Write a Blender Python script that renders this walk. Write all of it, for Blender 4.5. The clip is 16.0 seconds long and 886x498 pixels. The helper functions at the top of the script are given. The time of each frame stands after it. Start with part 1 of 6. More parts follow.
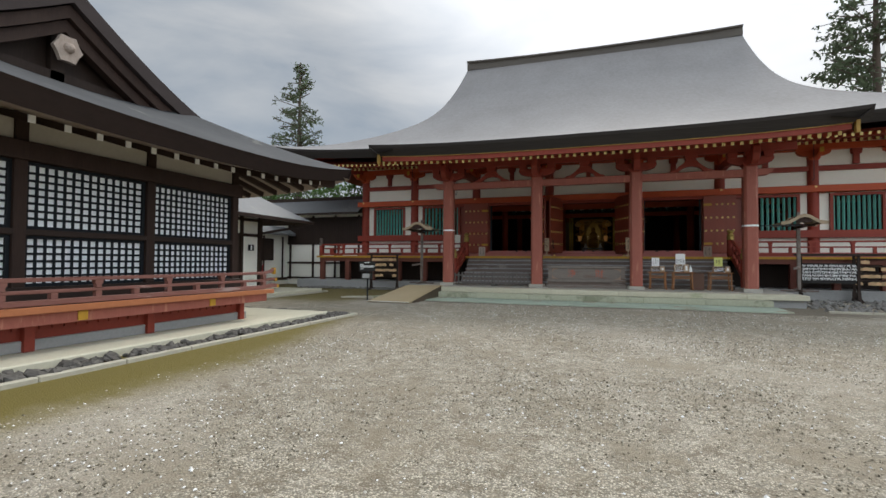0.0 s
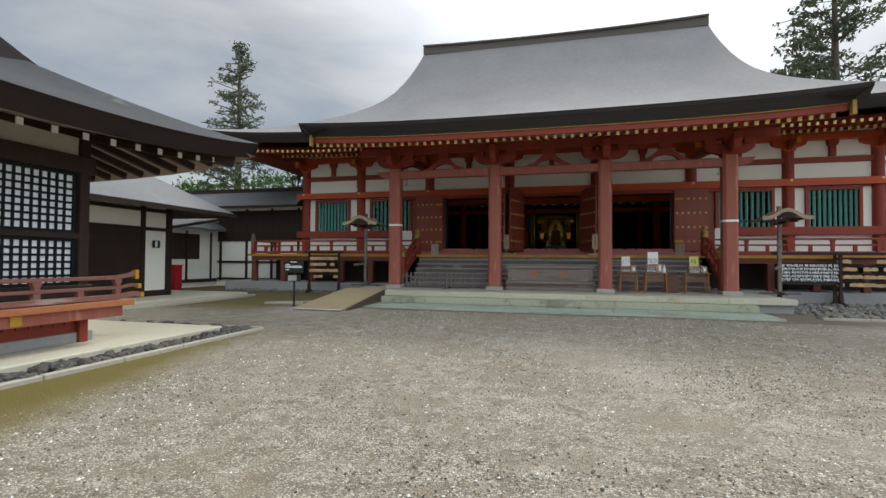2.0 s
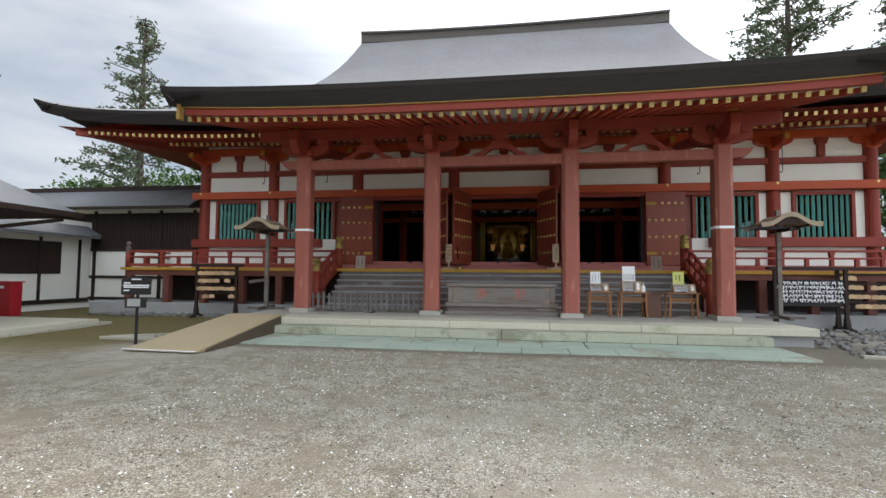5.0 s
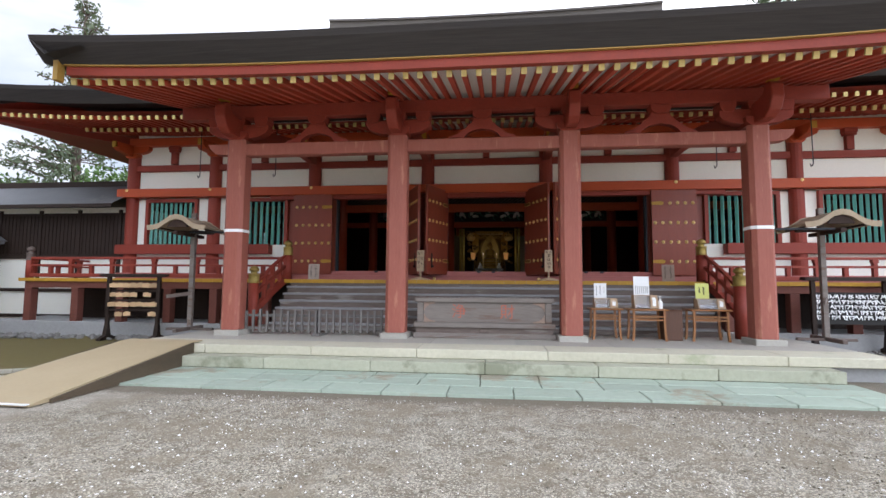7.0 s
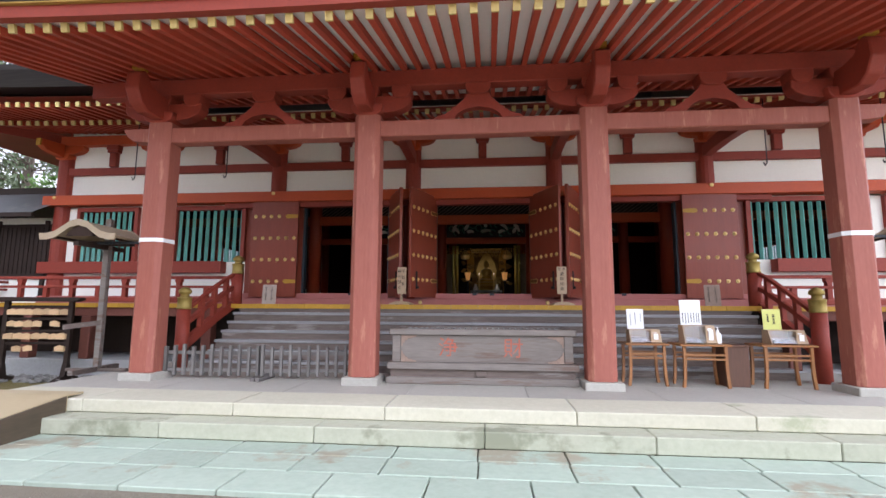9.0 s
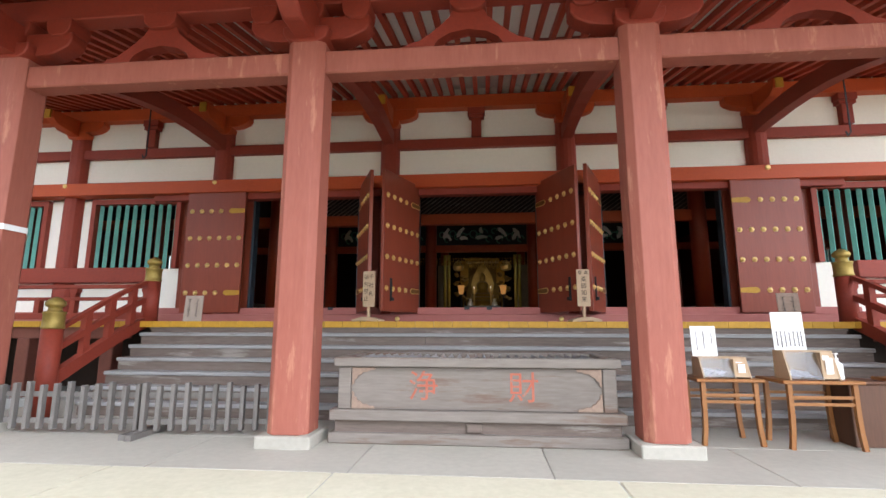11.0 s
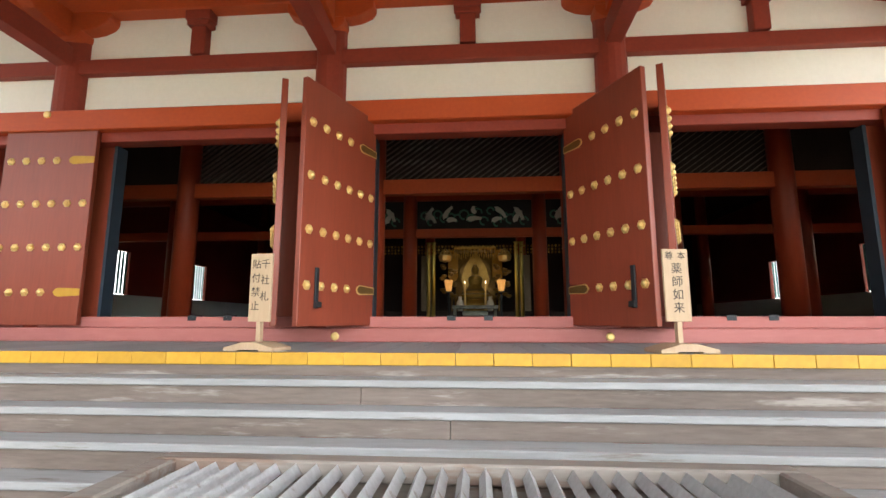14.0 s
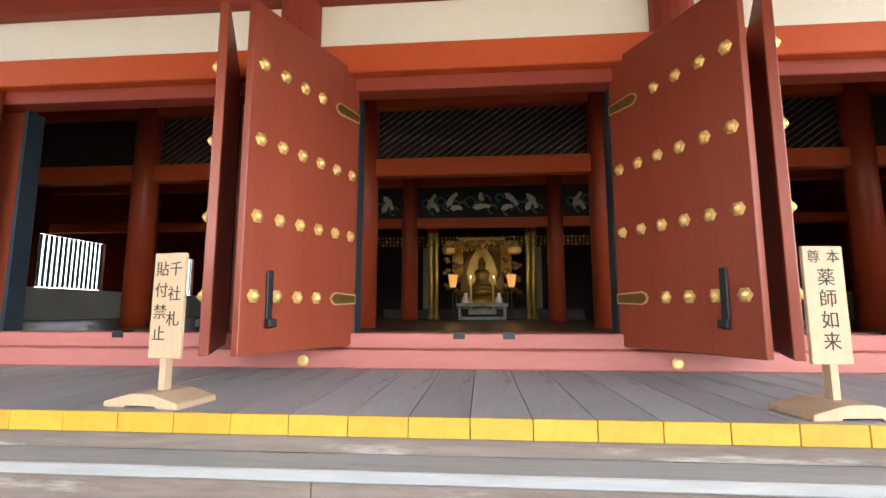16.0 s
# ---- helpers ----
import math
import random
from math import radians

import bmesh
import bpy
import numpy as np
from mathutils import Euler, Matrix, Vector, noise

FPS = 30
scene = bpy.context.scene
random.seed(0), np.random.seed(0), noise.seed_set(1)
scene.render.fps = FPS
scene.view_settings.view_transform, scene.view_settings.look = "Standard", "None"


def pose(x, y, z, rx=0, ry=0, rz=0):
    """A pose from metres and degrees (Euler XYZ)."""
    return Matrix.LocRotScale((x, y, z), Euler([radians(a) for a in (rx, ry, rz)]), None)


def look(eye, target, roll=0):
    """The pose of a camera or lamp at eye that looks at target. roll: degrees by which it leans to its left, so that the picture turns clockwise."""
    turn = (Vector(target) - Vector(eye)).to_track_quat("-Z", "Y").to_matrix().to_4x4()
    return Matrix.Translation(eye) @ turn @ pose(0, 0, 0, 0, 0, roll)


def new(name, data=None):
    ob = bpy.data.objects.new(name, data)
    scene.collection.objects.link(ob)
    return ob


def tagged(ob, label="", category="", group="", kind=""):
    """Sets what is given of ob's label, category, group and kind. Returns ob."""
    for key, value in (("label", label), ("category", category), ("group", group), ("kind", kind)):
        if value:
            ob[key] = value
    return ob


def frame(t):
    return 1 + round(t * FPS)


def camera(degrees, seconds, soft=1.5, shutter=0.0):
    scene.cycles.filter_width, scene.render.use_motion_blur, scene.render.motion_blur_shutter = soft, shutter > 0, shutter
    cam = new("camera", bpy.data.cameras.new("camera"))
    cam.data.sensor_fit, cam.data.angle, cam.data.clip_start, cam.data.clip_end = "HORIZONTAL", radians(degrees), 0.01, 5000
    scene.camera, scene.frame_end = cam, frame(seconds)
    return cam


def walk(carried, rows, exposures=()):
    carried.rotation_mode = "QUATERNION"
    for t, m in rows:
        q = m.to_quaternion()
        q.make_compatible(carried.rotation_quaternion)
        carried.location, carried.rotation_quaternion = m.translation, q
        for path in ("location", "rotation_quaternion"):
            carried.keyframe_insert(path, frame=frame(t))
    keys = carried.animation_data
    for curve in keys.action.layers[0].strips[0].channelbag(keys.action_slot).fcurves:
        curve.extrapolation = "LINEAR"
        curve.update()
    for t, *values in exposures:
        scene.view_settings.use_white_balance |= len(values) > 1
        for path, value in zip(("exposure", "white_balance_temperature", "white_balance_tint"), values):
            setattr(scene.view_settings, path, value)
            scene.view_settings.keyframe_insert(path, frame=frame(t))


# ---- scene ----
cam = camera(86.2, 16.0)
PATH = [
    (0, (0.188, -0.385, 1.436), (-0.457, 1.508, 1.49), 0.4),
    (0.5, (0.109, 0.278, 1.436), (-0.495, 2.185, 1.487), 0.4),
    (1, (0.084, 0.919, 1.445), (-0.48, 2.837, 1.492), 0.4),
    (1.5, (0.009, 1.582, 1.459), (-0.519, 3.511, 1.506), 0.4),
    (2, (-0.017, 2.266, 1.466), (-0.512, 4.203, 1.515), 0.4),
    (2.5, (-0.025, 2.913, 1.499), (-0.488, 4.858, 1.551), 0.4),
    (3, (-0.049, 3.609, 1.523), (-0.479, 5.562, 1.583), 0.4),
    (3.5, (-0.045, 4.273, 1.544), (-0.44, 6.233, 1.612), 0.5),
    (4, (-0.107, 5.015, 1.556), (-0.466, 6.981, 1.633), 0.5),
    (4.5, (-0.112, 5.709, 1.561), (-0.438, 7.68, 1.647), 0.5),
    (4.7, (-0.121, 5.954, 1.548), (-0.437, 7.927, 1.642), 0.5),
    (6.8, (-0.248, 8.841, 1.566), (-0.471, 10.823, 1.722), 0.3),
    (7, (-0.269, 9.112, 1.586), (-0.488, 11.095, 1.739), 0.4),
    (7.5, (-0.3, 9.797, 1.639), (-0.51, 11.778, 1.811), 0.4),
    (8, (-0.308, 10.431, 1.662), (-0.511, 12.411, 1.855), 0.4),
    (8.5, (-0.356, 11.129, 1.654), (-0.555, 13.107, 1.874), 0.4),
    (9, (-0.37, 11.778, 1.666), (-0.568, 13.753, 1.912), 0.3),
    (9.2, (-0.389, 12.01, 1.67), (-0.588, 13.984, 1.921), 0.2),
    (11.3, (-0.377, 14.89, 1.65), (-0.555, 16.855, 1.976), 0.1),
    (11.5, (-0.372, 15.114, 1.653), (-0.548, 17.08, 1.976), 0.1),
    (12, (-0.4, 15.784, 1.663), (-0.567, 17.751, 1.985), -0.0),
    (12.5, (-0.423, 16.469, 1.665), (-0.576, 18.437, 1.984), -0.2),
    (13, (-0.478, 17.105, 1.676), (-0.627, 19.075, 1.985), -0.0),
    (13.5, (-0.479, 17.831, 1.761), (-0.625, 19.803, 2.064), -0.1),
    (14, (-0.451, 18.41, 1.99), (-0.598, 20.382, 2.289), -0.0),
    (14.5, (-0.449, 18.864, 2.115), (-0.603, 20.837, 2.402), -0.1),
    (15, (-0.452, 19.239, 2.181), (-0.611, 21.214, 2.452), -0.0),
    (15.5, (-0.473, 19.605, 2.211), (-0.636, 21.581, 2.469), 0.0),
    (16, (-0.576, 19.893, 2.253), (-0.737, 21.87, 2.511), 0.0),
]
EXPOSURES = [(0, -0.62, 6500, 10), (4.5, -0.22, 6400, 11), (7, 0.5, 6250, 17), (9, 0.92, 6250, 21), (11.5, 1.42, 6700, 13), (13, 1.82, 6900, 10), (14.5, 2.48, 6850, 10), (16, 2.66, 6800, 11)]
walk(cam, [(t, look(eye, target, roll)) for t, eye, target, roll in PATH], EXPOSURES)

# ---- daylight: a bright overcast sky, the sun veiled behind the hall ----
SUN_EL, SUN_AZ = radians(42), radians(8)
world = bpy.data.worlds.new("overcast_sky")
scene.world = world
world.use_nodes = True
wn, wl = world.node_tree.nodes, world.node_tree.links
wn.clear()


def wnode(kind, **props):
    n = wn.new(kind)
    for k, v in props.items():
        setattr(n, k, v)
    return n


sky = wnode("ShaderNodeTexSky", sky_type="NISHITA", sun_disc=False, sun_elevation=SUN_EL, sun_rotation=SUN_AZ)
dirn = wnode("ShaderNodeTexCoord")
mapn = wnode("ShaderNodeMapping")
mapn.inputs["Scale"].default_value = (1.0, 1.0, 3.2)
mapn.inputs["Rotation"].default_value = (0.0, 0.25, 0.5)
wl.new(dirn.outputs["Generated"], mapn.inputs["Vector"])
cloud = wnode("ShaderNodeTexNoise")
cloud.inputs["Scale"].default_value = 2.3
cloud.inputs["Detail"].default_value = 7.0
cloud.inputs["Roughness"].default_value = 0.52
cloud.inputs["Distortion"].default_value = 0.35
wl.new(mapn.outputs["Vector"], cloud.inputs["Vector"])
ramp = wnode("ShaderNodeValToRGB")
ramp.color_ramp.elements[0].position, ramp.color_ramp.elements[0].color = 0.36, (4.8, 5.6, 6.5, 1)
ramp.color_ramp.elements[1].position, ramp.color_ramp.elements[1].color = 0.66, (9.0, 9.2, 9.3, 1)
wl.new(cloud.outputs["Fac"], ramp.inputs["Fac"])
# the veiled sun's glow through the cloud
dot = wnode("ShaderNodeVectorMath", operation="DOT_PRODUCT")
wl.new(dirn.outputs["Generated"], dot.inputs[0])
dot.inputs[1].default_value = (math.sin(SUN_AZ) * math.cos(SUN_EL), math.cos(SUN_AZ) * math.cos(SUN_EL), math.sin(SUN_EL))
glow = wnode("ShaderNodeMapRange", interpolation_type="SMOOTHSTEP")
glow.inputs["From Min"].default_value, glow.inputs["From Max"].default_value = 0.77, 1.0
glow.inputs["To Min"].default_value, glow.inputs["To Max"].default_value = 0.0, 10.0
wl.new(dot.outputs["Value"], glow.inputs["Value"])
veil = wnode("ShaderNodeMix", data_type="RGBA")
veil.inputs["Factor"].default_value = 0.88
wl.new(sky.outputs["Color"], veil.inputs["A"])
wl.new(ramp.outputs["Color"], veil.inputs["B"])
lit = wnode("ShaderNodeMix", data_type="RGBA", blend_type="ADD")
lit.inputs["Factor"].default_value = 1.0
wl.new(veil.outputs["Result"], lit.inputs["A"])
wl.new(glow.outputs["Result"], lit.inputs["B"])
# an overcast sky is brightest overhead
height = wnode("ShaderNodeSeparateXYZ")
wl.new(dirn.outputs["Generated"], height.inputs["Vector"])
zen = wnode("ShaderNodeMapRange", interpolation_type="SMOOTHSTEP")
zen.inputs["From Min"].default_value, zen.inputs["From Max"].default_value = 0.35, 0.95
zen.inputs["To Min"].default_value, zen.inputs["To Max"].default_value = 1.0, 1.5
wl.new(height.outputs["Z"], zen.inputs["Value"])
gain = wnode("ShaderNodeVectorMath", operation="SCALE")
wl.new(lit.outputs["Result"], gain.inputs[0])
wl.new(zen.outputs["Result"], gain.inputs["Scale"])
bg = wnode("ShaderNodeBackground")
bg.inputs["Strength"].default_value = 0.105
# extra gain on the unseen south-east sky, added to brighten the shaded fronts
facing = wnode("ShaderNodeMapRange", interpolation_type="SMOOTHSTEP")
away = wnode("ShaderNodeVectorMath", operation="DOT_PRODUCT")
wl.new(dirn.outputs["Generated"], away.inputs[0])
away.inputs[1].default_value = (0.82, -0.572, 0.0)
facing.inputs["From Min"].default_value, facing.inputs["From Max"].default_value = -0.15, 0.85
facing.inputs["To Min"].default_value, facing.inputs["To Max"].default_value = 1.0, 3.0
wl.new(away.outputs["Value"], facing.inputs["Value"])
gain2 = wnode("ShaderNodeVectorMath", operation="SCALE")
wl.new(gain.outputs["Vector"], gain2.inputs[0])
wl.new(facing.outputs["Result"], gain2.inputs["Scale"])
wl.new(gain2.outputs["Vector"], bg.inputs["Color"])
wout = wnode("ShaderNodeOutputWorld")
wl.new(bg.outputs["Background"], wout.inputs["Surface"])

sun = new("sun", bpy.data.lights.new("sun", "SUN"))
sun.data.energy, sun.data.angle, sun.data.color = 3.5, radians(16), (1.0, 0.95, 0.88)
sun.matrix_basis = look((0, 0, 0), (-math.sin(SUN_AZ) * math.cos(SUN_EL), -math.cos(SUN_AZ) * math.cos(SUN_EL), -math.sin(SUN_EL)))


# ---- materials ----
def mat(name, dark, light, rough=0.7, big=0.6, fine=14.0, stretch=(1, 1, 1), bump=0.15, metal=0.0, vary=0.0, spots=None, spec=0.4, emit=0.0):
    """Two tones mixed by a broad and a fine noise in metres; stretch sets the grain; spots adds worn or stained patches of a colour."""
    m = bpy.data.materials.new(name)
    m.use_nodes = True
    n, l = m.node_tree.nodes, m.node_tree.links
    b = n["Principled BSDF"]
    geo = n.new("ShaderNodeTexCoord")
    mp = n.new("ShaderNodeMapping")
    mp.inputs["Scale"].default_value = stretch
    l.new(geo.outputs["Object"], mp.inputs["Vector"])
    def noise_at(scale, detail, rgh=0.6):
        t = n.new("ShaderNodeTexNoise")
        t.inputs["Scale"].default_value, t.inputs["Detail"].default_value, t.inputs["Roughness"].default_value = scale, detail, rgh
        l.new(mp.outputs["Vector"], t.inputs["Vector"])
        return t
    a, f = noise_at(big, 4), noise_at(fine, 5)
    mixf = n.new("ShaderNodeMath"); mixf.operation = "MULTIPLY_ADD"
    l.new(a.outputs["Fac"], mixf.inputs[0]); mixf.inputs[1].default_value = 0.9
    half = n.new("ShaderNodeMath"); half.operation = "MULTIPLY_ADD"
    l.new(f.outputs["Fac"], half.inputs[0]); half.inputs[1].default_value = 1.1; half.inputs[2].default_value = -0.5
    l.new(half.outputs[0], mixf.inputs[2])
    mix = n.new("ShaderNodeMix"); mix.data_type = "RGBA"; mix.clamp_factor = True
    mix.inputs["A"].default_value, mix.inputs["B"].default_value = (*dark, 1), (*light, 1)
    l.new(mixf.outputs[0], mix.inputs["Factor"])
    col = mix.outputs["Result"]
    if spots:
        s = noise_at(spots[1], 6, 0.68)
        r = n.new("ShaderNodeMapRange")
        r.inputs["From Min"].default_value, r.inputs["From Max"].default_value = spots[2], spots[2] + 0.08
        l.new(s.outputs["Fac"], r.inputs["Value"])
        mx = n.new("ShaderNodeMix"); mx.data_type = "RGBA"
        mx.inputs["B"].default_value = (*spots[0], 1)
        l.new(r.outputs["Result"], mx.inputs["Factor"]); l.new(col, mx.inputs["A"])
        col = mx.outputs["Result"]
    if vary:
        info = n.new("ShaderNodeObjectInfo")
        hsv = n.new("ShaderNodeHueSaturation")
        v = n.new("ShaderNodeMapRange")
        v.inputs["To Min"].default_value, v.inputs["To Max"].default_value = 1 - vary, 1 + vary
        l.new(info.outputs["Random"], v.inputs["Value"]); l.new(v.outputs["Result"], hsv.inputs["Value"]); l.new(col, hsv.inputs["Color"])
        col = hsv.outputs["Color"]
    l.new(col, b.inputs["Base Color"])
    rr = n.new("ShaderNodeMapRange")
    rr.inputs["To Min"].default_value, rr.inputs["To Max"].default_value = max(0.05, rough - 0.12), min(1, rough + 0.12)
    l.new(f.outputs["Fac"], rr.inputs["Value"]); l.new(rr.outputs["Result"], b.inputs["Roughness"])
    b.inputs["Metallic"].default_value, b.inputs["Specular IOR Level"].default_value = metal, spec
    if bump:
        bp = n.new("ShaderNodeBump")
        bp.inputs["Strength"].default_value, bp.inputs["Distance"].default_value = bump, 0.01
        l.new(f.outputs["Fac"], bp.inputs["Height"]); l.new(bp.outputs["Normal"], b.inputs["Normal"])
    if emit:
        l.new(col, b.inputs["Emission Color"]); b.inputs["Emission Strength"].default_value = emit
    return m


RED = mat("red_ochre_paint", (0.2, 0.028, 0.015), (0.31, 0.048, 0.026), 0.6, 0.9, 22, bump=0.08)
BEAM_RED = mat("bright_red_paint", (0.4, 0.054, 0.012), (0.53, 0.09, 0.02), 0.55, 0.7, 18, bump=0.06)
RAFTER_RED = mat("rafter_red_paint", (0.37, 0.048, 0.023), (0.49, 0.08, 0.037), 0.6, 0.9, 20, bump=0.06, vary=0.12)
COLUMN_RED = mat("weathered_red_paint", (0.26, 0.072, 0.048), (0.37, 0.122, 0.086), 0.6, 0.8, 9, (3, 3, 0.5), 0.12, spots=((0.43, 0.175, 0.115), 2.4, 0.575))
SILL_RED = mat("faded_pink_red_paint", (0.34, 0.1, 0.085), (0.43, 0.155, 0.135), 0.6, 0.8, 10, (0.4, 2, 2), 0.06)
DOOR_RED = mat("dark_red_lacquer", (0.185, 0.032, 0.014), (0.28, 0.056, 0.027), 0.42, 0.7, 7, (4, 4, 0.35), 0.04)
PLASTER = mat("white_plaster", (0.81, 0.795, 0.71), (0.89, 0.875, 0.79), 0.85, 0.5, 20, bump=0.05)
SOFFIT = mat("pale_soffit_boards", (0.78, 0.77, 0.71), (0.87, 0.86, 0.81), 0.8, 0.5, 12, bump=0.05)
GREEN = mat("green_lattice_paint", (0.08, 0.28, 0.235), (0.16, 0.42, 0.365), 0.5, 1.5, 20, bump=0.05, vary=0.1)
YELLOW = mat("ochre_yellow_paint", (0.38, 0.19, 0.014), (0.53, 0.3, 0.03), 0.55, 1.2, 16, bump=0.08, vary=0.08)
CAP = mat("pale_yellow_paint", (0.50, 0.37, 0.12), (0.66, 0.52, 0.22), 0.6, 1.2, 16, bump=0.06, vary=0.12)
OCHRE = mat("dull_ochre_paint", (0.30, 0.17, 0.03), (0.42, 0.26, 0.06), 0.6, 1.0, 12, bump=0.06)
BRASS = mat("gilt_brass", (0.66, 0.44, 0.14), (0.84, 0.62, 0.26), 0.36, 2, 30, bump=0.03, metal=0.6)
BARK = mat("cypress_bark_roofing", (0.18, 0.17, 0.168), (0.29, 0.285, 0.285), 0.85, 0.35, 6, (1, 0.35, 1), 0.35)
BARK_EDGE = mat("layered_bark_edge", (0.03, 0.027, 0.026), (0.072, 0.064, 0.06), 0.9, 0.6, 9, (0.15, 0.15, 7), 0.5, spec=0.15)
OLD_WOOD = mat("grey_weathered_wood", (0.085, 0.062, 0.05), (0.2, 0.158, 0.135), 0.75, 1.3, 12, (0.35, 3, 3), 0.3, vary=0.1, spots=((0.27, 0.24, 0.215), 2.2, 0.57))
DECK = mat("grey_deck_boards", (0.2, 0.2, 0.2), (0.33, 0.33, 0.33), 0.6, 0.9, 14, (3, 0.3, 3), 0.2, vary=0.12, spots=((0.16, 0.155, 0.15), 1.8, 0.58))
BOX_WOOD = mat("pale_weathered_box_wood", (0.13, 0.108, 0.092), (0.255, 0.225, 0.197), 0.75, 1.2, 11, (0.35, 3, 3), 0.25, spots=((0.155, 0.105, 0.08), 2.2, 0.54))
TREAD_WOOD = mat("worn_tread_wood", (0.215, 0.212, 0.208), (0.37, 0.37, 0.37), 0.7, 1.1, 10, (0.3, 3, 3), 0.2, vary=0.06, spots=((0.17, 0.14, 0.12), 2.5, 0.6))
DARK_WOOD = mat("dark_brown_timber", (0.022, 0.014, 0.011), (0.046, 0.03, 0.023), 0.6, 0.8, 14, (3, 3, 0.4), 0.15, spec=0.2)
BROWN_WOOD = mat("brown_timber", (0.024, 0.014, 0.011), (0.055, 0.033, 0.025), 0.65, 0.9, 12, (3, 3, 0.4), 0.15, spec=0.2)
NEW_WOOD = mat("pale_cypress_wood", (0.37, 0.25, 0.15), (0.49, 0.355, 0.23), 0.6, 1.5, 18, (4, 4, 0.4), 0.08)
TABLE_WOOD = mat("honey_brown_wood", (0.23, 0.09, 0.027), (0.33, 0.145, 0.046), 0.4, 1.5, 15, (4, 4, 0.4), 0.05)
STONE = mat("pale_yellow_stone", (0.44, 0.42, 0.31), (0.60, 0.57, 0.45), 0.85, 0.6, 16, bump=0.2, vary=0.06, spots=((0.36, 0.37, 0.25), 0.8, 0.62))
GREEN_STONE = mat("damp_greenish_stone", (0.27, 0.335, 0.26), (0.41, 0.47, 0.385), 0.75, 0.7, 12, bump=0.2, vary=0.09, spots=((0.30, 0.275, 0.20), 0.9, 0.55))
PAVING = mat("smooth_grey_stone", (0.33, 0.315, 0.27), (0.45, 0.43, 0.375), 0.7, 0.7, 14, bump=0.12, vary=0.05)
GREY_STONE = mat("grey_granite", (0.28, 0.28, 0.27), (0.40, 0.40, 0.39), 0.8, 0.7, 18, bump=0.15, vary=0.06)
CURB = mat("pale_curb_stone", (0.34, 0.32, 0.25), (0.48, 0.455, 0.37), 0.85, 0.8, 12, bump=0.25, spots=((0.26, 0.27, 0.16), 1.2, 0.6))
TAN_WOOD = mat("pale_tan_boards", (0.3, 0.225, 0.145), (0.45, 0.36, 0.25), 0.75, 1.2, 14, (3, 0.4, 3), 0.2)
INK = mat("black_ink", (0.012, 0.011, 0.010), (0.022, 0.020, 0.018), 0.6, 4, 40, bump=0)
VERMILION = mat("faded_vermilion_ink", (0.36, 0.085, 0.05), (0.47, 0.15, 0.095), 0.7, 3, 30, bump=0.05, spots=((0.22, 0.19, 0.165), 9.0, 0.56))
IRON = mat("dark_wrought_iron", (0.012, 0.014, 0.016), (0.03, 0.033, 0.037), 0.5, 4, 30, bump=0.1, metal=0.4)
TAN_PLASTER = mat("tan_plaster", (0.52, 0.48, 0.4), (0.62, 0.58, 0.5), 0.85, 0.6, 20, bump=0.05)
BLUE_JAMB = mat("blue_grey_door_edge", (0.016, 0.028, 0.042), (0.028, 0.046, 0.062), 0.5, 2, 20, bump=0.02)
WHITE = mat("white_card", (0.78, 0.79, 0.78), (0.86, 0.87, 0.86), 0.7, 3, 30, bump=0)
PAPER = mat("shoji_paper", (0.88, 0.9, 0.92), (0.93, 0.95, 0.96), 0.8, 1.5, 20, bump=0.02)
GOLD = mat("dim_altar_gold", (0.13, 0.066, 0.012), (0.36, 0.21, 0.05), 0.5, 3, 25, bump=0.1, metal=0.5)


# ---- geometry helpers ----
def bx(bm, x0, x1, y0, y1, z0, z1, m=None):
    v = [bm.verts.new((x, y, z) if m is None else m @ Vector((x, y, z))) for x in (x0, x1) for y in (y0, y1) for z in (z0, z1)]
    for f in ((0, 1, 3, 2), (4, 6, 7, 5), (0, 4, 5, 1), (2, 3, 7, 6), (0, 2, 6, 4), (1, 5, 7, 3)):
        bm.faces.new([v[i] for i in f])


def bar(bm, a, b, w, h, up=(0, 0, 1)):
    """A square bar from a to b, w wide and h high, centred on the line."""
    a, b = Vector(a), Vector(b)
    d = (b - a).normalized()
    s = d.cross(Vector(up)).normalized() * (w / 2)
    t = s.cross(d).normalized() * (h / 2)
    v = [bm.verts.new(p + i * s + j * t) for p in (a, b) for i, j in ((-1, -1), (1, -1), (1, 1), (-1, 1))]
    for f in ((0, 3, 2, 1), (4, 5, 6, 7), (0, 1, 5, 4), (1, 2, 6, 5), (2, 3, 7, 6), (3, 0, 4, 7)):
        bm.faces.new([v[i] for i in f])


def lathe(bm, x, y, rings, n=16, turn=0.0):
    """A turned shape: rings of (z, radius) round an upright axis."""
    rows = [[bm.verts.new((x + r * math.cos(turn + 2 * math.pi * k / n), y + r * math.sin(turn + 2 * math.pi * k / n), z)) for k in range(n)] for z, r in rings]
    for a, b in zip(rows, rows[1:]):
        for k in range(n):
            bm.faces.new((a[k], a[(k + 1) % n], b[(k + 1) % n], b[k]))
    bm.faces.new(rows[0][::-1])
    bm.faces.new(rows[-1])


def slab(bm, pts, a, b, plane="xz"):
    """A flat outline given thickness from a to b across its plane."""
    def at(p, q):
        return {"xz": (p[0], q, p[1]), "yz": (q, p[0], p[1]), "xy": (p[0], p[1], q)}[plane]
    f, g = [bm.verts.new(at(p, a)) for p in pts], [bm.verts.new(at(p, b)) for p in pts]
    bm.faces.new(f), bm.faces.new(g[::-1])
    for k in range(len(pts)):
        bm.faces.new((f[k], g[k], g[(k + 1) % len(pts)], f[(k + 1) % len(pts)]))


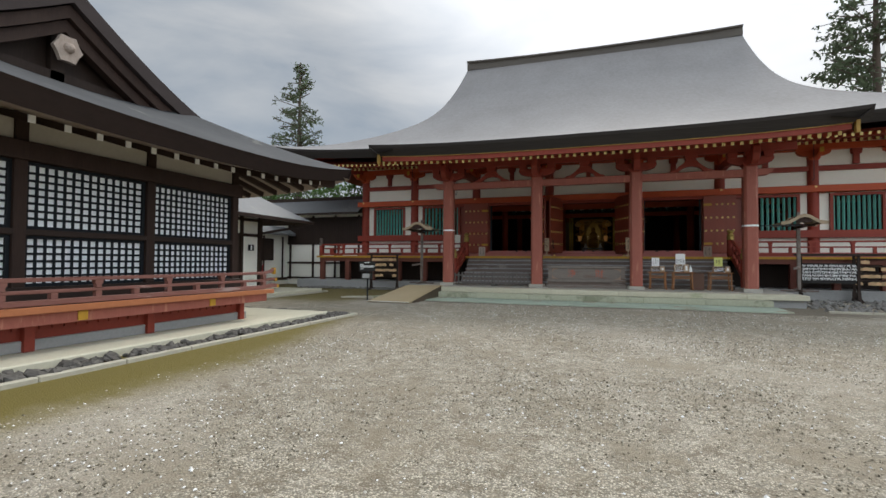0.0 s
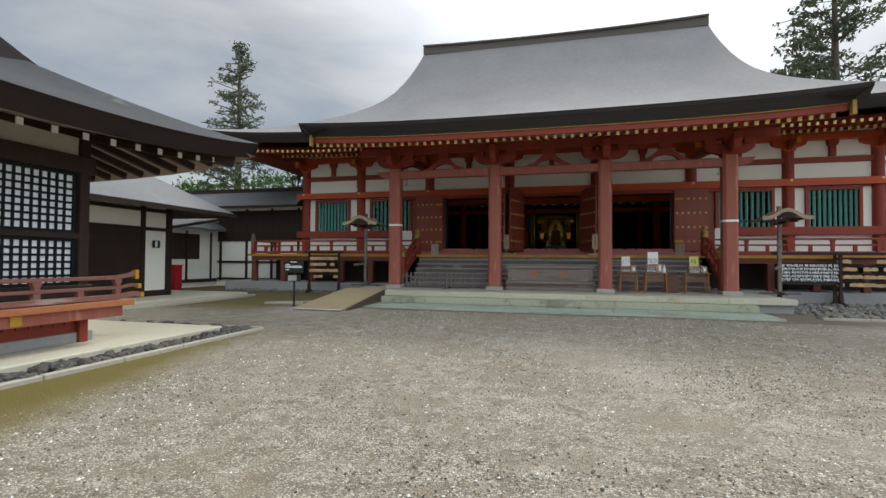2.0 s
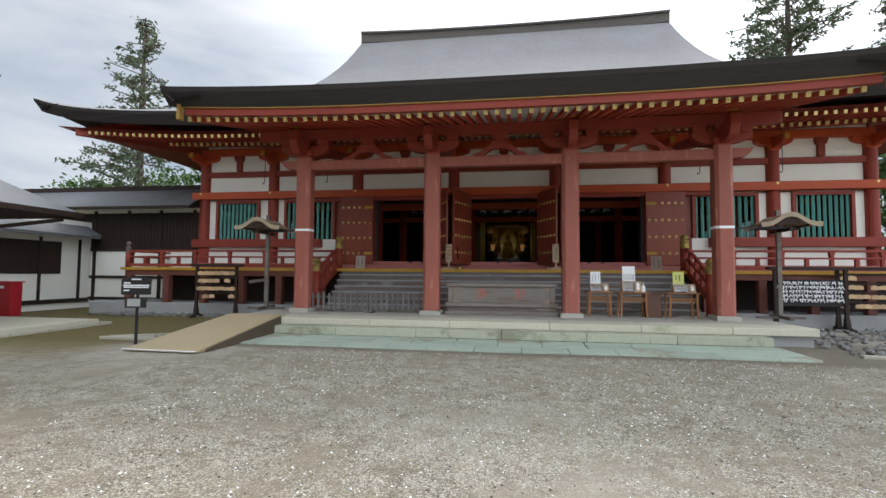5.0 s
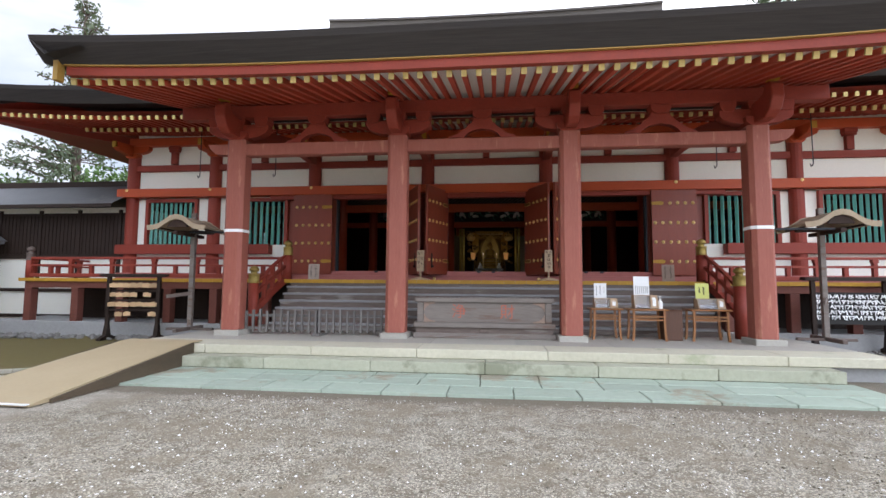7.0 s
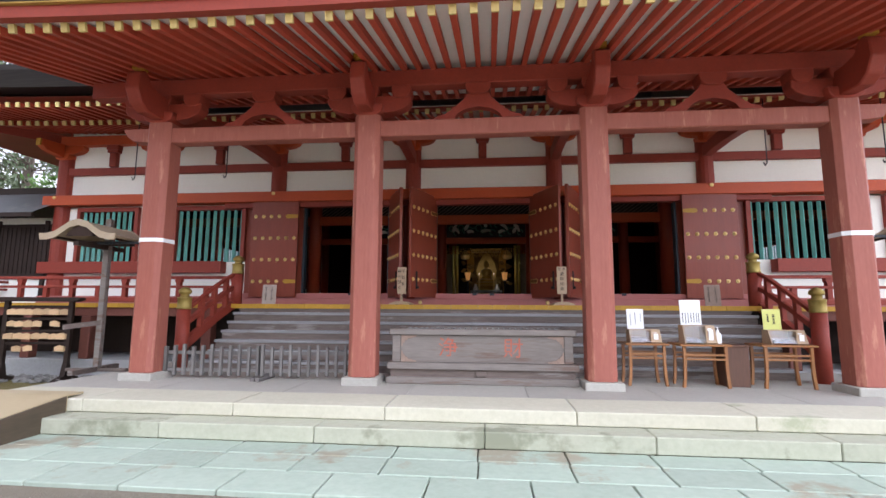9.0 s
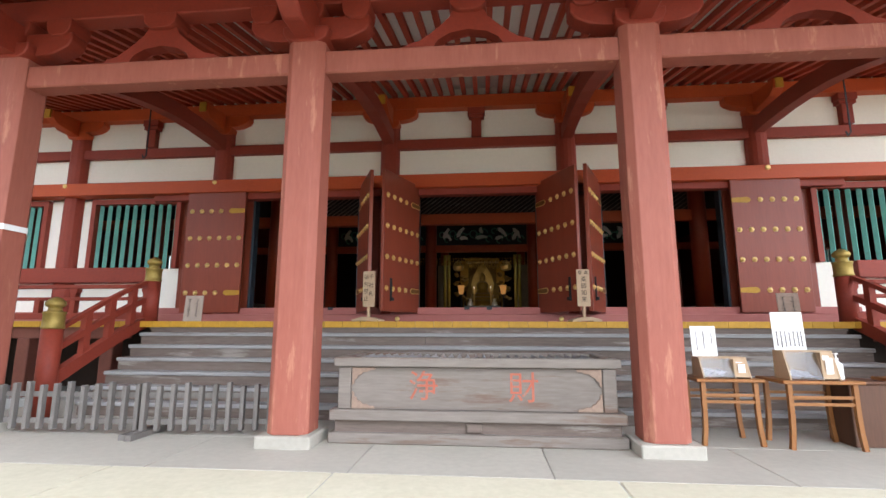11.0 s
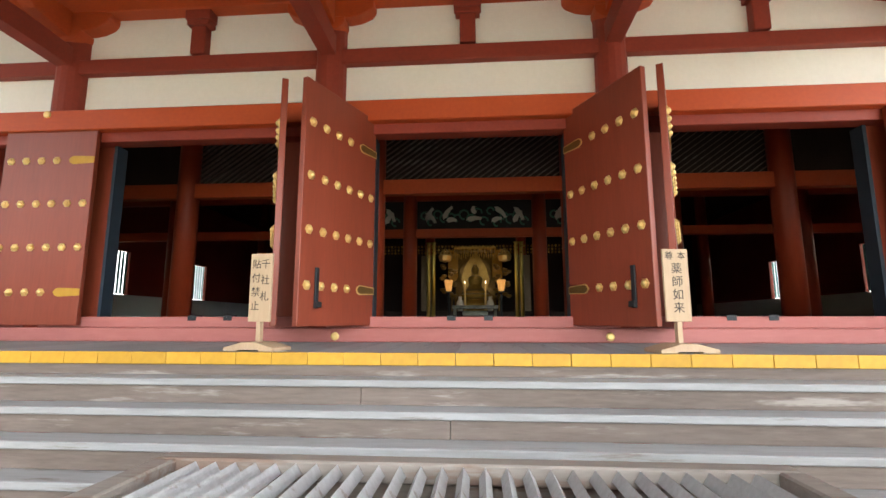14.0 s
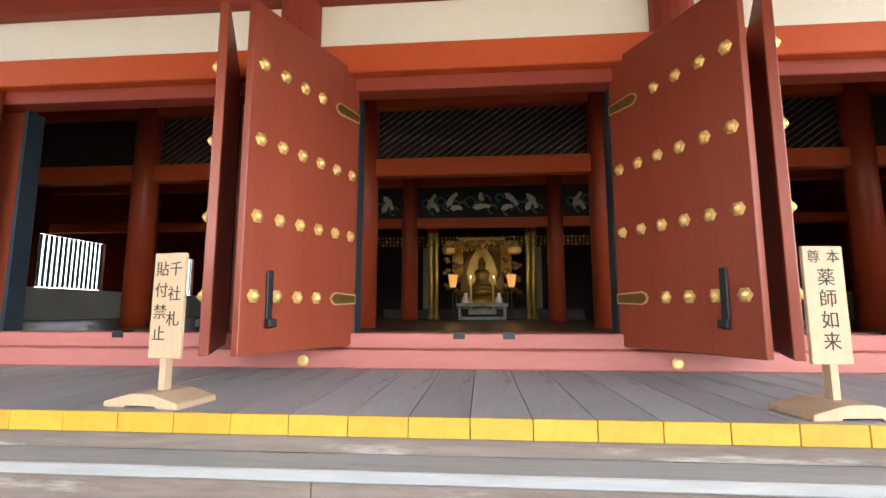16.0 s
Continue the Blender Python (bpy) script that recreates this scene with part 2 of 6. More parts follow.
def grid(bm, rows):
    vs = [[bm.verts.new(p) for p in r] for r in rows]
    for a, b in zip(vs, vs[1:]):
        for k in range(len(a) - 1):
            bm.faces.new((a[k], a[k + 1], b[k + 1], b[k]))


def mesh_from(name, bm, materials, bevel=0.0, smooth=False):
    if bevel:
        bmesh.ops.bevel(bm, geom=list(bm.edges), offset=bevel, segments=1, affect="EDGES", clamp_overlap=True)
    bmesh.ops.recalc_face_normals(bm, faces=bm.faces)
    me = bpy.data.meshes.new(name)
    bm.to_mesh(me)
    bm.free()
    for m in materials if isinstance(materials, (list, tuple)) else [materials]:
        me.materials.append(m)
    if smooth:
        for p in me.polygons:
            p.use_smooth = True
    return me


def piece(name, me, parent, m=None, label=""):
    """An object on mesh me at the world pose m, under parent."""
    ob = new(name, me)
    ob.matrix_basis = m if m is not None else Matrix()
    if parent is not None:
        chain, p = Matrix(), parent
        while p is not None:
            chain, p = p.matrix_basis @ chain if p.parent is None else p.matrix_parent_inverse @ p.matrix_basis @ chain, p.parent
        ob.parent = parent
        ob.matrix_parent_inverse = chain.inverted()
    if label:
        ob["label"] = label
    return ob


def part(name, bm, material, parent, label="", bevel=0.0, smooth=False):
    return piece(name, mesh_from(name, bm, material, bevel, smooth), parent, None, label)


def thing(name, at, label, category, group="", kind=""):
    e = new(name)
    e.empty_display_size = 0.1
    e.matrix_basis = Matrix.Translation(at)
    return tagged(e, label, category, group, kind)


def solid(name, bm, material, label, category, group="", kind="", bevel=0.0, smooth=False):
    return tagged(new(name, mesh_from(name, bm, material, bevel, smooth)), label, category, group, kind)


def B():
    return bmesh.new()


def lettering(name, text, size, material, parent, m, label="", depth=0.002, line=1.0):
    """Words in the built-in font, made into a mesh."""
    c = bpy.data.curves.new(name, "FONT")
    c.body, c.size, c.extrude, c.align_x, c.align_y, c.space_line = text, size, depth, "CENTER", "CENTER", line
    tmp = bpy.data.objects.new(name, c)
    scene.collection.objects.link(tmp)
    me = bpy.data.meshes.new_from_object(tmp.evaluated_get(bpy.context.evaluated_depsgraph_get()))
    bpy.data.objects.remove(tmp)
    me.materials.clear()
    me.materials.append(material)
    return piece(name, me, parent, m, label)


# ---- ground ----
X0 = -0.56        # the hall's middle line
WALL = 24.55      # the hall's front wall
DECK_Z = 1.73
BASE_Z = 0.41

gm = bpy.data.materials.new("gravel_with_moss")
gm.use_nodes = True
n, l = gm.node_tree.nodes, gm.node_tree.links
pb = n["Principled BSDF"]
tc = n.new("ShaderNodeTexCoord")


def gnoise(scale, detail=5, rough=0.6, kind="ShaderNodeTexNoise"):
    t = n.new(kind)
    t.inputs["Scale"].default_value = scale
    if kind == "ShaderNodeTexNoise":
        t.inputs["Detail"].default_value, t.inputs["Roughness"].default_value = detail, rough
    l.new(tc.outputs["Object"], t.inputs["Vector"])
    return t


def gmix(a, b, fac):
    m = n.new("ShaderNodeMix")
    m.data_type = "RGBA"
    m.clamp_factor = True
    for sock, val in (("A", a), ("B", b)):
        if isinstance(val, tuple):
            m.inputs[sock].default_value = (*val, 1)
        else:
            l.new(val, m.inputs[sock])
    l.new(fac, m.inputs["Factor"])
    return m.outputs["Result"]


def grange(val, a, b, c=0.0, d=1.0):
    r = n.new("ShaderNodeMapRange")
    r.interpolation_type = "SMOOTHSTEP"
    for k, v in (("From Min", a), ("From Max", b), ("To Min", c), ("To Max", d)):
        r.inputs[k].default_value = v
    l.new(val, r.inputs["Value"])
    return r.outputs["Result"]


stones = gnoise(60, kind="ShaderNodeTexVoronoi")
broad, middle, grain = gnoise(0.16, 4, 0.55), gnoise(0.8, 9, 0.78), gnoise(150, 3, 0.7)
tone = n.new("ShaderNodeSeparateColor")
l.new(stones.outputs["Color"], tone.inputs["Color"])
pebble = gmix((0.15, 0.128, 0.088), (0.66, 0.595, 0.475), tone.outputs["Red"])
pebble = gmix(pebble, (0.13, 0.118, 0.09), grange(stones.outputs["Distance"], 0.3, 0.7, 0.0, 0.8))
soil = gmix((0.145, 0.118, 0.078), (0.30, 0.255, 0.18), grain.outputs["Fac"])
scuff = gnoise(3.4, 10, 0.82)
pebble = gmix(pebble, (0.14, 0.108, 0.07), grange(scuff.outputs["Fac"], 0.50, 0.60, 0.0, 0.72))
pebble = gmix(pebble, (0.565, 0.515, 0.435), grange(scuff.outputs["Fac"], 0.48, 0.38, 0.0, 0.3))
base = gmix(pebble, soil, grange(middle.outputs["Fac"], 0.46, 0.62, 0.0, 0.85))
base = gmix(base, (0.46, 0.42, 0.355), grange(broad.outputs["Fac"], 0.50, 0.66, 0.0, 0.45))
# moss grows in strips beside the curbs of the lower buildings
pos = n.new("ShaderNodeSeparateXYZ")
l.new(tc.outputs["Object"], pos.inputs["Vector"])
wob = n.new("ShaderNodeMath"); wob.operation = "MULTIPLY_ADD"
l.new(middle.outputs["Fac"], wob.inputs[0]); wob.inputs[1].default_value = 1.6; l.new(pos.outputs["X"], wob.inputs[2])
taper = n.new("ShaderNodeMath"); taper.operation = "ADD"
l.new(wob.outputs[0], taper.inputs[0]); l.new(grange(pos.outputs["Y"], 4.5, 11.0, 0.0, 1.35), taper.inputs[1])
near = grange(taper.outputs[0], -4.4, -3.3, 1.0, 0.0)
south = grange(pos.outputs["Y"], 10.2, 11.4, 1.0, 0.0)
ms = n.new("ShaderNodeMath"); ms.operation = "MULTIPLY"
l.new(near, ms.inputs[0]); l.new(south, ms.inputs[1])
wob2 = n.new("ShaderNodeMath"); wob2.operation = "MULTIPLY_ADD"
l.new(broad.outputs["Fac"], wob2.inputs[0]); wob2.inputs[1].default_value = 4.0; l.new(pos.outputs["X"], wob2.inputs[2])
west = grange(wob2.outputs[0], -7.4, -5.4, 0.8, 0.0)
north = grange(pos.outputs["Y"], 13.0, 15.5, 0.0, 1.0)
mn = n.new("ShaderNodeMath"); mn.operation = "MULTIPLY"
l.new(west, mn.inputs[0]); l.new(north, mn.inputs[1])
mm = n.new("ShaderNodeMath"); mm.operation = "MAXIMUM"
l.new(ms.outputs[0], mm.inputs[0]); l.new(mn.outputs[0], mm.inputs[1])
moss = gmix((0.085, 0.068, 0.010), (0.185, 0.145, 0.024), grain.outputs["Fac"])
# damp bare soil along the foot of the flagstones
drip = n.new("ShaderNodeMath"); drip.operation = "MULTIPLY_ADD"
l.new(scuff.outputs["Fac"], drip.inputs[0]); drip.inputs[1].default_value = 0.9; l.new(pos.outputs["Y"], drip.inputs[2])
side = n.new("ShaderNodeMath"); side.operation = "MULTIPLY"
l.new(grange(drip.outputs[0], 15.95, 16.25, 0.0, 0.85), side.inputs[0]); l.new(grange(pos.outputs["X"], 6.5, 9.0, 1.0, 0.0), side.inputs[1])
base = gmix(base, gmix((0.10, 0.082, 0.058), (0.20, 0.17, 0.12), grain.outputs["Fac"]), side.outputs[0])
base = gmix(base, moss, mm.outputs[0])
l.new(base, pb.inputs["Base Color"])
pb.inputs["Roughness"].default_value = 0.9
bp = n.new("ShaderNodeBump")
bp.inputs["Strength"].default_value, bp.inputs["Distance"].default_value = 0.6, 0.012
l.new(grange(stones.outputs["Distance"], 0.0, 0.8, 1.0, 0.0), bp.inputs["Height"])
l.new(bp.outputs["Normal"], pb.inputs["Normal"])
GRAVEL = gm

bm = B()
near_x = [-900, -300, -90, -40] + [-30 + 2 * k for k in range(31)] + [40, 90, 300, 900]
near_y = [-900, -200, -60, -20] + [-10 + 2 * k for k in range(31)] + [60, 90, 300, 1500]
grid(bm, [[(x, y, 0.02 * noise.noise(Vector((x * 0.3, y * 0.3, 0))) - 0.015 if abs(x) < 40 and -20 < y < 60 else -0.015) for x in near_x] for y in near_y])
tagged(new("ground", mesh_from("ground", bm, GRAVEL, smooth=True)), "grey-brown gravel yard with mossy strips", "ground", kind="structure")

# ---- stone platform of the hall ----
bm = B()
bx(bm, X0 - 15.6, X0 + 15.6, 22.2, 48, -0.1, 0.42)
tagged(new("podium", mesh_from("podium", bm, GREY_STONE, 0.01)), "low grey stone podium under the hall", "podium", kind="structure")


def stone_row(parent, name, material, y0, y1, z0, z1, xs, gap=0.008, bevel=0.012):
    for a, b in zip(xs, xs[1:]):
        bm = B()
        bx(bm, a + gap / 2, b - gap / 2, y0, y1, z0, z1)
        part(name, bm, material, parent, bevel=bevel)


def cuts(a, b, step, wander=0.0, seed=0):
    rnd, xs = random.Random(seed), [a]
    while xs[-1] + step * 1.3 < b:
        xs.append(xs[-1] + step * (1 + wander * (rnd.random() - 0.5)))
    return xs + [b]


plat = thing("stone_platform", (X0, 19.5, 0), "pale stone platform with steps before the hall", "platform", kind="structure")
bm = B()
bx(bm, -7.55, 6.42, 18.05, 22.25, -0.1, BASE_Z - 0.012)
part("core", bm, GREY_STONE, plat)
DAMP_STEP = mat("damp_step_stone", (0.33, 0.335, 0.245), (0.47, 0.47, 0.36), 0.8, 0.6, 14, bump=0.2, vary=0.07, spots=((0.25, 0.26, 0.18), 0.9, 0.56))
stone_row(plat, "edge_stone", STONE, 17.9, 18.75, 0.24, BASE_Z, [-7.6, -5.9, -3.75, -1.72, 0.67, 2.74, 4.7, 6.47])
for r, (a, b) in enumerate(((18.755, 19.95), (19.955, 21.15), (21.155, 22.25))):
    stone_row(plat, "paving_slab", PAVING, a, b, BASE_Z - 0.1, BASE_Z - 0.002, cuts(-7.6, 6.47, 1.9, 0.3, r), 0.006, 0.006)
stone_row(plat, "step_stone", DAMP_STEP, 17.52, 17.98, 0.04, 0.235, [-6.35, -4.5, -2.5, -0.45, 1.47, 3.4, 5.36])
for r, (a, b, off) in enumerate(((16.04, 16.59, -0.03), (16.6, 17.10, 0.42), (17.11, 17.53, -0.50))):
    rnd = random.Random(20 + r)
    xs = [-6.4] + [off + 0.945 * k + rnd.uniform(-0.03, 0.03) for k in range(-7, 7) if -6.0 < off + 0.945 * k < 5.1] + [5.45]
    stone_row(plat, "flagstone", GREEN_STONE, a, b, -0.06, 0.03 + 0.004 * r, xs, 0.016, 0.008)

# ---- the great hall ----
hall = thing("temple_hall", (X0, WALL, 0.42), "large red-painted temple hall with a sweeping grey bark roof", "temple hall")
POSTS = (-12.56, -9.46, -5.84, -1.935, 1.935, 5.84, 9.46, 12.56)
FLOOR_IN = 1.98


def hx(u):
    return X0 + u


# plaster band, with everything below in panels between the posts
bm = B()
bx(bm, hx(-12.5), hx(12.5), WALL + 0.02, WALL + 0.16, 4.9, 7.2)
part("plaster_wall", bm, PLASTER, hall, "white plaster band above the beam")
for s in (-1, 1):
    for a, b, z0, z1 in ((6.75, 12.5, 1.7, 2.93), (12.0, 12.5, 2.93, 4.7), (9.46, 10.05, 2.93, 4.7), (8.95, 9.46, 2.93, 4.7), (6.75, 12.5, 4.55, 4.9)):
        bm = B()
        bx(bm, *sorted((hx(s * a), hx(s * b))), WALL + 0.02, WALL + 0.14, z0, z1)
        part("plaster_panel", bm, PLASTER, hall, "white plaster wall panel")
    for a, b in ((5.08, 6.75), (1.27, 2.62)):
        bm = B()
        bx(bm, *sorted((hx(s * a), hx(s * b))), WALL + 0.02, WALL + 0.14, 1.7, 4.7)
        part("board_wall", bm, DOOR_RED, hall, "dark red boarded wall beside the doors")
# posts
bm = B()
lathe(bm, 0, 0, ((0.42, 0.225), (6.1, 0.215), (6.15, 0.20)), 16)
post_me = mesh_from("post", bm, RED, smooth=False)
for u in POSTS:
    piece("post", post_me, hall, pose(hx(u), WALL, 0))
# rails and beams
for name, z0, z1, y0, m, w in (("lintel_beam", 4.59, 4.88, WALL - 0.33, BEAM_RED, 12.95), ("tie_rail", 5.54, 5.76, WALL - 0.12, RED, 12.6), ("wall_purlin", 6.44, 6.72, WALL - 0.22, BEAM_RED, 13.3)):
    bm = B()
    bx(bm, hx(-w), hx(w), y0, WALL + 0.019, z0, z1)
    part(name, bm, m, hall, bevel=0.012)
for s in (-1, 1):
    bm = B()
    bx(bm, *sorted((hx(s * 12.95), hx(s * 7.3))), WALL - 0.29, WALL + 0.018, 2.60, 2.93)
    part("sill_beam", bm, RED, hall, bevel=0.012)
    bm = B()
    bx(bm, *sorted((hx(s * 12.9), hx(s * 7.3))), WALL - 0.25, WALL + 0.018, 1.73, 1.95)
    part("ground_beam", bm, SILL_RED, hall, bevel=0.012)
bm = B()
bx(bm, hx(-7.35), hx(7.35), 24.2, WALL + 0.25, DECK_Z, 1.90)
part("door_sill", bm, SILL_RED, hall, "faded pink door sill beam", bevel=0.012)
bm = B()
bx(bm, hx(-7.35), hx(7.35), 24.36, WALL + 0.3, 1.90, 2.04)
part("threshold", bm, SILL_RED, hall, "faded pink threshold", bevel=0.01)
bm = B()
bx(bm, hx(-7.35), hx(7.35), WALL - 0.2, WALL + 0.015, 4.45, 4.6)
part("door_head", bm, RED, hall, bevel=0.01)

# bracket arms, struts and cloud-shaped blocks over the posts
def arm_outline(w, h):
    """A boat-shaped bracket arm."""
    k = w / 2
    return [(-k, h), (-k, h * 0.62), (-k * 0.92, h * 0.35), (-k * 0.7, h * 0.1), (-k * 0.45, 0), (k * 0.45, 0), (k * 0.7, h * 0.1), (k * 0.92, h * 0.35), (k, h * 0.62), (k, h)]


bm = B()
slab(bm, [(x, z) for x, z in arm_outline(1.25, 0.26)], -0.11, 0.11)
arm_me = mesh_from("bracket_arm", bm, BEAM_RED, 0.012)
bm = B()
slab(bm, arm_outline(0.46, 0.18), -0.21, 0.21)
block_me = mesh_from("bearing_block", bm, BEAM_RED, 0.01)
bm = B()
bx(bm, -0.11, 0.11, -0.1, 0.1, 5.79, 6.22)
bx(bm, -0.17, 0.17, -0.13, 0.13, 6.22, 6.30)
bx(bm, -0.19, 0.19, -0.15, 0.15, 6.30, 6.449)
strut_me = mesh_from("strut", bm, RED, 0.01)
bm = B()
slab(bm, [(24.3, 6.05), (23.75, 6.12), (23.6, 6.22), (23.58, 6.40), (24.3, 6.45)], -0.1, 0.1, "yz")
nose_me = mesh_from("bracket_nose", bm, BEAM_RED, 0.01)
bm = B()
bx(bm, -0.07, 0.07, 23.54, 23.578, 6.2, 6.4)
cap_me = mesh_from("nose_cap", bm, YELLOW, 0.004)
for u in POSTS:
    piece("bearing_block", block_me, hall, pose(hx(u), WALL - 0.03, 6.0))
    piece("bracket_arm", arm_me, hall, pose(hx(u), WALL - 0.08, 6.19))
    nose = piece("bracket_nose", nose_me, hall, pose(hx(u), 0, 0))
    piece("nose_cap", cap_me, nose, pose(hx(u), 0, 0), "gilt end cap")
for a, b in zip(POSTS, POSTS[1:]):
    piece("strut", strut_me, hall, pose(hx((a + b) / 2), WALL - 0.02, 0))

# ---- roof ----
EAVE, KEAVE, RIDGE_Y, KW = 21.0, 16.6, 35.6, 8.25


def prof(y):
    q = (y - KEAVE) / 19.0
    return 5.93 + 3.0 * q + 7.95 * q * q


def lift(u, y):
    """The eaves sweep up towards their corners."""
    far = max(0.0, abs(u) - 8.0) / 8.2
    k = (0.42 * far ** 2 + 0.12 * far ** 8) * math.exp(-max(0.0, y - EAVE) / 12.0)
    if y < EAVE + 2:
        k += 0.2 * (min(abs(u), KW) / KW) ** 3 * max(0.0, min(1.0, (EAVE + 2 - y) / (EAVE + 2 - KEAVE)))
    return k


def half_width(y):
    hip, verge = 16.2 - (y - EAVE), 9.45 + 0.55 * ((RIDGE_Y - y) / 10) ** 2
    k = 0.9
    return max(hip, verge) + k * math.log(1 + math.exp(-abs(hip - verge) / k)) + 0.95 * math.exp(-max(0.0, y - EAVE) / 1.3)


bm = B()
ys = [EAVE + (RIDGE_Y - EAVE) * (k / 30) ** 1.25 for k in range(31)]
us = [-1 + 2 * k / 56 for k in range(57)]
front = [[(hx(t * half_width(y)), y, prof(y) + lift(t * half_width(y), y)) for t in us] for y in ys]
back = [[(x, 2 * RIDGE_Y - y, z) for x, y, z in r] for r in front]
grid(bm, front)
grid(bm, back)
for s in (0, -1):
    rows = []
    for r, rb in zip(front, back):
        (x, y, z), (_, y2, _) = r[s], rb[s]
        rows.append([(x, y + (y2 - y) * k / 14, z - (0.45 * (1 - abs(2 * k / 14 - 1) ** 3) if y < EAVE + 0.01 else 0.45 * (1 - abs(2 * k / 14 - 1) ** 3) * math.exp(-(y - EAVE) / 3))) for k in range(15)])
    grid(bm, rows)
# the canopy over the steps continues the front slope
kus = [-KW + 2 * KW * k / 40 for k in range(41)]
kys = [KEAVE + (EAVE + 1.4 - KEAVE) * k / 12 for k in range(13)]
grid(bm, [[(hx(u), y, prof(y) + lift(u, y) + 0.004) for u in kus] for y in kys])
roof = part("roof", bm, BARK, hall, "sweeping grey cypress bark roof", smooth=True)

# the thick layered edge under the eaves
bm = B()
T, IN = 0.38, 0.36


def edge_strip(line, inward):
    """line: points of the upper edge; inward: the way the edge slopes back under."""
    rows = [[p, (p[0] + inward[0] * 0.05, p[1] + inward[1] * 0.05, p[2] - 0.1), (p[0] + inward[0] * IN, p[1] + inward[1] * IN, p[2] - T), (p[0] + inward[0] * (IN + 0.7), p[1] + inward[1] * (IN + 0.7), p[2] - T + 0.12)] for p in line]
    grid(bm, rows)


edge_strip([(hx(u), KEAVE, prof(KEAVE) + lift(u, KEAVE)) for u in kus], (0, 1))
for s in (-1, 1):
    edge_strip([(hx(s * KW), y, prof(y) + lift(KW, y)) for y in kys[:11]], (-s, 0))
    edge_strip([(hx(s * u), EAVE, prof(EAVE) + lift(u, EAVE)) for u in [KW - 0.6 + (16.2 + 1.8 - KW) * k / 20 for k in range(21) if KW - 0.6 + (16.2 + 1.8 - KW) * k / 20 <= half_width(EAVE)] + [half_width(EAVE)]], (0, 1))
    x = half_width(EAVE)
    edge_strip([(hx(s * x), EAVE + (2 * (RIDGE_Y - EAVE)) * k / 14, prof(EAVE) + lift(x, EAVE) - 0.45 * (1 - abs(2 * k / 14 - 1) ** 3)) for k in range(15)], (-s, 0))
part("roof_edge", bm, BARK_EDGE, hall, "thick dark layered bark edge")
# ridge box
bm = B()
rz = prof(RIDGE_Y)
top = [(hx(-9.45 + 18.9 * k / 20), 0.0 + 0.18 * abs(k / 10 - 1) ** 2.2) for k in range(21)]
for y0, y1, z0, z1 in ((RIDGE_Y - 0.42, RIDGE_Y + 0.42, rz - 0.5, rz + 0.05), (RIDGE_Y - 0.55, RIDGE_Y + 0.55, rz + 0.05, rz + 0.16)):
    slab(bm, [(x, z1 + d) for x, d in top] + [(x, z0 + d) for x, d in top[::-1]], y0, y1)
part("ridge", bm, mat("grey_brown_ridge_boards", (0.075, 0.066, 0.058), (0.14, 0.125, 0.11), 0.8, 0.8, 10, (0.2, 1, 4), 0.3), hall, "grey-brown box ridge")

# ceiling boards and rafters under the eaves
bm = B()
grid(bm, [[(hx(u), y, z + lift(u, KEAVE) * f) for u in kus[1:-1]] for y, z, f in ((17.16, 5.40, 1), (19.75, 5.99, 0.9), (22.05, 6.52, 0.8))])
part("canopy_soffit", bm, SOFFIT, hall, "pale boards between the rafters")
for s in (-1, 1):
    bm = B()
    grid(bm, [[(hx(s * u), y, z + 0.45 * (max(0, u - 8) / 8.2) ** 2 * f) for u in (7.2, 9, 11, 13, 14.5, 16.5)] for y, z, f in ((21.4, 6.50, 1), (23.0, 6.66, 0.6), (24.6, 6.98, 0.2))])
    part("eave_soffit", bm, RED, hall)
    bm = B()
    grid(bm, [[(hx(s * x), y, z) for y in (21.4, 24, 30, 40)] for x, z in ((15.9, 6.85), (12.5, 7.0))])
    part("side_soffit", bm, RED, hall)
bm = B()
grid(bm, [[(hx(u), y, z) for u in (-8, 8)] for y, z in ((22.72, 6.55), (24.6, 7.0))])
part("inner_soffit", bm, SOFFIT, hall, "pale boards between the rafters")
# strip and board under the bark edge
for name, y0, y1, top, low, m, tag in (("eave_strip", 16.96, 17.02, 0.345, 0.40, OCHRE, "ochre strip under the bark edge"), ("eave_board", 17.02, 17.15, 0.38, 0.565, RED, "")):
    line = [(hx(u), prof(KEAVE) + lift(u, KEAVE)) for u in kus if abs(u) < KW - 0.3]
    bm = B()
    slab(bm, [(x, z - top) for x, z in line] + [(x, z - low) for x, z in line[::-1]], y0, y1)
    part(name, bm, m, hall, tag)
for s in (-1, 1):
    bm = B()
    bx(bm, *sorted((hx(s * 8.0), hx(s * 7.9))), 16.9, 17.05, 5.40, 5.78)
    part("corner_plate", bm, OCHRE, hall, "gilt corner plate")


def rafter_mesh(name, a, b, w, h):
    bm = B()
    bar(bm, a, b, w, h)
    return mesh_from(name, bm, RAFTER_RED)


def cap_mesh(a, b, w, h):
    a, b = Vector(a), Vector(b)
    d = (a - b).normalized()
    bm = B()
    bar(bm, a + d * 0.012, a - d * 0.03, w + 0.012, h + 0.012)
    return mesh_from("rafter_cap", bm, CAP)


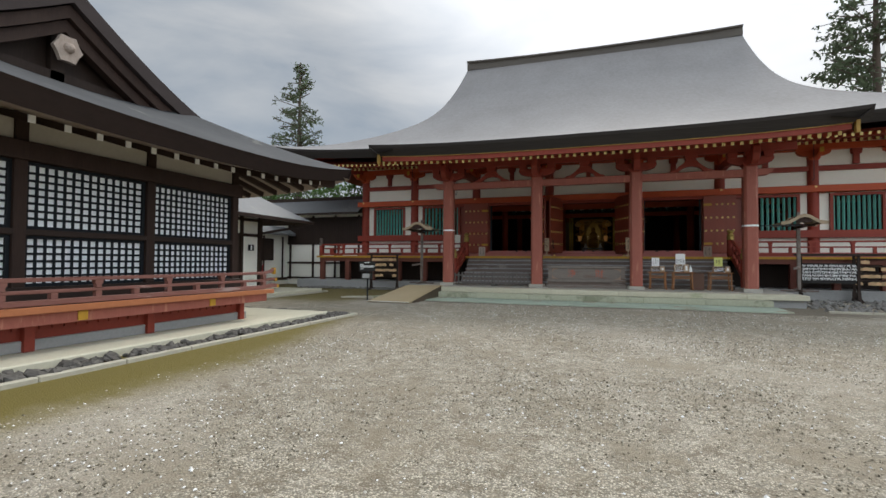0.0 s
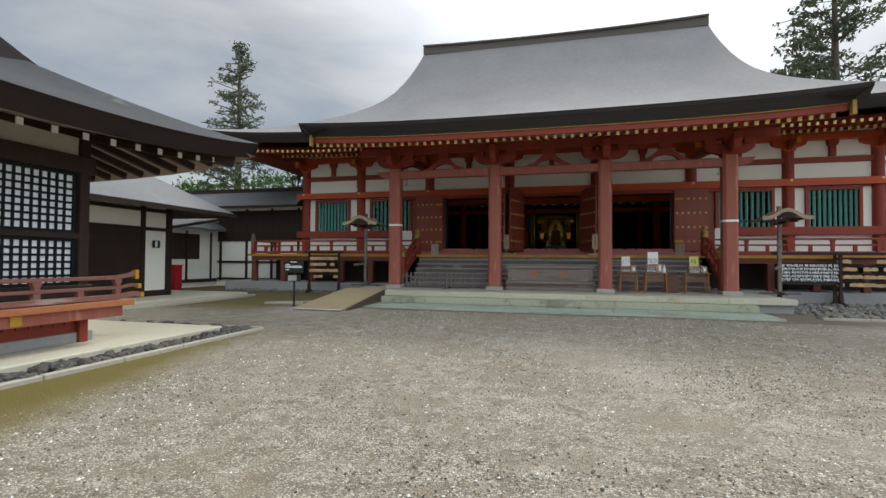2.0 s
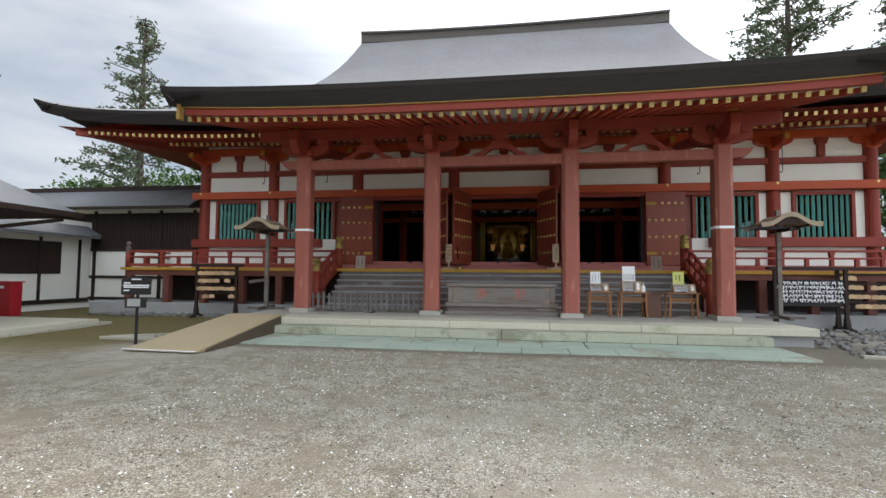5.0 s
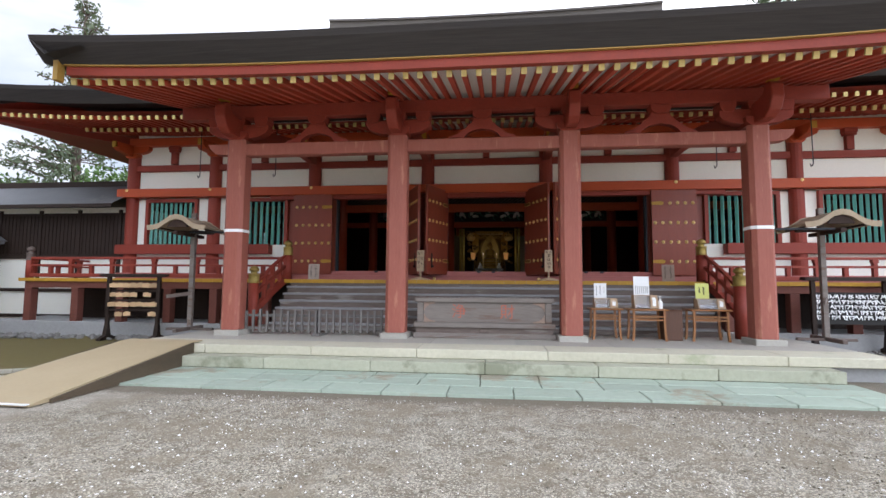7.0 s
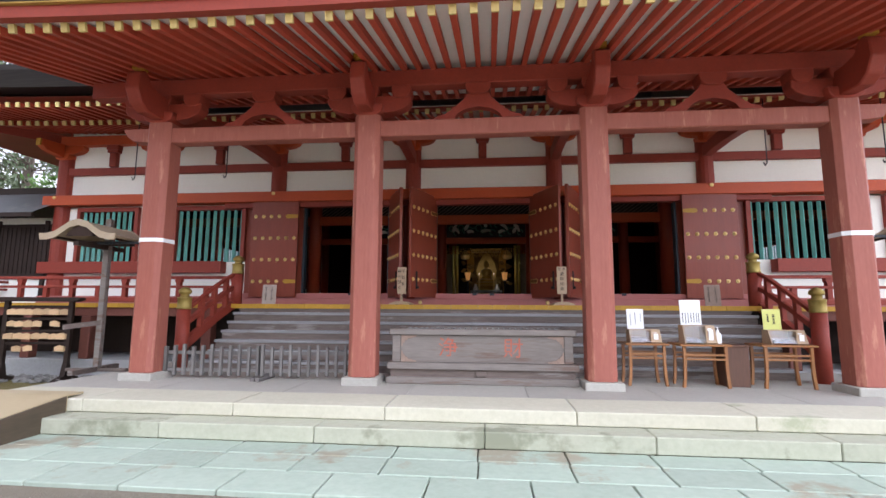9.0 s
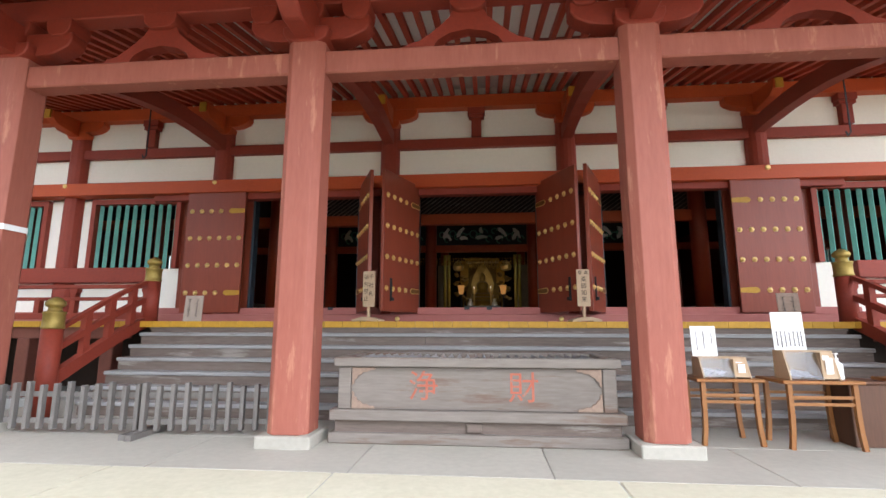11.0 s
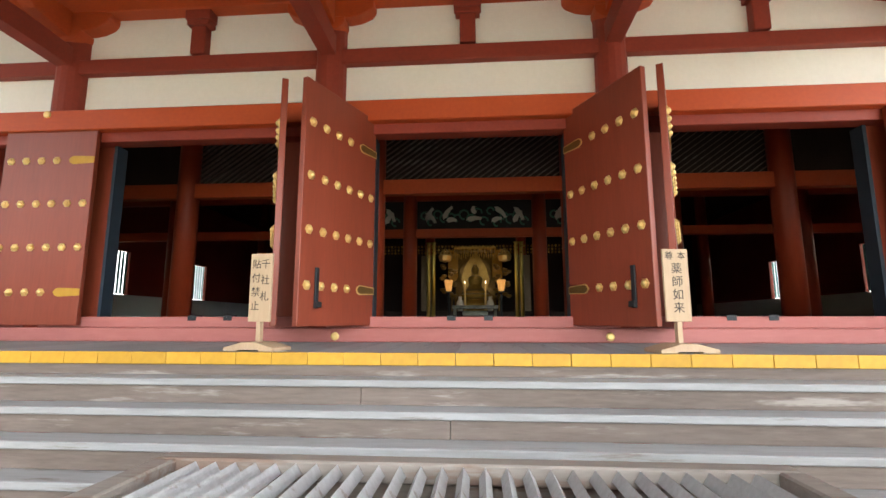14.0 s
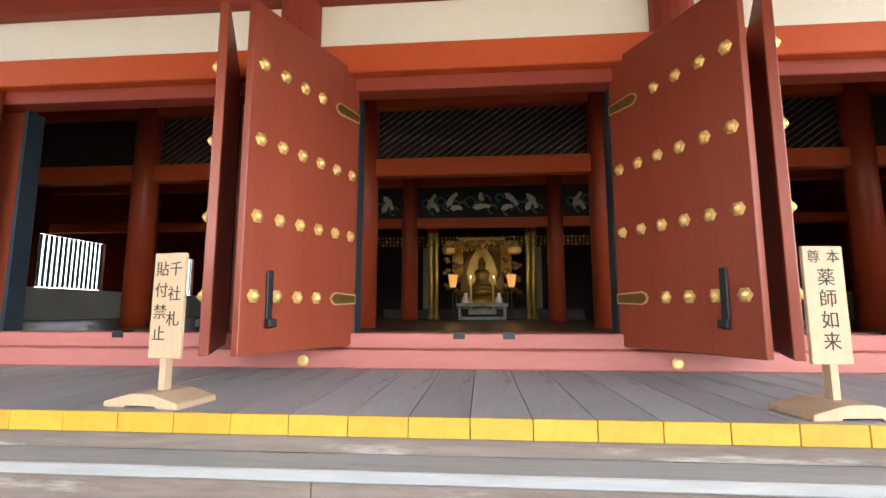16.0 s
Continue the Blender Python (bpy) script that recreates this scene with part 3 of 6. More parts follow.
kr = ((0, 17.2, 5.33), (0, 22.0, 6.43))
kr_me, kc_me = rafter_mesh("rafter", *kr, 0.085, 0.11), cap_mesh(*kr, 0.085, 0.11)
u = -7.85
while u <= 7.86:
    m = pose(hx(u), 0, lift(u, KEAVE) * 0.9)
    r = piece("rafter", kr_me, hall, m)
    piece("rafter_cap", kc_me, r, m, "yellow-painted rafter end")
    u += 0.262
base = ((0, 22.75, 6.42), (0, 24.6, 6.86))
b_me, bc_me = rafter_mesh("rafter", *base, 0.09, 0.11), cap_mesh(*base, 0.09, 0.11)
fly = ((0, 21.5, 6.36), (0, 23.6, 6.66))
f_me, fc_me = rafter_mesh("rafter", *fly, 0.08, 0.10), cap_mesh(*fly, 0.08, 0.10)
u = -15.2
while u <= 15.21:
    up = 0.45 * (max(0, abs(u) - 8) / 8.2) ** 2
    if abs(u) < 12.9:
        m = pose(hx(u), 0, up * 0.7)
        r = piece("rafter", b_me, hall, m)
        piece("rafter_cap", bc_me, r, m, "yellow-painted rafter end")
    if abs(u) > 8.0:
        m = pose(hx(u), 0, up)
        r = piece("rafter", f_me, hall, m)
        piece("rafter_cap", fc_me, r, m, "yellow-painted rafter end")
    u += 0.262
bm = B()
bx(bm, hx(-12.9), hx(12.9), 22.86, 22.98, 6.50, 6.585)
bx(bm, hx(-8.0), hx(8.0), 22.06, 22.1, 6.42, 7.0)
part("rafter_board", bm, RED, hall)
# hip rafters at the corners
for s in (-1, 1):
    bm = B()
    bar(bm, (hx(s * 15.8), 21.5, 6.78), (hx(s * 12.56), WALL, 6.62), 0.2, 0.28)
    part("hip_rafter", bm, RED, hall)

# ---- canopy columns, beams and brackets ----
def octagon(bm, x, y, z0, z1, w, c):
    k = w / 2
    slab(bm, [(x + a, y + b) for a, b in ((-k + c, -k), (k - c, -k), (k, -k + c), (k, k - c), (k - c, k), (-k + c, k), (-k, k - c), (-k, -k + c))], z0, z1, "xy")


KC = 19.75
bm = B()
octagon(bm, 0, 0, 0.53, 5.02, 0.455, 0.08)
col_me = mesh_from("column", bm, COLUMN_RED, 0.006)
bm = B()
bx(bm, -0.30, 0.30, -0.30, 0.30, BASE_Z - 0.02, 0.53)
cb_me = mesh_from("column_base", bm, PAVING, 0.014)
bm = B()
slab(bm, arm_outline(0.56, 0.2), -0.24, 0.24)
cap2_me = mesh_from("capital_block", bm, RED, 0.012)
bm = B()
slab(bm, arm_outline(0.34, 0.23), -0.16, 0.16)
kblock_me = mesh_from("bearing_block", bm, RED, 0.01)
bm = B()
slab(bm, arm_outline(1.5, 0.31), -0.12, 0.12)
karm_me = mesh_from("bracket_arm", bm, RED, 0.014)
bm = B()
slab(bm, [(-0.2, 5.05), (-0.62, 5.02), (-0.8, 5.12), (-0.92, 5.35), (-0.9, 5.62), (-0.76, 5.72), (-0.66, 5.66), (-0.62, 5.5), (-0.4, 5.45), (0.4, 5.45), (0.4, 5.05)], -0.12, 0.12, "yz")
knose_me = mesh_from("carved_nose", bm, RED, 0.02)
bm = B()
bx(bm, -0.09, 0.09, -0.84, -0.66, 5.72, 5.83)
kcap_me = mesh_from("nose_cap", bm, YELLOW, 0.01)
for u in (-5.84, -1.935, 1.935, 5.84):
    piece("column", col_me, hall, pose(hx(u), KC, 0), "octagonal weathered red column")
    piece("column_base", cb_me, hall, pose(hx(u), KC, 0), "pale square stone base")
    piece("capital_block", cap2_me, hall, pose(hx(u), KC, 5.0))
    piece("bracket_arm", karm_me, hall, pose(hx(u), KC, 5.08))
    for d in (-0.58, 0, 0.58):
        piece("bearing_block", kblock_me, hall, pose(hx(u) + d, KC, 5.335))
    nose = piece("carved_nose", knose_me, hall, pose(hx(u), KC, 0))
    piece("nose_cap", kcap_me, nose, pose(hx(u), KC, 0), "gilt cap on the carved beam end")
for a, b in ((-5.84, -1.935), (-1.935, 1.935), (1.935, 5.84)):
    bm = B()
    bx(bm, hx(a) + 0.19, hx(b) - 0.19, KC - 0.13, KC + 0.13, 4.64, 4.93)
    part("canopy_beam", bm, COLUMN_RED, hall, bevel=0.02)
    c = (a + b) / 2
    bm = B()
    half = [(0.0, 5.42), (0.17, 5.42), (0.21, 5.37), (0.22, 5.31), (0.33, 5.22), (0.45, 5.12), (0.58, 5.02), (0.72, 5.0), (0.80, 4.93), (0.42, 4.93), (0.36, 5.04), (0.22, 5.12), (0.0, 5.16)]
    slab(bm, [(hx(c) + x, z) for x, z in half] + [(hx(c) - x, z) for x, z in half[-2:0:-1]], KC - 0.08, KC + 0.08)
    part("frog_leg_strut", bm, RED, hall, bevel=0.008)
    bm = B()
    slab(bm, [(hx(c) + x, z) for x, z in arm_outline(0.44, 0.2)], KC - 0.15, KC + 0.15)
    bmesh.ops.translate(bm, verts=bm.verts, vec=(0, 0, 5.365))
    part("bearing_block", bm, RED, hall, bevel=0.008)
for s in (-1, 1):
    bm = B()
    slab(bm, [(hx(s * x), z) for x, z in ((6.05, 4.66), (6.4, 4.70), (6.52, 4.80), (6.6, 4.93), (6.05, 4.93))], KC - 0.12, KC + 0.12)
    part("beam_end", bm, COLUMN_RED, hall, bevel=0.01)
bm = B()
bx(bm, hx(-7.3), hx(7.3), KC - 0.13, KC + 0.13, 5.56, 5.865)
part("canopy_purlin", bm, RED, hall, bevel=0.015)
# curved tie beams from the wall posts to the columns
for u in (-5.84, -1.935, 1.935, 5.84):
    bm = B()
    pts = [(KC + 0.2 + (WALL - KC - 0.3) * k / 8, 5.15 + 0.62 * (k / 8) + 0.28 * math.sin(math.pi * k / 8)) for k in range(9)]
    slab(bm, [(y, z + 0.15) for y, z in pts] + [(y, z - 0.15) for y, z in pts[::-1]], hx(u) - 0.11, hx(u) + 0.11, "yz")
    part("tie_beam", bm, RED, hall, bevel=0.015)

# windows with upright green bars
bm = B()
slab(bm, [(0.0, -0.055), (0.056, 0.0), (0.0, 0.055), (-0.056, 0.0)], 2.93, 4.43, "xy")
slat_me = mesh_from("slat", bm, GREEN)
bm = B()
bx(bm, -0.046, 0.046, -0.015, 0.015, 2.93, 4.43)
side_slat_me = mesh_from("slat", bm, GREEN, 0.004)
for s in (-1, 1):
    for a, b in ((10.05, 12.0), (6.75, 8.95)):
        x0, x1 = sorted((hx(s * a), hx(s * b)))
        bm = B()
        bx(bm, x0, x1, WALL - 0.1, WALL + 0.13, 4.43, 4.55)
        bx(bm, x0, x0 + 0.11, WALL - 0.1, WALL + 0.13, 2.93, 4.43)
        bx(bm, x1 - 0.11, x1, WALL - 0.1, WALL + 0.13, 2.93, 4.43)
        win = part("window_frame", bm, RED, hall, "red frame of a barred window")
        for k in range(10):
            piece("slat", slat_me, win, pose(x0 + 0.16 + (x1 - x0 - 0.32) * k / 9, WALL + 0.03, 0), "green upright bar")

# ---- doors ----
LW, LZ0, LZ1 = 1.34, 1.93, 4.66


OLD_BRASS = mat("dark_patterned_brass", (0.12, 0.065, 0.018), (0.34, 0.2, 0.06), 0.4, 4, 90, bump=0.3, metal=0.7)


def door_leaf(sgn, m, flat=False):
    """A leaf from its hinge along +x or -x, its studded inner face to -y."""
    bm = B()
    bx(bm, *sorted((0, sgn * LW)), -0.035, 0.035, LZ0, LZ1)
    leaf = piece("door_leaf", mesh_from("door_leaf", bm, DOOR_RED, 0.006), hall, m, "open dark red studded door leaf")
    for r, z in enumerate((4.17, 3.56, 2.96, 2.36)):
        for k in range(6):
            if r in (0, 3) and k < 2:
                continue
            piece("stud", stud_me, leaf, m @ pose(sgn * (0.10 + 0.225 * k), -0.035, z), "domed brass stud")
        if r in (0, 3):
            piece("hinge_strap", strap_me[sgn, flat], leaf, m @ pose(0, -0.036, z), "gilt hinge strap")
    if flat:
        return leaf
    bm = B()
    bx(bm, *sorted((sgn * 1.05, sgn * 1.11)), -0.06, -0.036, 2.12, 2.56)
    bx(bm, *sorted((sgn * 1.04, sgn * 1.12)), -0.1, -0.06, 2.13, 2.19)
    piece("handle", mesh_from("handle", bm, IRON, 0.006), leaf, m, "black iron pull bar")
    return leaf


bm = B()
lathe(bm, 0, 0, [(0.0, 0.057), (0.01, 0.056), (0.018, 0.046)], 6)
lathe(bm, 0, 0, [(0.0181, 0.036), (0.03, 0.033), (0.04, 0.018), (0.046, 0.004)], 10)
bmesh.ops.rotate(bm, verts=bm.verts, cent=(0, 0, 0), matrix=Matrix.Rotation(radians(90), 3, "X"))
stud_me = mesh_from("stud", bm, BRASS, smooth=False)
strap_me = {}
for sgn, flat in ((1, True), (1, False), (-1, True), (-1, False)):
    bm = B()
    slab(bm, [(sgn * x, z) for x, z in ((0, -0.045), (0.30, -0.06), (0.345, -0.04), (0.37, 0), (0.345, 0.04), (0.30, 0.06), (0, 0.045))], -0.008, 0.0)
    slab(bm, [(sgn * x, z) for x, z in ((0.012, -0.033), (0.295, -0.046), (0.33, -0.03), (0.35, 0), (0.33, 0.03), (0.295, 0.046), (0.012, 0.033))], -0.012, -0.0085)
    bm.faces.ensure_lookup_table()
    for f in bm.faces[9:]:
        f.material_index = 1
    strap_me[sgn, flat] = mesh_from("hinge_strap", bm, [YELLOW, YELLOW] if flat else [BRASS, OLD_BRASS])
for s in (-1, 1):
    # the middle bay's leaf, the next bay's inner leaf and its outer leaf laid flat on the wall
    door_leaf(s, pose(hx(s * 1.27), 24.42, 0, 0, 0, 68 if s < 0 else -63.5))
    door_leaf(-s, pose(hx(s * 2.55), 24.42, 0, 0, 0, s * (66 if s < 0 else 67)))
    door_leaf(s, pose(hx(s * 5.11), 24.30, 0, 0, 0, 0), True)
    for a in (1.30, 2.58, 5.04):
        bm = B()
        bx(bm, *sorted((hx(s * a), hx(s * a) + (s if a == 2.58 else -s) * 0.045)), WALL - 0.04, WALL + 0.16, 2.04, 4.45)
        part("door_jamb", bm, BLUE_JAMB, hall, "blue-grey door jamb edge")
    bm = B()
    lathe(bm, 0, 0, [(0, 0.05), (0.02, 0.05), (0.03, 0.03)], 14)
    bmesh.ops.rotate(bm, verts=bm.verts, cent=(0, 0, 0), matrix=Matrix.Rotation(radians(90), 3, "X"))
    ring_me = mesh_from("brass_stop", bm, BRASS)
    piece("brass_stop", ring_me, hall, pose(hx(s * 1.65), 24.2, 1.80), "small brass door stop")
    for u in (5.84, 9.46, 12.56):
        piece("beam_boss", ring_me, hall, pose(hx(s * u), WALL - 0.33, 4.82), "brass boss on the beam")

for u in (-3.6, -3.12, -0.23, 0.23, 3.12, 3.6):
    bm = B()
    bx(bm, hx(u) - 0.055, hx(u) + 0.055, 24.352, 24.50, 2.041, 2.056)
    bx(bm, hx(u) - 0.055, hx(u) + 0.055, 24.35, 24.359, 1.99, 2.04)
    part("latch_plate", bm, IRON, hall, "dark iron latch plate on the threshold")

# ---- inside the hall ----
INNER_RED = mat("inner_red_paint", (0.28, 0.036, 0.013), (0.38, 0.06, 0.02), 0.45, 0.8, 14, (2, 2, 0.4), 0.05)
FLOOR_WOOD = mat("worn_brown_floor_boards", (0.07, 0.045, 0.026), (0.15, 0.10, 0.06), 0.35, 0.9, 12, (0.4, 3, 3), 0.08)
room = thing("hall_interior", (hx(0), 36, FLOOR_IN), "dark red-pillared interior of the hall", "interior", kind="structure")
bm = B()
bx(bm, hx(-12.5), hx(12.5), WALL + 0.25, 46.5, 1.7, FLOOR_IN)
part("interior_floor", bm, FLOOR_WOOD, room, "dark polished floor")
bm = B()
bx(bm, hx(-12.6), hx(12.6), WALL + 0.2, 46.6, 7.2, 7.3)
part("interior_ceiling", bm, DARK_WOOD, room)
bm = B()
bx(bm, hx(-12.7), hx(12.7), 46.5, 46.7, 0.42, 7.3)
part("back_wall", bm, DARK_WOOD, room)
for s in (-1, 1):
    for y0, y1, z0, z1 in ((24.6, 46.5, 0.42, 2.9), (24.6, 46.5, 4.45, 7.3), (24.6, 32.2, 2.9, 4.45), (34.6, 38.2, 2.9, 4.45), (39.5, 46.5, 2.9, 4.45)):
        bm = B()
        bx(bm, *sorted((hx(s * 12.5), hx(s * 12.62))), y0, y1, z0, z1)
        part("side_wall", bm, PLASTER if z1 < 3 else RED, room)
    for y0, n_ in ((32.2, 14), (38.2, 7)):
        for k in range(n_):
            piece("slat", side_slat_me, room, pose(hx(s * 12.55), y0 + 0.1 + 0.168 * k, 0) @ Matrix.Rotation(radians(90), 4, "Z"), "green upright bar")
bm = B()
lathe(bm, 0, 0, ((FLOOR_IN, 0.22), (7.2, 0.21)), 14)
ip_me = mesh_from("inner_post", bm, INNER_RED, smooth=True)
for y in (27.5, 32.45, 38.5):
    for u in (-9.4, -5.84, -1.935, 1.935, 5.84, 9.4):
        piece("inner_post", ip_me, room, pose(hx(u), y, 0))
for z0, z1 in ((4.46, 4.76), (5.64, 5.95)):
    bm = B()
    bx(bm, hx(-12.4), hx(12.4), 27.4, 27.6, z0, z1)
    part("inner_beam", bm, BEAM_RED, room, bevel=0.01)
bm = B()
bx(bm, hx(-12.4), hx(12.4), 27.54, 27.58, 5.95, 7.2)
bx(bm, hx(-12.4), hx(12.4), 27.56, 27.6, 4.76, 5.64)
part("transom_backing", bm, DARK_WOOD, room)
for a, b in zip((-5.84, -1.935, 1.935), (-1.935, 1.935, 5.84)):
    bm = B()
    w = b - a - 0.44
    k = 0
    while k * 0.16 < w + 1.2:
        for d in (1, -1):
            x0, x1 = k * 0.16 - (1.2 if d > 0 else 0), k * 0.16 - (0 if d > 0 else 1.2)
            z0, z1 = 4.77, 5.63
            # clip the slanted strip to its opening
            lo, hi = max(x0, 0), min(x1, w)
            if hi - lo > 0.05:
                f = lambda x: z0 + (x - x0) / (x1 - x0) * (z1 - z0) if d > 0 else z1 - (x - x0) / (x1 - x0) * (z1 - z0)
                bar(bm, (hx(a) + 0.22 + lo, 27.5 + 0.012 * d, f(lo)), (hx(a) + 0.22 + hi, 27.5 + 0.012 * d, f(hi)), 0.02, 0.045, (0, 1, 0))
        k += 1
    part("transom_lattice", bm, OLD_WOOD, room, "dark diagonal transom lattice")
# the altar bay: lintels and carved transoms
bm = B()
bx(bm, hx(-12.4), hx(12.4), 32.36, 32.54, 5.6, 6.05)
part("inner_beam", bm, BEAM_RED, room, bevel=0.01)
bm = B()
bx(bm, hx(-12.4), hx(12.4), 32.36, 32.54, 4.46, 4.72)
part("inner_beam", bm, BEAM_RED, room, bevel=0.01)
bm = B()
bx(bm, hx(-12.4), hx(12.4), 32.5, 32.53, 6.05, 7.2)
part("upper_panel", bm, DARK_WOOD, room)
CARVE_G = mat("carved_green_paint", (0.04, 0.15, 0.1), (0.1, 0.28, 0.19), 0.5, 6, 40, bump=0.2)
CARVE_W = mat("carved_white_paint", (0.7, 0.67, 0.58), (0.82, 0.79, 0.7), 0.6, 6, 40, bump=0.2)
for a, b in zip((-5.84, -1.935, 1.935), (-1.935, 1.935, 5.84)):
    bm = B()
    bx(bm, hx(a) + 0.22, hx(b) - 0.22, 32.47, 32.5, 4.72, 5.6)
    tr = part("carved_transom", bm, INK, room, "carved transom with white and green scrolls on black")
    rnd = random.Random(7)
    c = hx((a + b) / 2)
    for k, (dx, dz, turn, w) in enumerate(((-1.35, 5.1, 60, 0.5), (-1.3, 5.0, -50, 0.45), (-0.8, 5.15, 50, 0.5), (-0.68, 4.92, -8, 0.34), (0, 5.22, 90, 0.26), (0, 4.95, 0, 0.5), (0.8, 5.15, -50, 0.5), (0.68, 4.92, 8, 0.34), (1.35, 5.1, -60, 0.5), (1.3, 5.0, 50, 0.45))):
        bm = B()
        m = pose(c + dx, 32.45, dz + 0.08, 0, -turn, 0)
        pts = [(-w / 2, -0.05), (-w / 3, 0.06), (0, 0.09), (w / 4, 0.07), (w / 2, 0.04), (w / 2.4, -0.05), (w / 4, -0.015), (0, -0.05), (-w / 4, -0.09), (-w / 2.6, -0.03)]
        slab(bm, pts, -0.03, 0.02)
        bm.transform(m)
        part("scroll", bm, CARVE_W, tr, bevel=0.008)
    for k in range(16):
        bm = B()
        x, z, r = c - 1.5 + 0.2 * k, 5.08 + 0.2 * (-1) ** k * rnd.random(), 0.10 + 0.05 * rnd.random()
        ring = [(r * math.cos(t * 0.6), r * math.sin(t * 0.6)) for t in range(9)]
        for p, q in zip(ring, ring[1:]):
            bar(bm, (x + p[0], 32.455, z + p[1]), (x + q[0], 32.455, z + q[1]), 0.045, 0.045, (0, 1, 0))
        part("leaf_scroll", bm, CARVE_G, tr)

INLAY = mat("dark_inlaid_table", (0.06, 0.065, 0.045), (0.42, 0.42, 0.33), 0.5, 9, 34, bump=0.1)
AGED_GILT = mat("greenish_gilt", (0.30, 0.26, 0.06), (0.55, 0.46, 0.14), 0.35, 3, 20, bump=0.05, metal=0.8)
# altar: gilt pillars, hangings, statue, lamps and offering table
BROCADE = mat("orange_gold_brocade", (0.50, 0.22, 0.02), (0.72, 0.40, 0.06), 0.55, 3, 40, bump=0.1)
DIM_PANEL = mat("dim_buff_panel", (0.20, 0.155, 0.10), (0.30, 0.24, 0.16), 0.8, 1, 12, bump=0.05)
BRIGHT_GOLD = mat("bright_altar_gold", (0.36, 0.20, 0.04), (0.62, 0.40, 0.10), 0.38, 4, 30, bump=0.15, metal=0.6)
altar = thing("altar", (hx(0), 35.2, FLOOR_IN), "gilt altar with canopy, pillars and a front table", "altar")
bm = B()
bx(bm, hx(-3.0), hx(3.0), 34.2, 36.6, FLOOR_IN, 2.3)
part("dais", bm, DARK_WOOD, altar, "black lacquer dais", bevel=0.02)
for s in (-1, 1):
    bm = B()
    bx(bm, *sorted((hx(s * 1.55), hx(s * 2.1))), 36.7, 36.75, FLOOR_IN, 4.5)
    part("side_panel", bm, DIM_PANEL, altar, "dim buff panel beside the altar")
    for k in range(4):
        bm = B()
        lathe(bm, hx(s * (0.45 + 0.13 * k)), 35.3 + 0.1 * k, ((2.3, 0.06), (2.34, 0.03), (2.5 + 0.1 * k, 0.04), (2.56 + 0.1 * k, 0.09), (2.66 + 0.1 * k, 0.03)), 8)
        part("altar_vessel", bm, GOLD, altar, "small gilt altar vessel")
bm = B()
bx(bm, hx(-0.75), hx(0.75), 36.5, 36.6, 2.3, 4.4)
part("back_panel", bm, GOLD, altar, "dull gold back panel")
for u in (-1.52, -1.36, 1.36, 1.52):
    bm = B()
    lathe(bm, hx(u), 33.9, ((FLOOR_IN, 0.10), (2.1, 0.10), (2.12, 0.065), (4.5, 0.06), (4.55, 0.1)), 12)
    part("pillar", bm, AGED_GILT, altar, "slim gilt pillar", smooth=True)
for k in range(62):
    x = hx(-3.4 + 6.8 * k / 61)
    for row, z in enumerate((4.44, 4.33, 4.23)):
        bm = B()
        slab(bm, [(x, z), (x + 0.036, z - 0.045), (x, z - 0.09), (x - 0.036, z - 0.045)], 33.75 + 0.02 * row, 33.765 + 0.02 * row)
        part("hanging_ornament", bm, GOLD if (k + row) % 3 else BRIGHT_GOLD, altar, "hanging gilt ornament")
# the hanging canopy before the statue
bm = B()
bx(bm, hx(-0.72), hx(0.72), 34.6, 35.6, 4.42, 4.52)
part("hanging_canopy", bm, BRIGHT_GOLD, altar, "gilt canopy hung over the statue", bevel=0.02)
for k in range(19):
    u = -0.7 + 1.4 * k / 18
    low = 4.18 - 0.12 * abs(u) - 0.05 * (k % 2)
    bm = B()
    lathe(bm, hx(u), 34.62, ((low, 0.008), (low + 0.03, 0.03), (low + 0.07, 0.02), (low + 0.12, 0.034), (low + 0.16, 0.012), (4.42, 0.01)), 6)
    part("canopy_pendant", bm, BRIGHT_GOLD, altar, "beaded gilt pendant")
for s in (-1, 1):
    bm = B()
    lathe(bm, hx(s * 0.5), 34.25, ((2.3, 0.07), (2.34, 0.09), (2.5, 0.13), (2.62, 0.1), (2.7, 0.05), (2.78, 0.07)), 12)
    part("pale_vase", bm, CARVE_W, altar, "pale rounded altar vase", smooth=True)
for s in (-1, 1):
    bm = B()
    lathe(bm, hx(s * 1.0), 34.4, ((3.95, 0.02), (4.0, 0.2), (4.15, 0.24), (4.3, 0.16), (4.42, 0.02)), 10)
    part("pendant", bm, BRASS, altar, "round brass pendant")
    for k in range(15):
        bm = B()
        a = 0.5 * k
        lathe(bm, hx(s * 0.92) + 0.22 * math.cos(a * 2.3), 34.7 + 0.12 * math.sin(a), ((2.75 + 0.075 * k, 0.02), (2.79 + 0.075 * k, 0.09), (2.86 + 0.075 * k, 0.1), (2.88 + 0.075 * k, 0.02)), 7)
        part("gilt_flower", bm, GOLD, altar, "gilt lotus flower")
bm = B()
bx(bm, hx(-0.72), hx(0.72), 33.3, 33.9, 2.36, 2.46)
bx(bm, hx(-0.66), hx(0.66), 33.4, 33.8, FLOOR_IN, 2.08)
for s in (-1, 1):
    for y in (33.38, 33.82):
        bx(bm, *sorted((hx(s * 0.6), hx(s * 0.68))), y - 0.04, y + 0.04, 2.08, 2.36)
bx(bm, hx(-0.4), hx(0.4), 33.5, 33.6, 2.14, 2.3)
part("offering_table", bm, INLAY, altar, "pale patterned offering table", bevel=0.012)
bm = B()
lathe(bm, 0, 0, ((-0.02, 0.62), (0.0, 0.66), (0.02, 0.62)), 28)
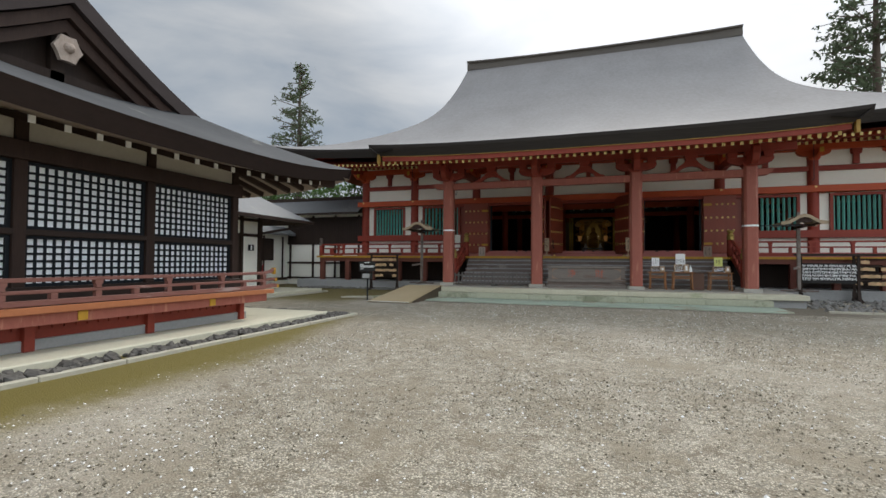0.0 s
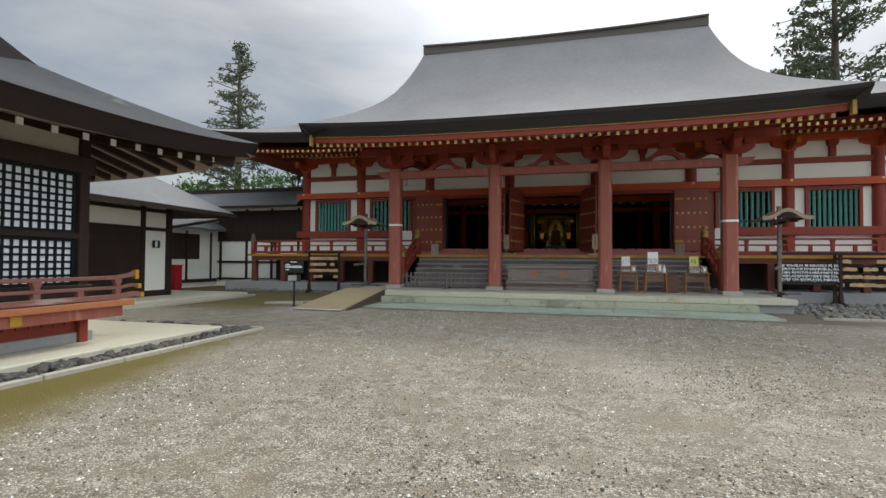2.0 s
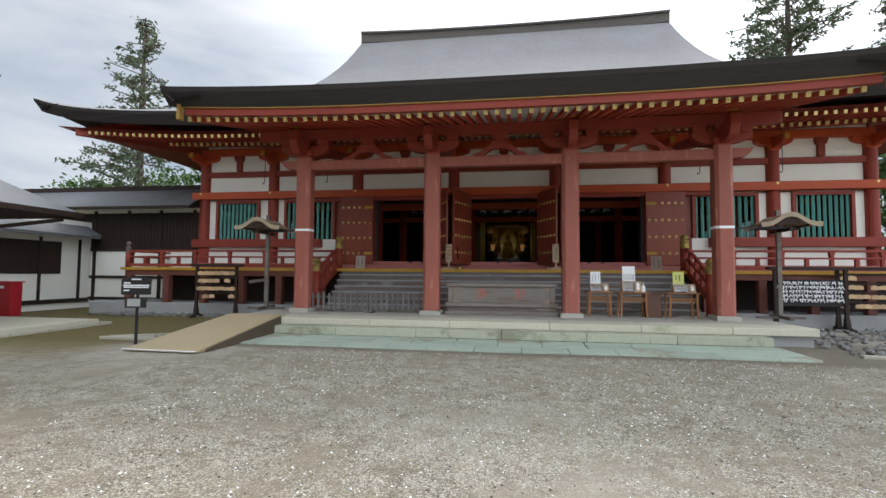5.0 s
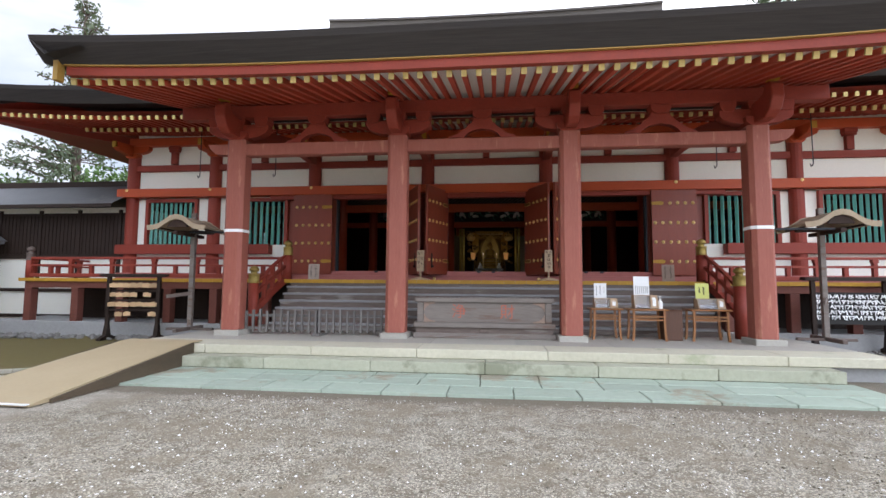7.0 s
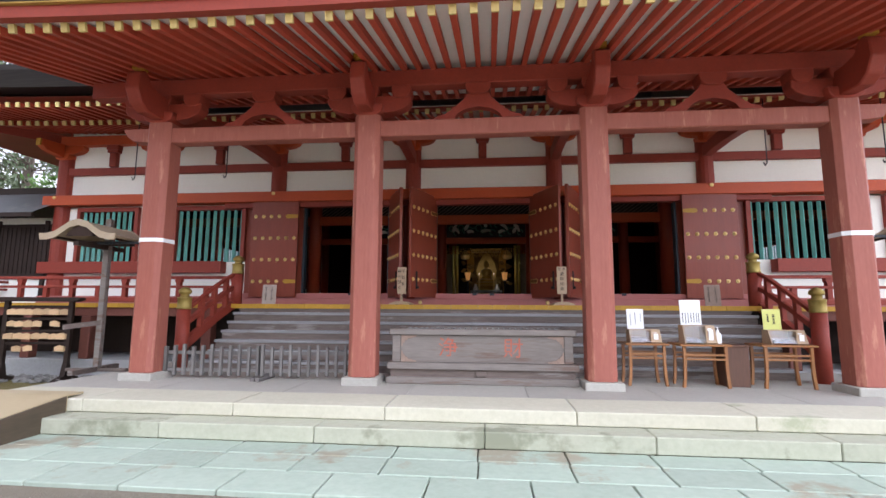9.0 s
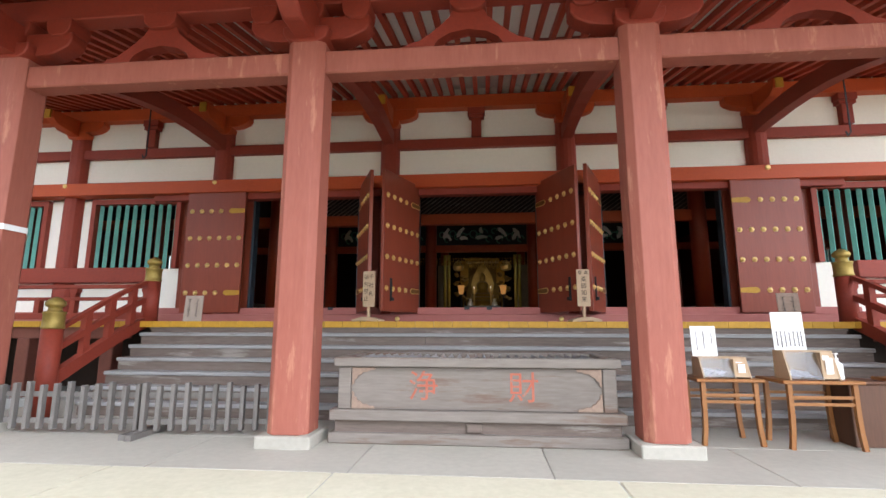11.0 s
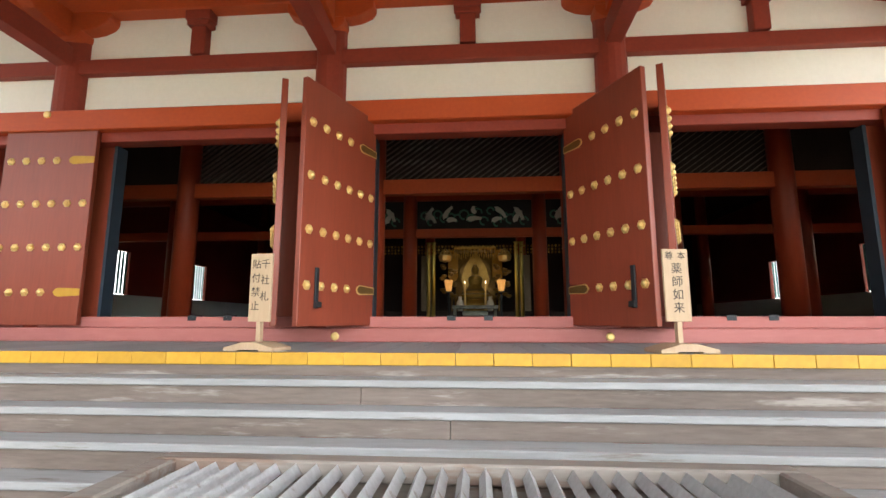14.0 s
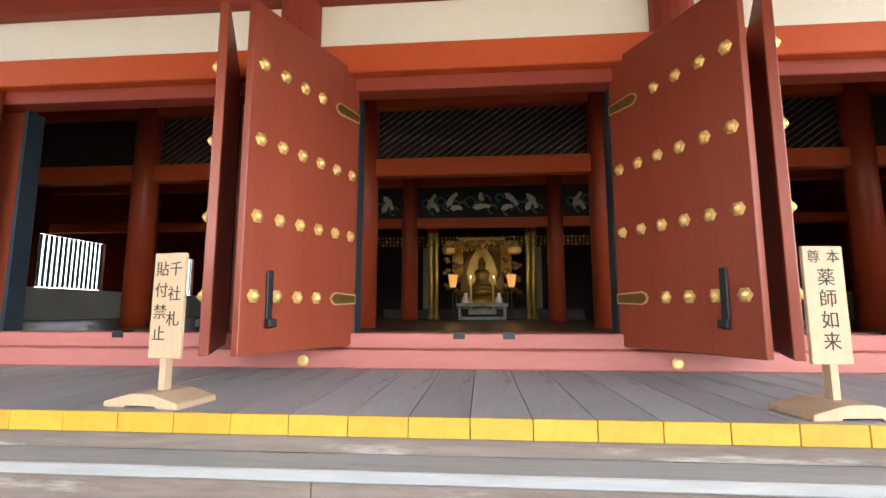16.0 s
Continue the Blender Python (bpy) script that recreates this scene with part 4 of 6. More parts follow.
bm.transform(pose(hx(0), 36.42, 3.72, 90, 0, 0))
part("halo", bm, GOLD, altar, "round gilt halo panel")
for s in (-1, 1):
    bm = B()
    slab(bm, [(hx(s * 0.62), 4.55), (hx(s * 0.98), 4.55), (hx(s * 0.98), 3.55), (hx(s * 0.8), 3.3), (hx(s * 0.62), 3.55)], 35.6, 35.63)
    part("banner", bm, BROCADE, altar, "hanging gold brocade banner")
LAMP_GLOW = mat("lantern_glow", (0.9, 0.36, 0.08), (0.9, 0.48, 0.15), 0.6, 4, 20, bump=0, emit=0.13)
statue_bm = B()
lathe(statue_bm, hx(0), 36.0, ((2.3, 0.55), (2.6, 0.6), (2.75, 0.42), (2.82, 0.6), (2.92, 0.62), (2.98, 0.4)), 18)
lathe(statue_bm, hx(0), 36.0, ((2.97, 0.5), (3.06, 0.48), (3.14, 0.3), (3.3, 0.22), (3.5, 0.27), (3.6, 0.22), (3.66, 0.09), (3.72, 0.1), (3.8, 0.135), (3.9, 0.13), (3.97, 0.09), (4.02, 0.07), (4.06, 0.02)), 18)
leafy = [(0.0, 4.55), (0.22, 4.3), (0.42, 3.95), (0.52, 3.55), (0.46, 3.15), (0.34, 2.95)]
slab(statue_bm, [(hx(0) + a, b) for a, b in leafy] + [(hx(0) - a, b) for a, b in leafy[:0:-1]], 36.28, 36.34)
solid("statue", statue_bm, BRIGHT_GOLD, "seated gilt statue on the altar dais", "statue")
for s in (-1, 1):
    e = thing("altar_lantern", (hx(s * 0.84), 33.6, FLOOR_IN), "lit paper lantern on a black stand beside the altar table", "lantern", "pair of lit lanterns by the altar")
    bm = B()
    lathe(bm, hx(s * 0.84), 33.6, ((2.92, 0.075), (3.0, 0.10), (3.28, 0.14)), 10)
    part("lamp_shade", bm, LAMP_GLOW, e, "glowing warm lamp shade")
    bm = B()
    lathe(bm, hx(s * 0.84), 33.6, ((FLOOR_IN, 0.16), (2.02, 0.16), (2.05, 0.03), (2.86, 0.03), (2.88, 0.1), (2.915, 0.1)), 10)
    part("stand", bm, IRON, e, "black lantern stand")
    lp = new("altar_lantern_light", bpy.data.lights.new("altar_lantern_light", "POINT"))
    lp.data.energy, lp.data.color, lp.data.shadow_soft_size = 0.6, (1.0, 0.56, 0.2), 0.12
    lp.location = (hx(s * 0.84), 33.6, 3.42)
    bm = B()
    lathe(bm, hx(s * 0.36), 35.0, ((2.3, 0.05), (3.28, 0.03)), 8)
    cs = solid("candlestick", bm, BRASS, "tall brass candlestick on the altar dais", "candlestick", "candlesticks on the altar")
    bm = B()
    lathe(bm, hx(s * 0.36), 35.0, ((3.281, 0.012), (3.32, 0.02), (3.37, 0.004)), 6)
    part("flame", bm, mat("candle_flame", (1, 0.8, 0.5), (1, 0.9, 0.7), 0.5, 3, 20, bump=0, emit=1.2), cs, "small bright flame")

# ---- veranda, stairs and railings ----
VER_RED = mat("brown_red_veranda_paint", (0.12, 0.038, 0.026), (0.20, 0.066, 0.045), 0.65, 0.9, 14, bump=0.1)
ver = thing("veranda", (hx(0), 22.3, BASE_Z), "raised veranda of grey boards with yellow-painted board ends", "veranda")
VY, BW = 22.3, 0.305
bm = B()
bx(bm, 0.002, BW - 0.002, VY + 0.02, WALL + 0.02, DECK_Z - 0.06, DECK_Z)
board_me = mesh_from("deck_board", bm, DECK, 0.003)
bm = B()
bx(bm, 0.002, BW - 0.002, VY, VY + 0.019, DECK_Z - 0.10, DECK_Z + 0.001)
end_me = mesh_from("board_end", bm, YELLOW, 0.003)
NB = 94
for k in range(NB):
    x = hx(0) + (k - NB / 2) * BW - 0.08
    if abs(x + BW / 2 - X0) < 14.3:
        b = piece("deck_board", board_me, ver, pose(x, 0, 0))
        piece("board_end", end_me, b, pose(x, 0, 0), "yellow-painted board end")
for s in (-1, 1):
    bm = B()
    bx(bm, *sorted((hx(s * 14.28), hx(s * 12.6))), VY + 0.02, 40, DECK_Z - 0.062, DECK_Z - 0.004)
    part("side_deck", bm, DECK, ver)
    bm = B()
    bx(bm, *sorted((hx(s * 14.25), hx(s * 6.1))), VY + 0.06, VY + 0.24, DECK_Z - 0.30, DECK_Z - 0.062)
    part("edge_beam", bm, VER_RED, ver, bevel=0.01)
    bm = B()
    bx(bm, *sorted((hx(s * 14.2), hx(s * 14.02))), VY + 0.241, 40, DECK_Z - 0.30, DECK_Z - 0.062)
    part("edge_beam", bm, VER_RED, ver, bevel=0.01)
    for u in (6.4, 8.0, 9.46, 11.0, 12.5, 14.1):
        bm = B()
        bx(bm, hx(s * u) - 0.12, hx(s * u) + 0.12, VY + 0.03, VY + 0.27, 0.42, DECK_Z - 0.30)
        part("veranda_post", bm, VER_RED, ver, bevel=0.015)
    # added dark upright sheet in place of the shade beneath the deck
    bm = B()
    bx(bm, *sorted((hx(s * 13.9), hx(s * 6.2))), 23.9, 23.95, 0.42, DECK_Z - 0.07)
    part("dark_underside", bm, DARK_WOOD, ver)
stair = thing("stairs", (hx(0), 21.6, BASE_Z), "seven broad worn grey wooden steps", "stairs")
SH, SD = (DECK_Z - BASE_Z) / 7, 0.225
for i in range(1, 7):
    y, z = VY - i * SD, DECK_Z - i * SH
    bm = B()
    bx(bm, hx(-5.62), hx(5.62), y, y + SD + 0.03, z - 0.055, z)
    st = part("tread", bm, TREAD_WOOD, stair, bevel=0.008)
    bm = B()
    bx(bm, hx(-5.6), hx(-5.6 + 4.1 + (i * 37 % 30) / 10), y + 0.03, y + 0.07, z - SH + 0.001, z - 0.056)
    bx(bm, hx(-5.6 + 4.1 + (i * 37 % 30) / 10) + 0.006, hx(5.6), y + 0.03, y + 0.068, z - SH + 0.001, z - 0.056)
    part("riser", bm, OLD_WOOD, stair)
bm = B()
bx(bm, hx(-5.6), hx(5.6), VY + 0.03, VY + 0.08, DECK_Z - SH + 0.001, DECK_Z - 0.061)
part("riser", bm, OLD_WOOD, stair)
bm = B()
bx(bm, hx(-5.62), hx(5.62), VY + 0.025, VY + 0.1, DECK_Z - 0.14, DECK_Z - 0.10)
part("nosing", bm, OLD_WOOD, stair)

FINIAL = [(0.0, 0.135), (0.03, 0.14), (0.04, 0.13), (0.20, 0.13), (0.21, 0.14), (0.235, 0.14), (0.245, 0.085), (0.30, 0.08), (0.31, 0.11), (0.34, 0.125), (0.38, 0.115), (0.42, 0.07), (0.445, 0.02)]


AGED_BRASS = mat("aged_brass", (0.24, 0.17, 0.045), (0.46, 0.34, 0.10), 0.5, 3, 20, bump=0.08, metal=0.6)


def newel(x, y, z0, z1, brass=True, r=0.13):
    bm = B()
    lathe(bm, x, y, ((z0, r), (z1 - 0.44, r)), 16)
    e = part("newel", bm, RED, rail, smooth=True)
    bm = B()
    lathe(bm, x, y, [(z1 - 0.44 + a, b * r / 0.13) for a, b in FINIAL], 16)
    part("finial", bm, AGED_BRASS if brass else OLD_WOOD, e, "onion-shaped brass finial" if brass else "weathered onion-shaped finial", smooth=True)


def railing(a, b, count):
    """Three rails with little posts between two ends."""
    a, b = Vector(a), Vector(b)
    for h, w, t in ((0.62, 0.10, 0.07), (0.40, 0.075, 0.06), (0.09, 0.12, 0.11)):
        bm = B()
        bar(bm, a + Vector((0, 0, h)), b + Vector((0, 0, h)), w, t)
        part("rail", bm, RED, rail, bevel=0.01)
    d = (b - a) / count
    for k in range(count + 1):
        p = a + d * k
        bm = B()
        bx(bm, p.x - 0.05, p.x + 0.05, p.y - 0.05, p.y + 0.05, p.z + 0.13, p.z + 0.37)
        part("baluster", bm, RED, rail)
        if k % 2 == 0:
            bm = B()
            slab(bm, [(p.x - 0.05, p.z + 0.43), (p.x + 0.05, p.z + 0.43), (p.x + 0.05, p.z + 0.5), (p.x + 0.075, p.z + 0.53), (p.x + 0.075, p.z + 0.585), (p.x - 0.075, p.z + 0.585), (p.x - 0.075, p.z + 0.53), (p.x - 0.05, p.z + 0.5)], p.y - 0.055, p.y + 0.055)
            part("rail_block", bm, RED, rail)


for s in (-1, 1):
    rail = thing("railing", (hx(s * 10), 22.5, DECK_Z), "red-painted wooden veranda railing", "railing", "railings of the veranda")
    railing((hx(s * 14.2), 22.48, DECK_Z), (hx(s * 5.85), 22.48, DECK_Z), 12)
    railing((hx(s * 14.2), 22.6, DECK_Z), (hx(s * 14.2), 34.0, DECK_Z), 14)
    newel(hx(s * 14.25), 22.5, DECK_Z, 2.72, False, 0.11)
    rail = thing("stair_railing", (hx(s * 5.85), 21.5, BASE_Z), "red-painted sloping stair railing with brass-capped newels", "railing", "railings of the stairs")
    newel(hx(s * 5.82), 22.55, DECK_Z, 2.88)
    newel(hx(s * 5.88), 20.72, BASE_Z, 2.05)
    p0, p1 = Vector((hx(s * 5.88), 20.72, 0)), Vector((hx(s * 5.84), 22.5, 0))
    for dz0, dz1, w, t in ((1.56, 2.44, 0.08, 0.07), (1.30, 2.12, 0.085, 0.10), (0.88, 1.72, 0.12, 0.2)):
        bm = B()
        pts = [(p0.y + (p1.y - p0.y) * k / 8, dz0 + (dz1 - dz0) * ((k / 8) * 1.15 - 0.15 * (k / 8) ** 3)) for k in range(9)]
        slab(bm, [(y, z + t / 2) for y, z in pts] + [(y, z - t / 2) for y, z in pts[::-1]], hx(s * 5.86) - w / 2, hx(s * 5.86) + w / 2, "yz")
        part("rail", bm, RED, rail, bevel=0.01)
    for k in (0.3, 0.55, 0.8):
        bm = B()
        y = p0.y + (p1.y - p0.y) * k
        bx(bm, hx(s * 5.86) - 0.045, hx(s * 5.86) + 0.045, y - 0.055, y + 0.055, 0.9 + 0.84 * k, 1.58 + 0.92 * k)
        part("baluster", bm, RED, rail)

# brown-lacquered hooks hanging from the eaves
for x in (hx(-6.42), hx(-8.9), hx(6.42), hx(8.9)):
    bm = B()
    bar(bm, (x, 22.8, 6.45), (x, 22.8, 4.95), 0.018, 0.018, (0, 1, 0))
    bar(bm, (x, 22.8, 4.95), (x - 0.05, 22.8, 4.88), 0.018, 0.018, (0, 1, 0))
    bar(bm, (x - 0.05, 22.8, 4.88), (x - 0.08, 22.8, 4.96), 0.018, 0.018, (0, 1, 0))
    solid("hanging_hook", bm, IRON, "thin black iron hook hanging from the eaves", "hook", "hooks under the eaves")

# ---- offering box before the stairs ----
CARVED_WOOD = mat("reddish_carved_wood", (0.20, 0.135, 0.10), (0.36, 0.26, 0.20), 0.7, 3, 25, bump=0.2)
ob_ = thing("offering_box", (hx(0.03), 20.35, BASE_Z), "large weathered wooden offering box with red characters", "offering box")
OX0, OX1, OY0, OY1 = -2.08, 1.02, 19.78, 20.92
bm = B()
for x0, x1, y0, y1 in ((OX0, OX1, OY0, OY0 + 0.12), (OX0, OX1, OY1 - 0.12, OY1), (OX0, OX0 + 0.12, OY0 + 0.12, OY1 - 0.12), (OX1 - 0.12, OX1, OY0 + 0.12, OY1 - 0.12)):
    bx(bm, x0, x1, y0, y1, 1.21, 1.31)
part("rim", bm, BOX_WOOD, ob_, "thick pale rim", bevel=0.01)
for k in range(27):
    bm = B()
    x = OX0 + 0.22 + k * (OX1 - OX0 - 0.44) / 26
    slab(bm, [(x - 0.03, 1.25), (x, 1.30), (x + 0.03, 1.25)], OY0 + 0.125, OY1 - 0.125)
    part("slat", bm, TREAD_WOOD, ob_)
bm = B()
bx(bm, OX0 + 0.06, OX1 - 0.06, OY0 + 0.07, OY1 - 0.07, 0.76, 1.2)
part("body", bm, BOX_WOOD, ob_, "grey panelled body")
for x in (OX0 + 0.05, OX1 - 0.19):
    bm = B()
    bx(bm, x, x + 0.14, OY0 + 0.035, OY0 + 0.068, 0.76, 1.205)
    part("corner_post", bm, BOX_WOOD, ob_, bevel=0.006)
bm = B()
bx(bm, OX0 - 0.03, OX1 + 0.03, OY0 - 0.02, OY1 + 0.0, 0.645, 0.755)
part("waist_rail", bm, BOX_WOOD, ob_, bevel=0.01)
bm = B()
bx(bm, OX0 + 0.02, OX1 - 0.02, OY0 + 0.05, OY1 - 0.05, 0.52, 0.644)
part("plinth", bm, OLD_WOOD, ob_)
bm = B()
bx(bm, OX0 - 0.03, OX1 + 0.03, OY0 - 0.03, OY1, BASE_Z, 0.52)
part("foot_rail", bm, BOX_WOOD, ob_, bevel=0.01)
bm = B()
bx(bm, -0.62, -0.44, OY0 + 0.01, OY0 + 0.04, 0.53, 0.63)
part("waist_block", bm, OLD_WOOD, ob_, bevel=0.02)
for sx, x in ((1, OX0 + 0.2), (-1, OX1 - 0.2)):
    for sz, z in ((-1, 1.2), (1, 0.76)):
        bm = B()
        pts = [(0, 0), (0.26, 0), (0.25, 0.03), (0.20, 0.025), (0.165, 0.05), (0.12, 0.045), (0.10, 0.08), (0.06, 0.085), (0.055, 0.12), (0.02, 0.13), (0.025, 0.17), (0, 0.19)]
        slab(bm, [(x + sx * a, z + sz * b) for a, b in pts], OY0 + 0.045, OY0 + 0.068)
        part("corner_carving", bm, CARVED_WOOD, ob_, "carved cloud-shaped corner", bevel=0.004)
FRONT = lambda x, y, z: pose(x, y, z, 90, 0, 0)
lettering("character", "\u6d44", 0.34, VERMILION, ob_, FRONT(-1.085, OY0 + 0.066, 0.985), "faded red character", 0.004)
lettering("character", "\u8ca1", 0.34, VERMILION, ob_, FRONT(0.0, OY0 + 0.066, 0.98), "faded red character", 0.004)

# ---- low picket fence on the platform ----
FENCE_WOOD = mat("dark_grey_fence_wood", (0.10, 0.09, 0.082), (0.21, 0.195, 0.18), 0.75, 1.5, 14, (3, 3, 0.4), 0.25, vary=0.12)


def picket_fence(x0, y0, x1, y1):
    e = thing("picket_fence", ((x0 + x1) / 2, (y0 + y1) / 2, BASE_Z), "low grey weathered wooden picket fence", "fence", "fence panels beside the stairs")
    d, h = Vector((x1 - x0, y1 - y0, 0)), Vector((x1 - x0, y1 - y0, 0)).normalized()
    cnt = max(5, round(d.length / 0.165))
    for k in range(cnt + 1):
        p = Vector((x0, y0, 0)) + d * (k / cnt)
        w = 0.09 if k in (0, cnt) else 0.07
        bm = B()
        bar(bm, (p.x, p.y, BASE_Z + (0.0 if k in (0, cnt) else 0.05)), (p.x, p.y, 1.0 - 0.02 * ((k * 5) % 3)), w, 0.05, h)
        part("picket", bm, FENCE_WOOD, e, bevel=0.005)
    for z in (0.55, 0.85):
        bm = B()
        q = Vector((-h.y, h.x, 0)) * 0.04
        bar(bm, (x0 + q.x, y0 + q.y, z), (x1 + q.x, y1 + q.y, z), 0.03, 0.06)
        part("rail", bm, FENCE_WOOD, e)
    for p in ((x0, y0), (x1, y1)):
        bm = B()
        bar(bm, (p[0] + 0.06, p[1] - 0.3, BASE_Z + 0.03), (p[0] + 0.06, p[1] + 0.3, BASE_Z + 0.03), 0.07, 0.06)
        part("foot", bm, FENCE_WOOD, e)


picket_fence(-6.3, 19.85, -4.45, 19.93)
picket_fence(-4.35, 19.9, -2.92, 20.08)

# ---- tables, prayer-slip boxes and notices ----
ACRYL = bpy.data.materials.new("clear_acrylic")
ACRYL.use_nodes = True
ACRYL.node_tree.nodes["Principled BSDF"].inputs["Transmission Weight"].default_value = 1.0
ACRYL.node_tree.nodes["Principled BSDF"].inputs["Roughness"].default_value = 0.05
SLIPS = mat("pale_paper_slips", (0.62, 0.60, 0.66), (0.82, 0.80, 0.84), 0.8, 14, 60, bump=0.3)


def side_table(x0, x1, y0):
    y1, top = y0 + 0.46, 1.10
    e = thing("side_table", ((x0 + x1) / 2, (y0 + y1) / 2, BASE_Z), "honey-brown wooden side table with splayed legs", "table", "tables before the stairs")
    bm = B()
    bx(bm, x0 - 0.05, x1 + 0.05, y0 - 0.04, y1 + 0.04, top - 0.035, top)
    part("tabletop", bm, TABLE_WOOD, e, bevel=0.008)
    for sx, x in ((-1, x0 + 0.03), (1, x1 - 0.03)):
        for y in (y0 + 0.02, y1 - 0.02):
            bm = B()
            pts = [(0.0, top - 0.035), (0.0, 0.75), (0.008 * sx, 0.58), (0.028 * sx, BASE_Z)]
            for (a, za), (b, zb) in zip(pts, pts[1:]):
                bar(bm, (x + a, y, za), (x + b, y, zb - 0.0), 0.045, 0.045, (0, 1, 0))
            part("leg", bm, TABLE_WOOD, e)
    for z in (0.86, 0.93):
        for y in (y0 + 0.02, y1 - 0.02):
            bm = B()
            bx(bm, x0 + 0.05, x1 - 0.05, y - 0.012, y + 0.012, z - 0.015, z + 0.015)
            part("stretcher", bm, TABLE_WOOD, e)
    return e


def slip_box(x0, x1, y0, z1):
    e = thing("slip_box", ((x0 + x1) / 2, y0 + 0.12, 1.10), "small wooden box with a clear front full of paper slips", "box", "boxes on the tables")
    bm = B()
    slab(bm, [(y0, 1.102), (y0 + 0.28, 1.102), (y0 + 0.28, z1), (y0 + 0.1, z1)], x0, x0 + 0.015, "yz")
    slab(bm, [(y0, 1.102), (y0 + 0.28, 1.102), (y0 + 0.28, z1), (y0 + 0.1, z1)], x1 - 0.015, x1, "yz")
    bx(bm, x0 + 0.015, x1 - 0.015, y0 + 0.26, y0 + 0.28, 1.102, z1)
    bx(bm, x0 + 0.015, x1 - 0.015, y0 + 0.1, y0 + 0.26, z1 - 0.015, z1)
    bx(bm, x1 - 0.17, x1 - 0.155, y0 + 0.02, y0 + 0.26, 1.102, z1 - 0.015)
    part("case", bm, NEW_WOOD, e, "pale wooden case")
    bm = B()
    slab(bm, [(y0 + 0.012, 1.115), (y0 + 0.02, 1.115), (y0 + 0.112, z1 - 0.015), (y0 + 0.1, z1 - 0.015)], x1 - 0.154, x1 - 0.0155, "yz")
    part("case_front", bm, NEW_WOOD, e)
    bm = B()
    bar(bm, (x1 - 0.085, y0 + 0.045, 1.155), (x1 - 0.085, y0 + 0.085, z1 - 0.05), 0.065, 0.004, (0, 1, 0.0))
    bx(bm, x1 - 0.12, x1 - 0.05, y0 + 0.028, y0 + 0.034, 1.16, z1 - 0.07)
    part("price_label", bm, WHITE, e, "small white label")
    bm = B()
    slab(bm, [(y0 + 0.004, 1.115), (y0 + 0.010, 1.115), (y0 + 0.105, z1 - 0.016), (y0 + 0.1, z1 - 0.016)], x0 + 0.016, x1 - 0.171, "yz")
    pane = part("pane", bm, ACRYL, e, "clear front pane")
    pane.visible_shadow = False
    rnd = random.Random(int(x0 * 100))
    bm = B()
    for k in range(60):
        m = pose(x0 + 0.04 + (x1 - x0 - 0.25) * rnd.random(), y0 + 0.1 + 0.13 * rnd.random(), 1.12 + 0.06 * rnd.random(), rnd.random() * 60 - 30, rnd.random() * 60 - 30, rnd.random() * 180)
        bx(bm, -0.035, 0.035, -0.012, 0.012, -0.002, 0.002, m)
    tagged(part("paper_slips", bm, SLIPS, e, "loose folded paper slips"), kind="stuff")


def notice(x0, x1, y, z0, z1, material, bars, label):
    e = thing("notice", ((x0 + x1) / 2, y, z0), label, "notice", "notices on the tables")
    tilt = pose((x0 + x1) / 2, y, z0, -4, 0, 0)
    bm = B()
    bx(bm, -(x1 - x0) / 2, (x1 - x0) / 2, -0.004, 0.004, 0, z1 - z0, tilt)
    part("card", bm, material, e)
    bm = B()
    bx(bm, -0.05, 0.05, 0.02, 0.03, 0, (z1 - z0) * 0.5, tilt)
    part("easel", bm, BROWN_WOOD, e)
    rnd = random.Random(5)
    for cx, top, low, w in bars:
        bm = B()
        z = top
        while z > low:
            k = 0.012 + 0.012 * rnd.random()
            bx(bm, cx - w * (0.6 + 0.4 * rnd.random()), cx + w * (0.6 + 0.4 * rnd.random()), -0.0065, -0.0045, z - k, z, tilt)
            z -= k + 0.006
        part("writing", bm, INK, e, "column of unreadable writing")


YCARD = mat("yellow_green_card", (0.60, 0.62, 0.16), (0.70, 0.72, 0.26), 0.7, 3, 30, bump=0)
for x0, x1, y0, bx0, bx1, bz in ((1.9, 2.5, 20.03, 1.95, 2.45, 1.32), (2.72, 3.42, 19.93, 2.78, 3.28, 1.40), (4.0, 4.75, 20.0, 4.14, 4.70, 1.33)):
    side_table(x0, x1, y0)
    slip_box(bx0, bx1, y0 + 0.02, bz)
notice(2.0, 2.28, 20.40, 1.103, 1.66, WHITE, ((0.0, 0.5, 0.3, 0.008), (0.09, 0.48, 0.36, 0.006), (-0.08, 0.5, 0.28, 0.006)), "white notice card with brushed writing on a table")
notice(2.86, 3.20, 20.30, 1.103, 1.82, WHITE, ((-0.13, 0.5, 0.34, 0.009), (-0.085, 0.5, 0.34, 0.009), (-0.04, 0.5, 0.34, 0.009), (0.005, 0.5, 0.34, 0.009), (0.05, 0.5, 0.34, 0.009), (0.095, 0.5, 0.34, 0.009), (0.13, 0.5, 0.34, 0.009)), "tall white notice card with a printed list on a table")
notice(4.22, 4.51, 20.37, 1.103, 1.67, YCARD, ((0.03, 0.48, 0.32, 0.02), (-0.06, 0.48, 0.36, 0.02)), "yellow-green notice card on a table")

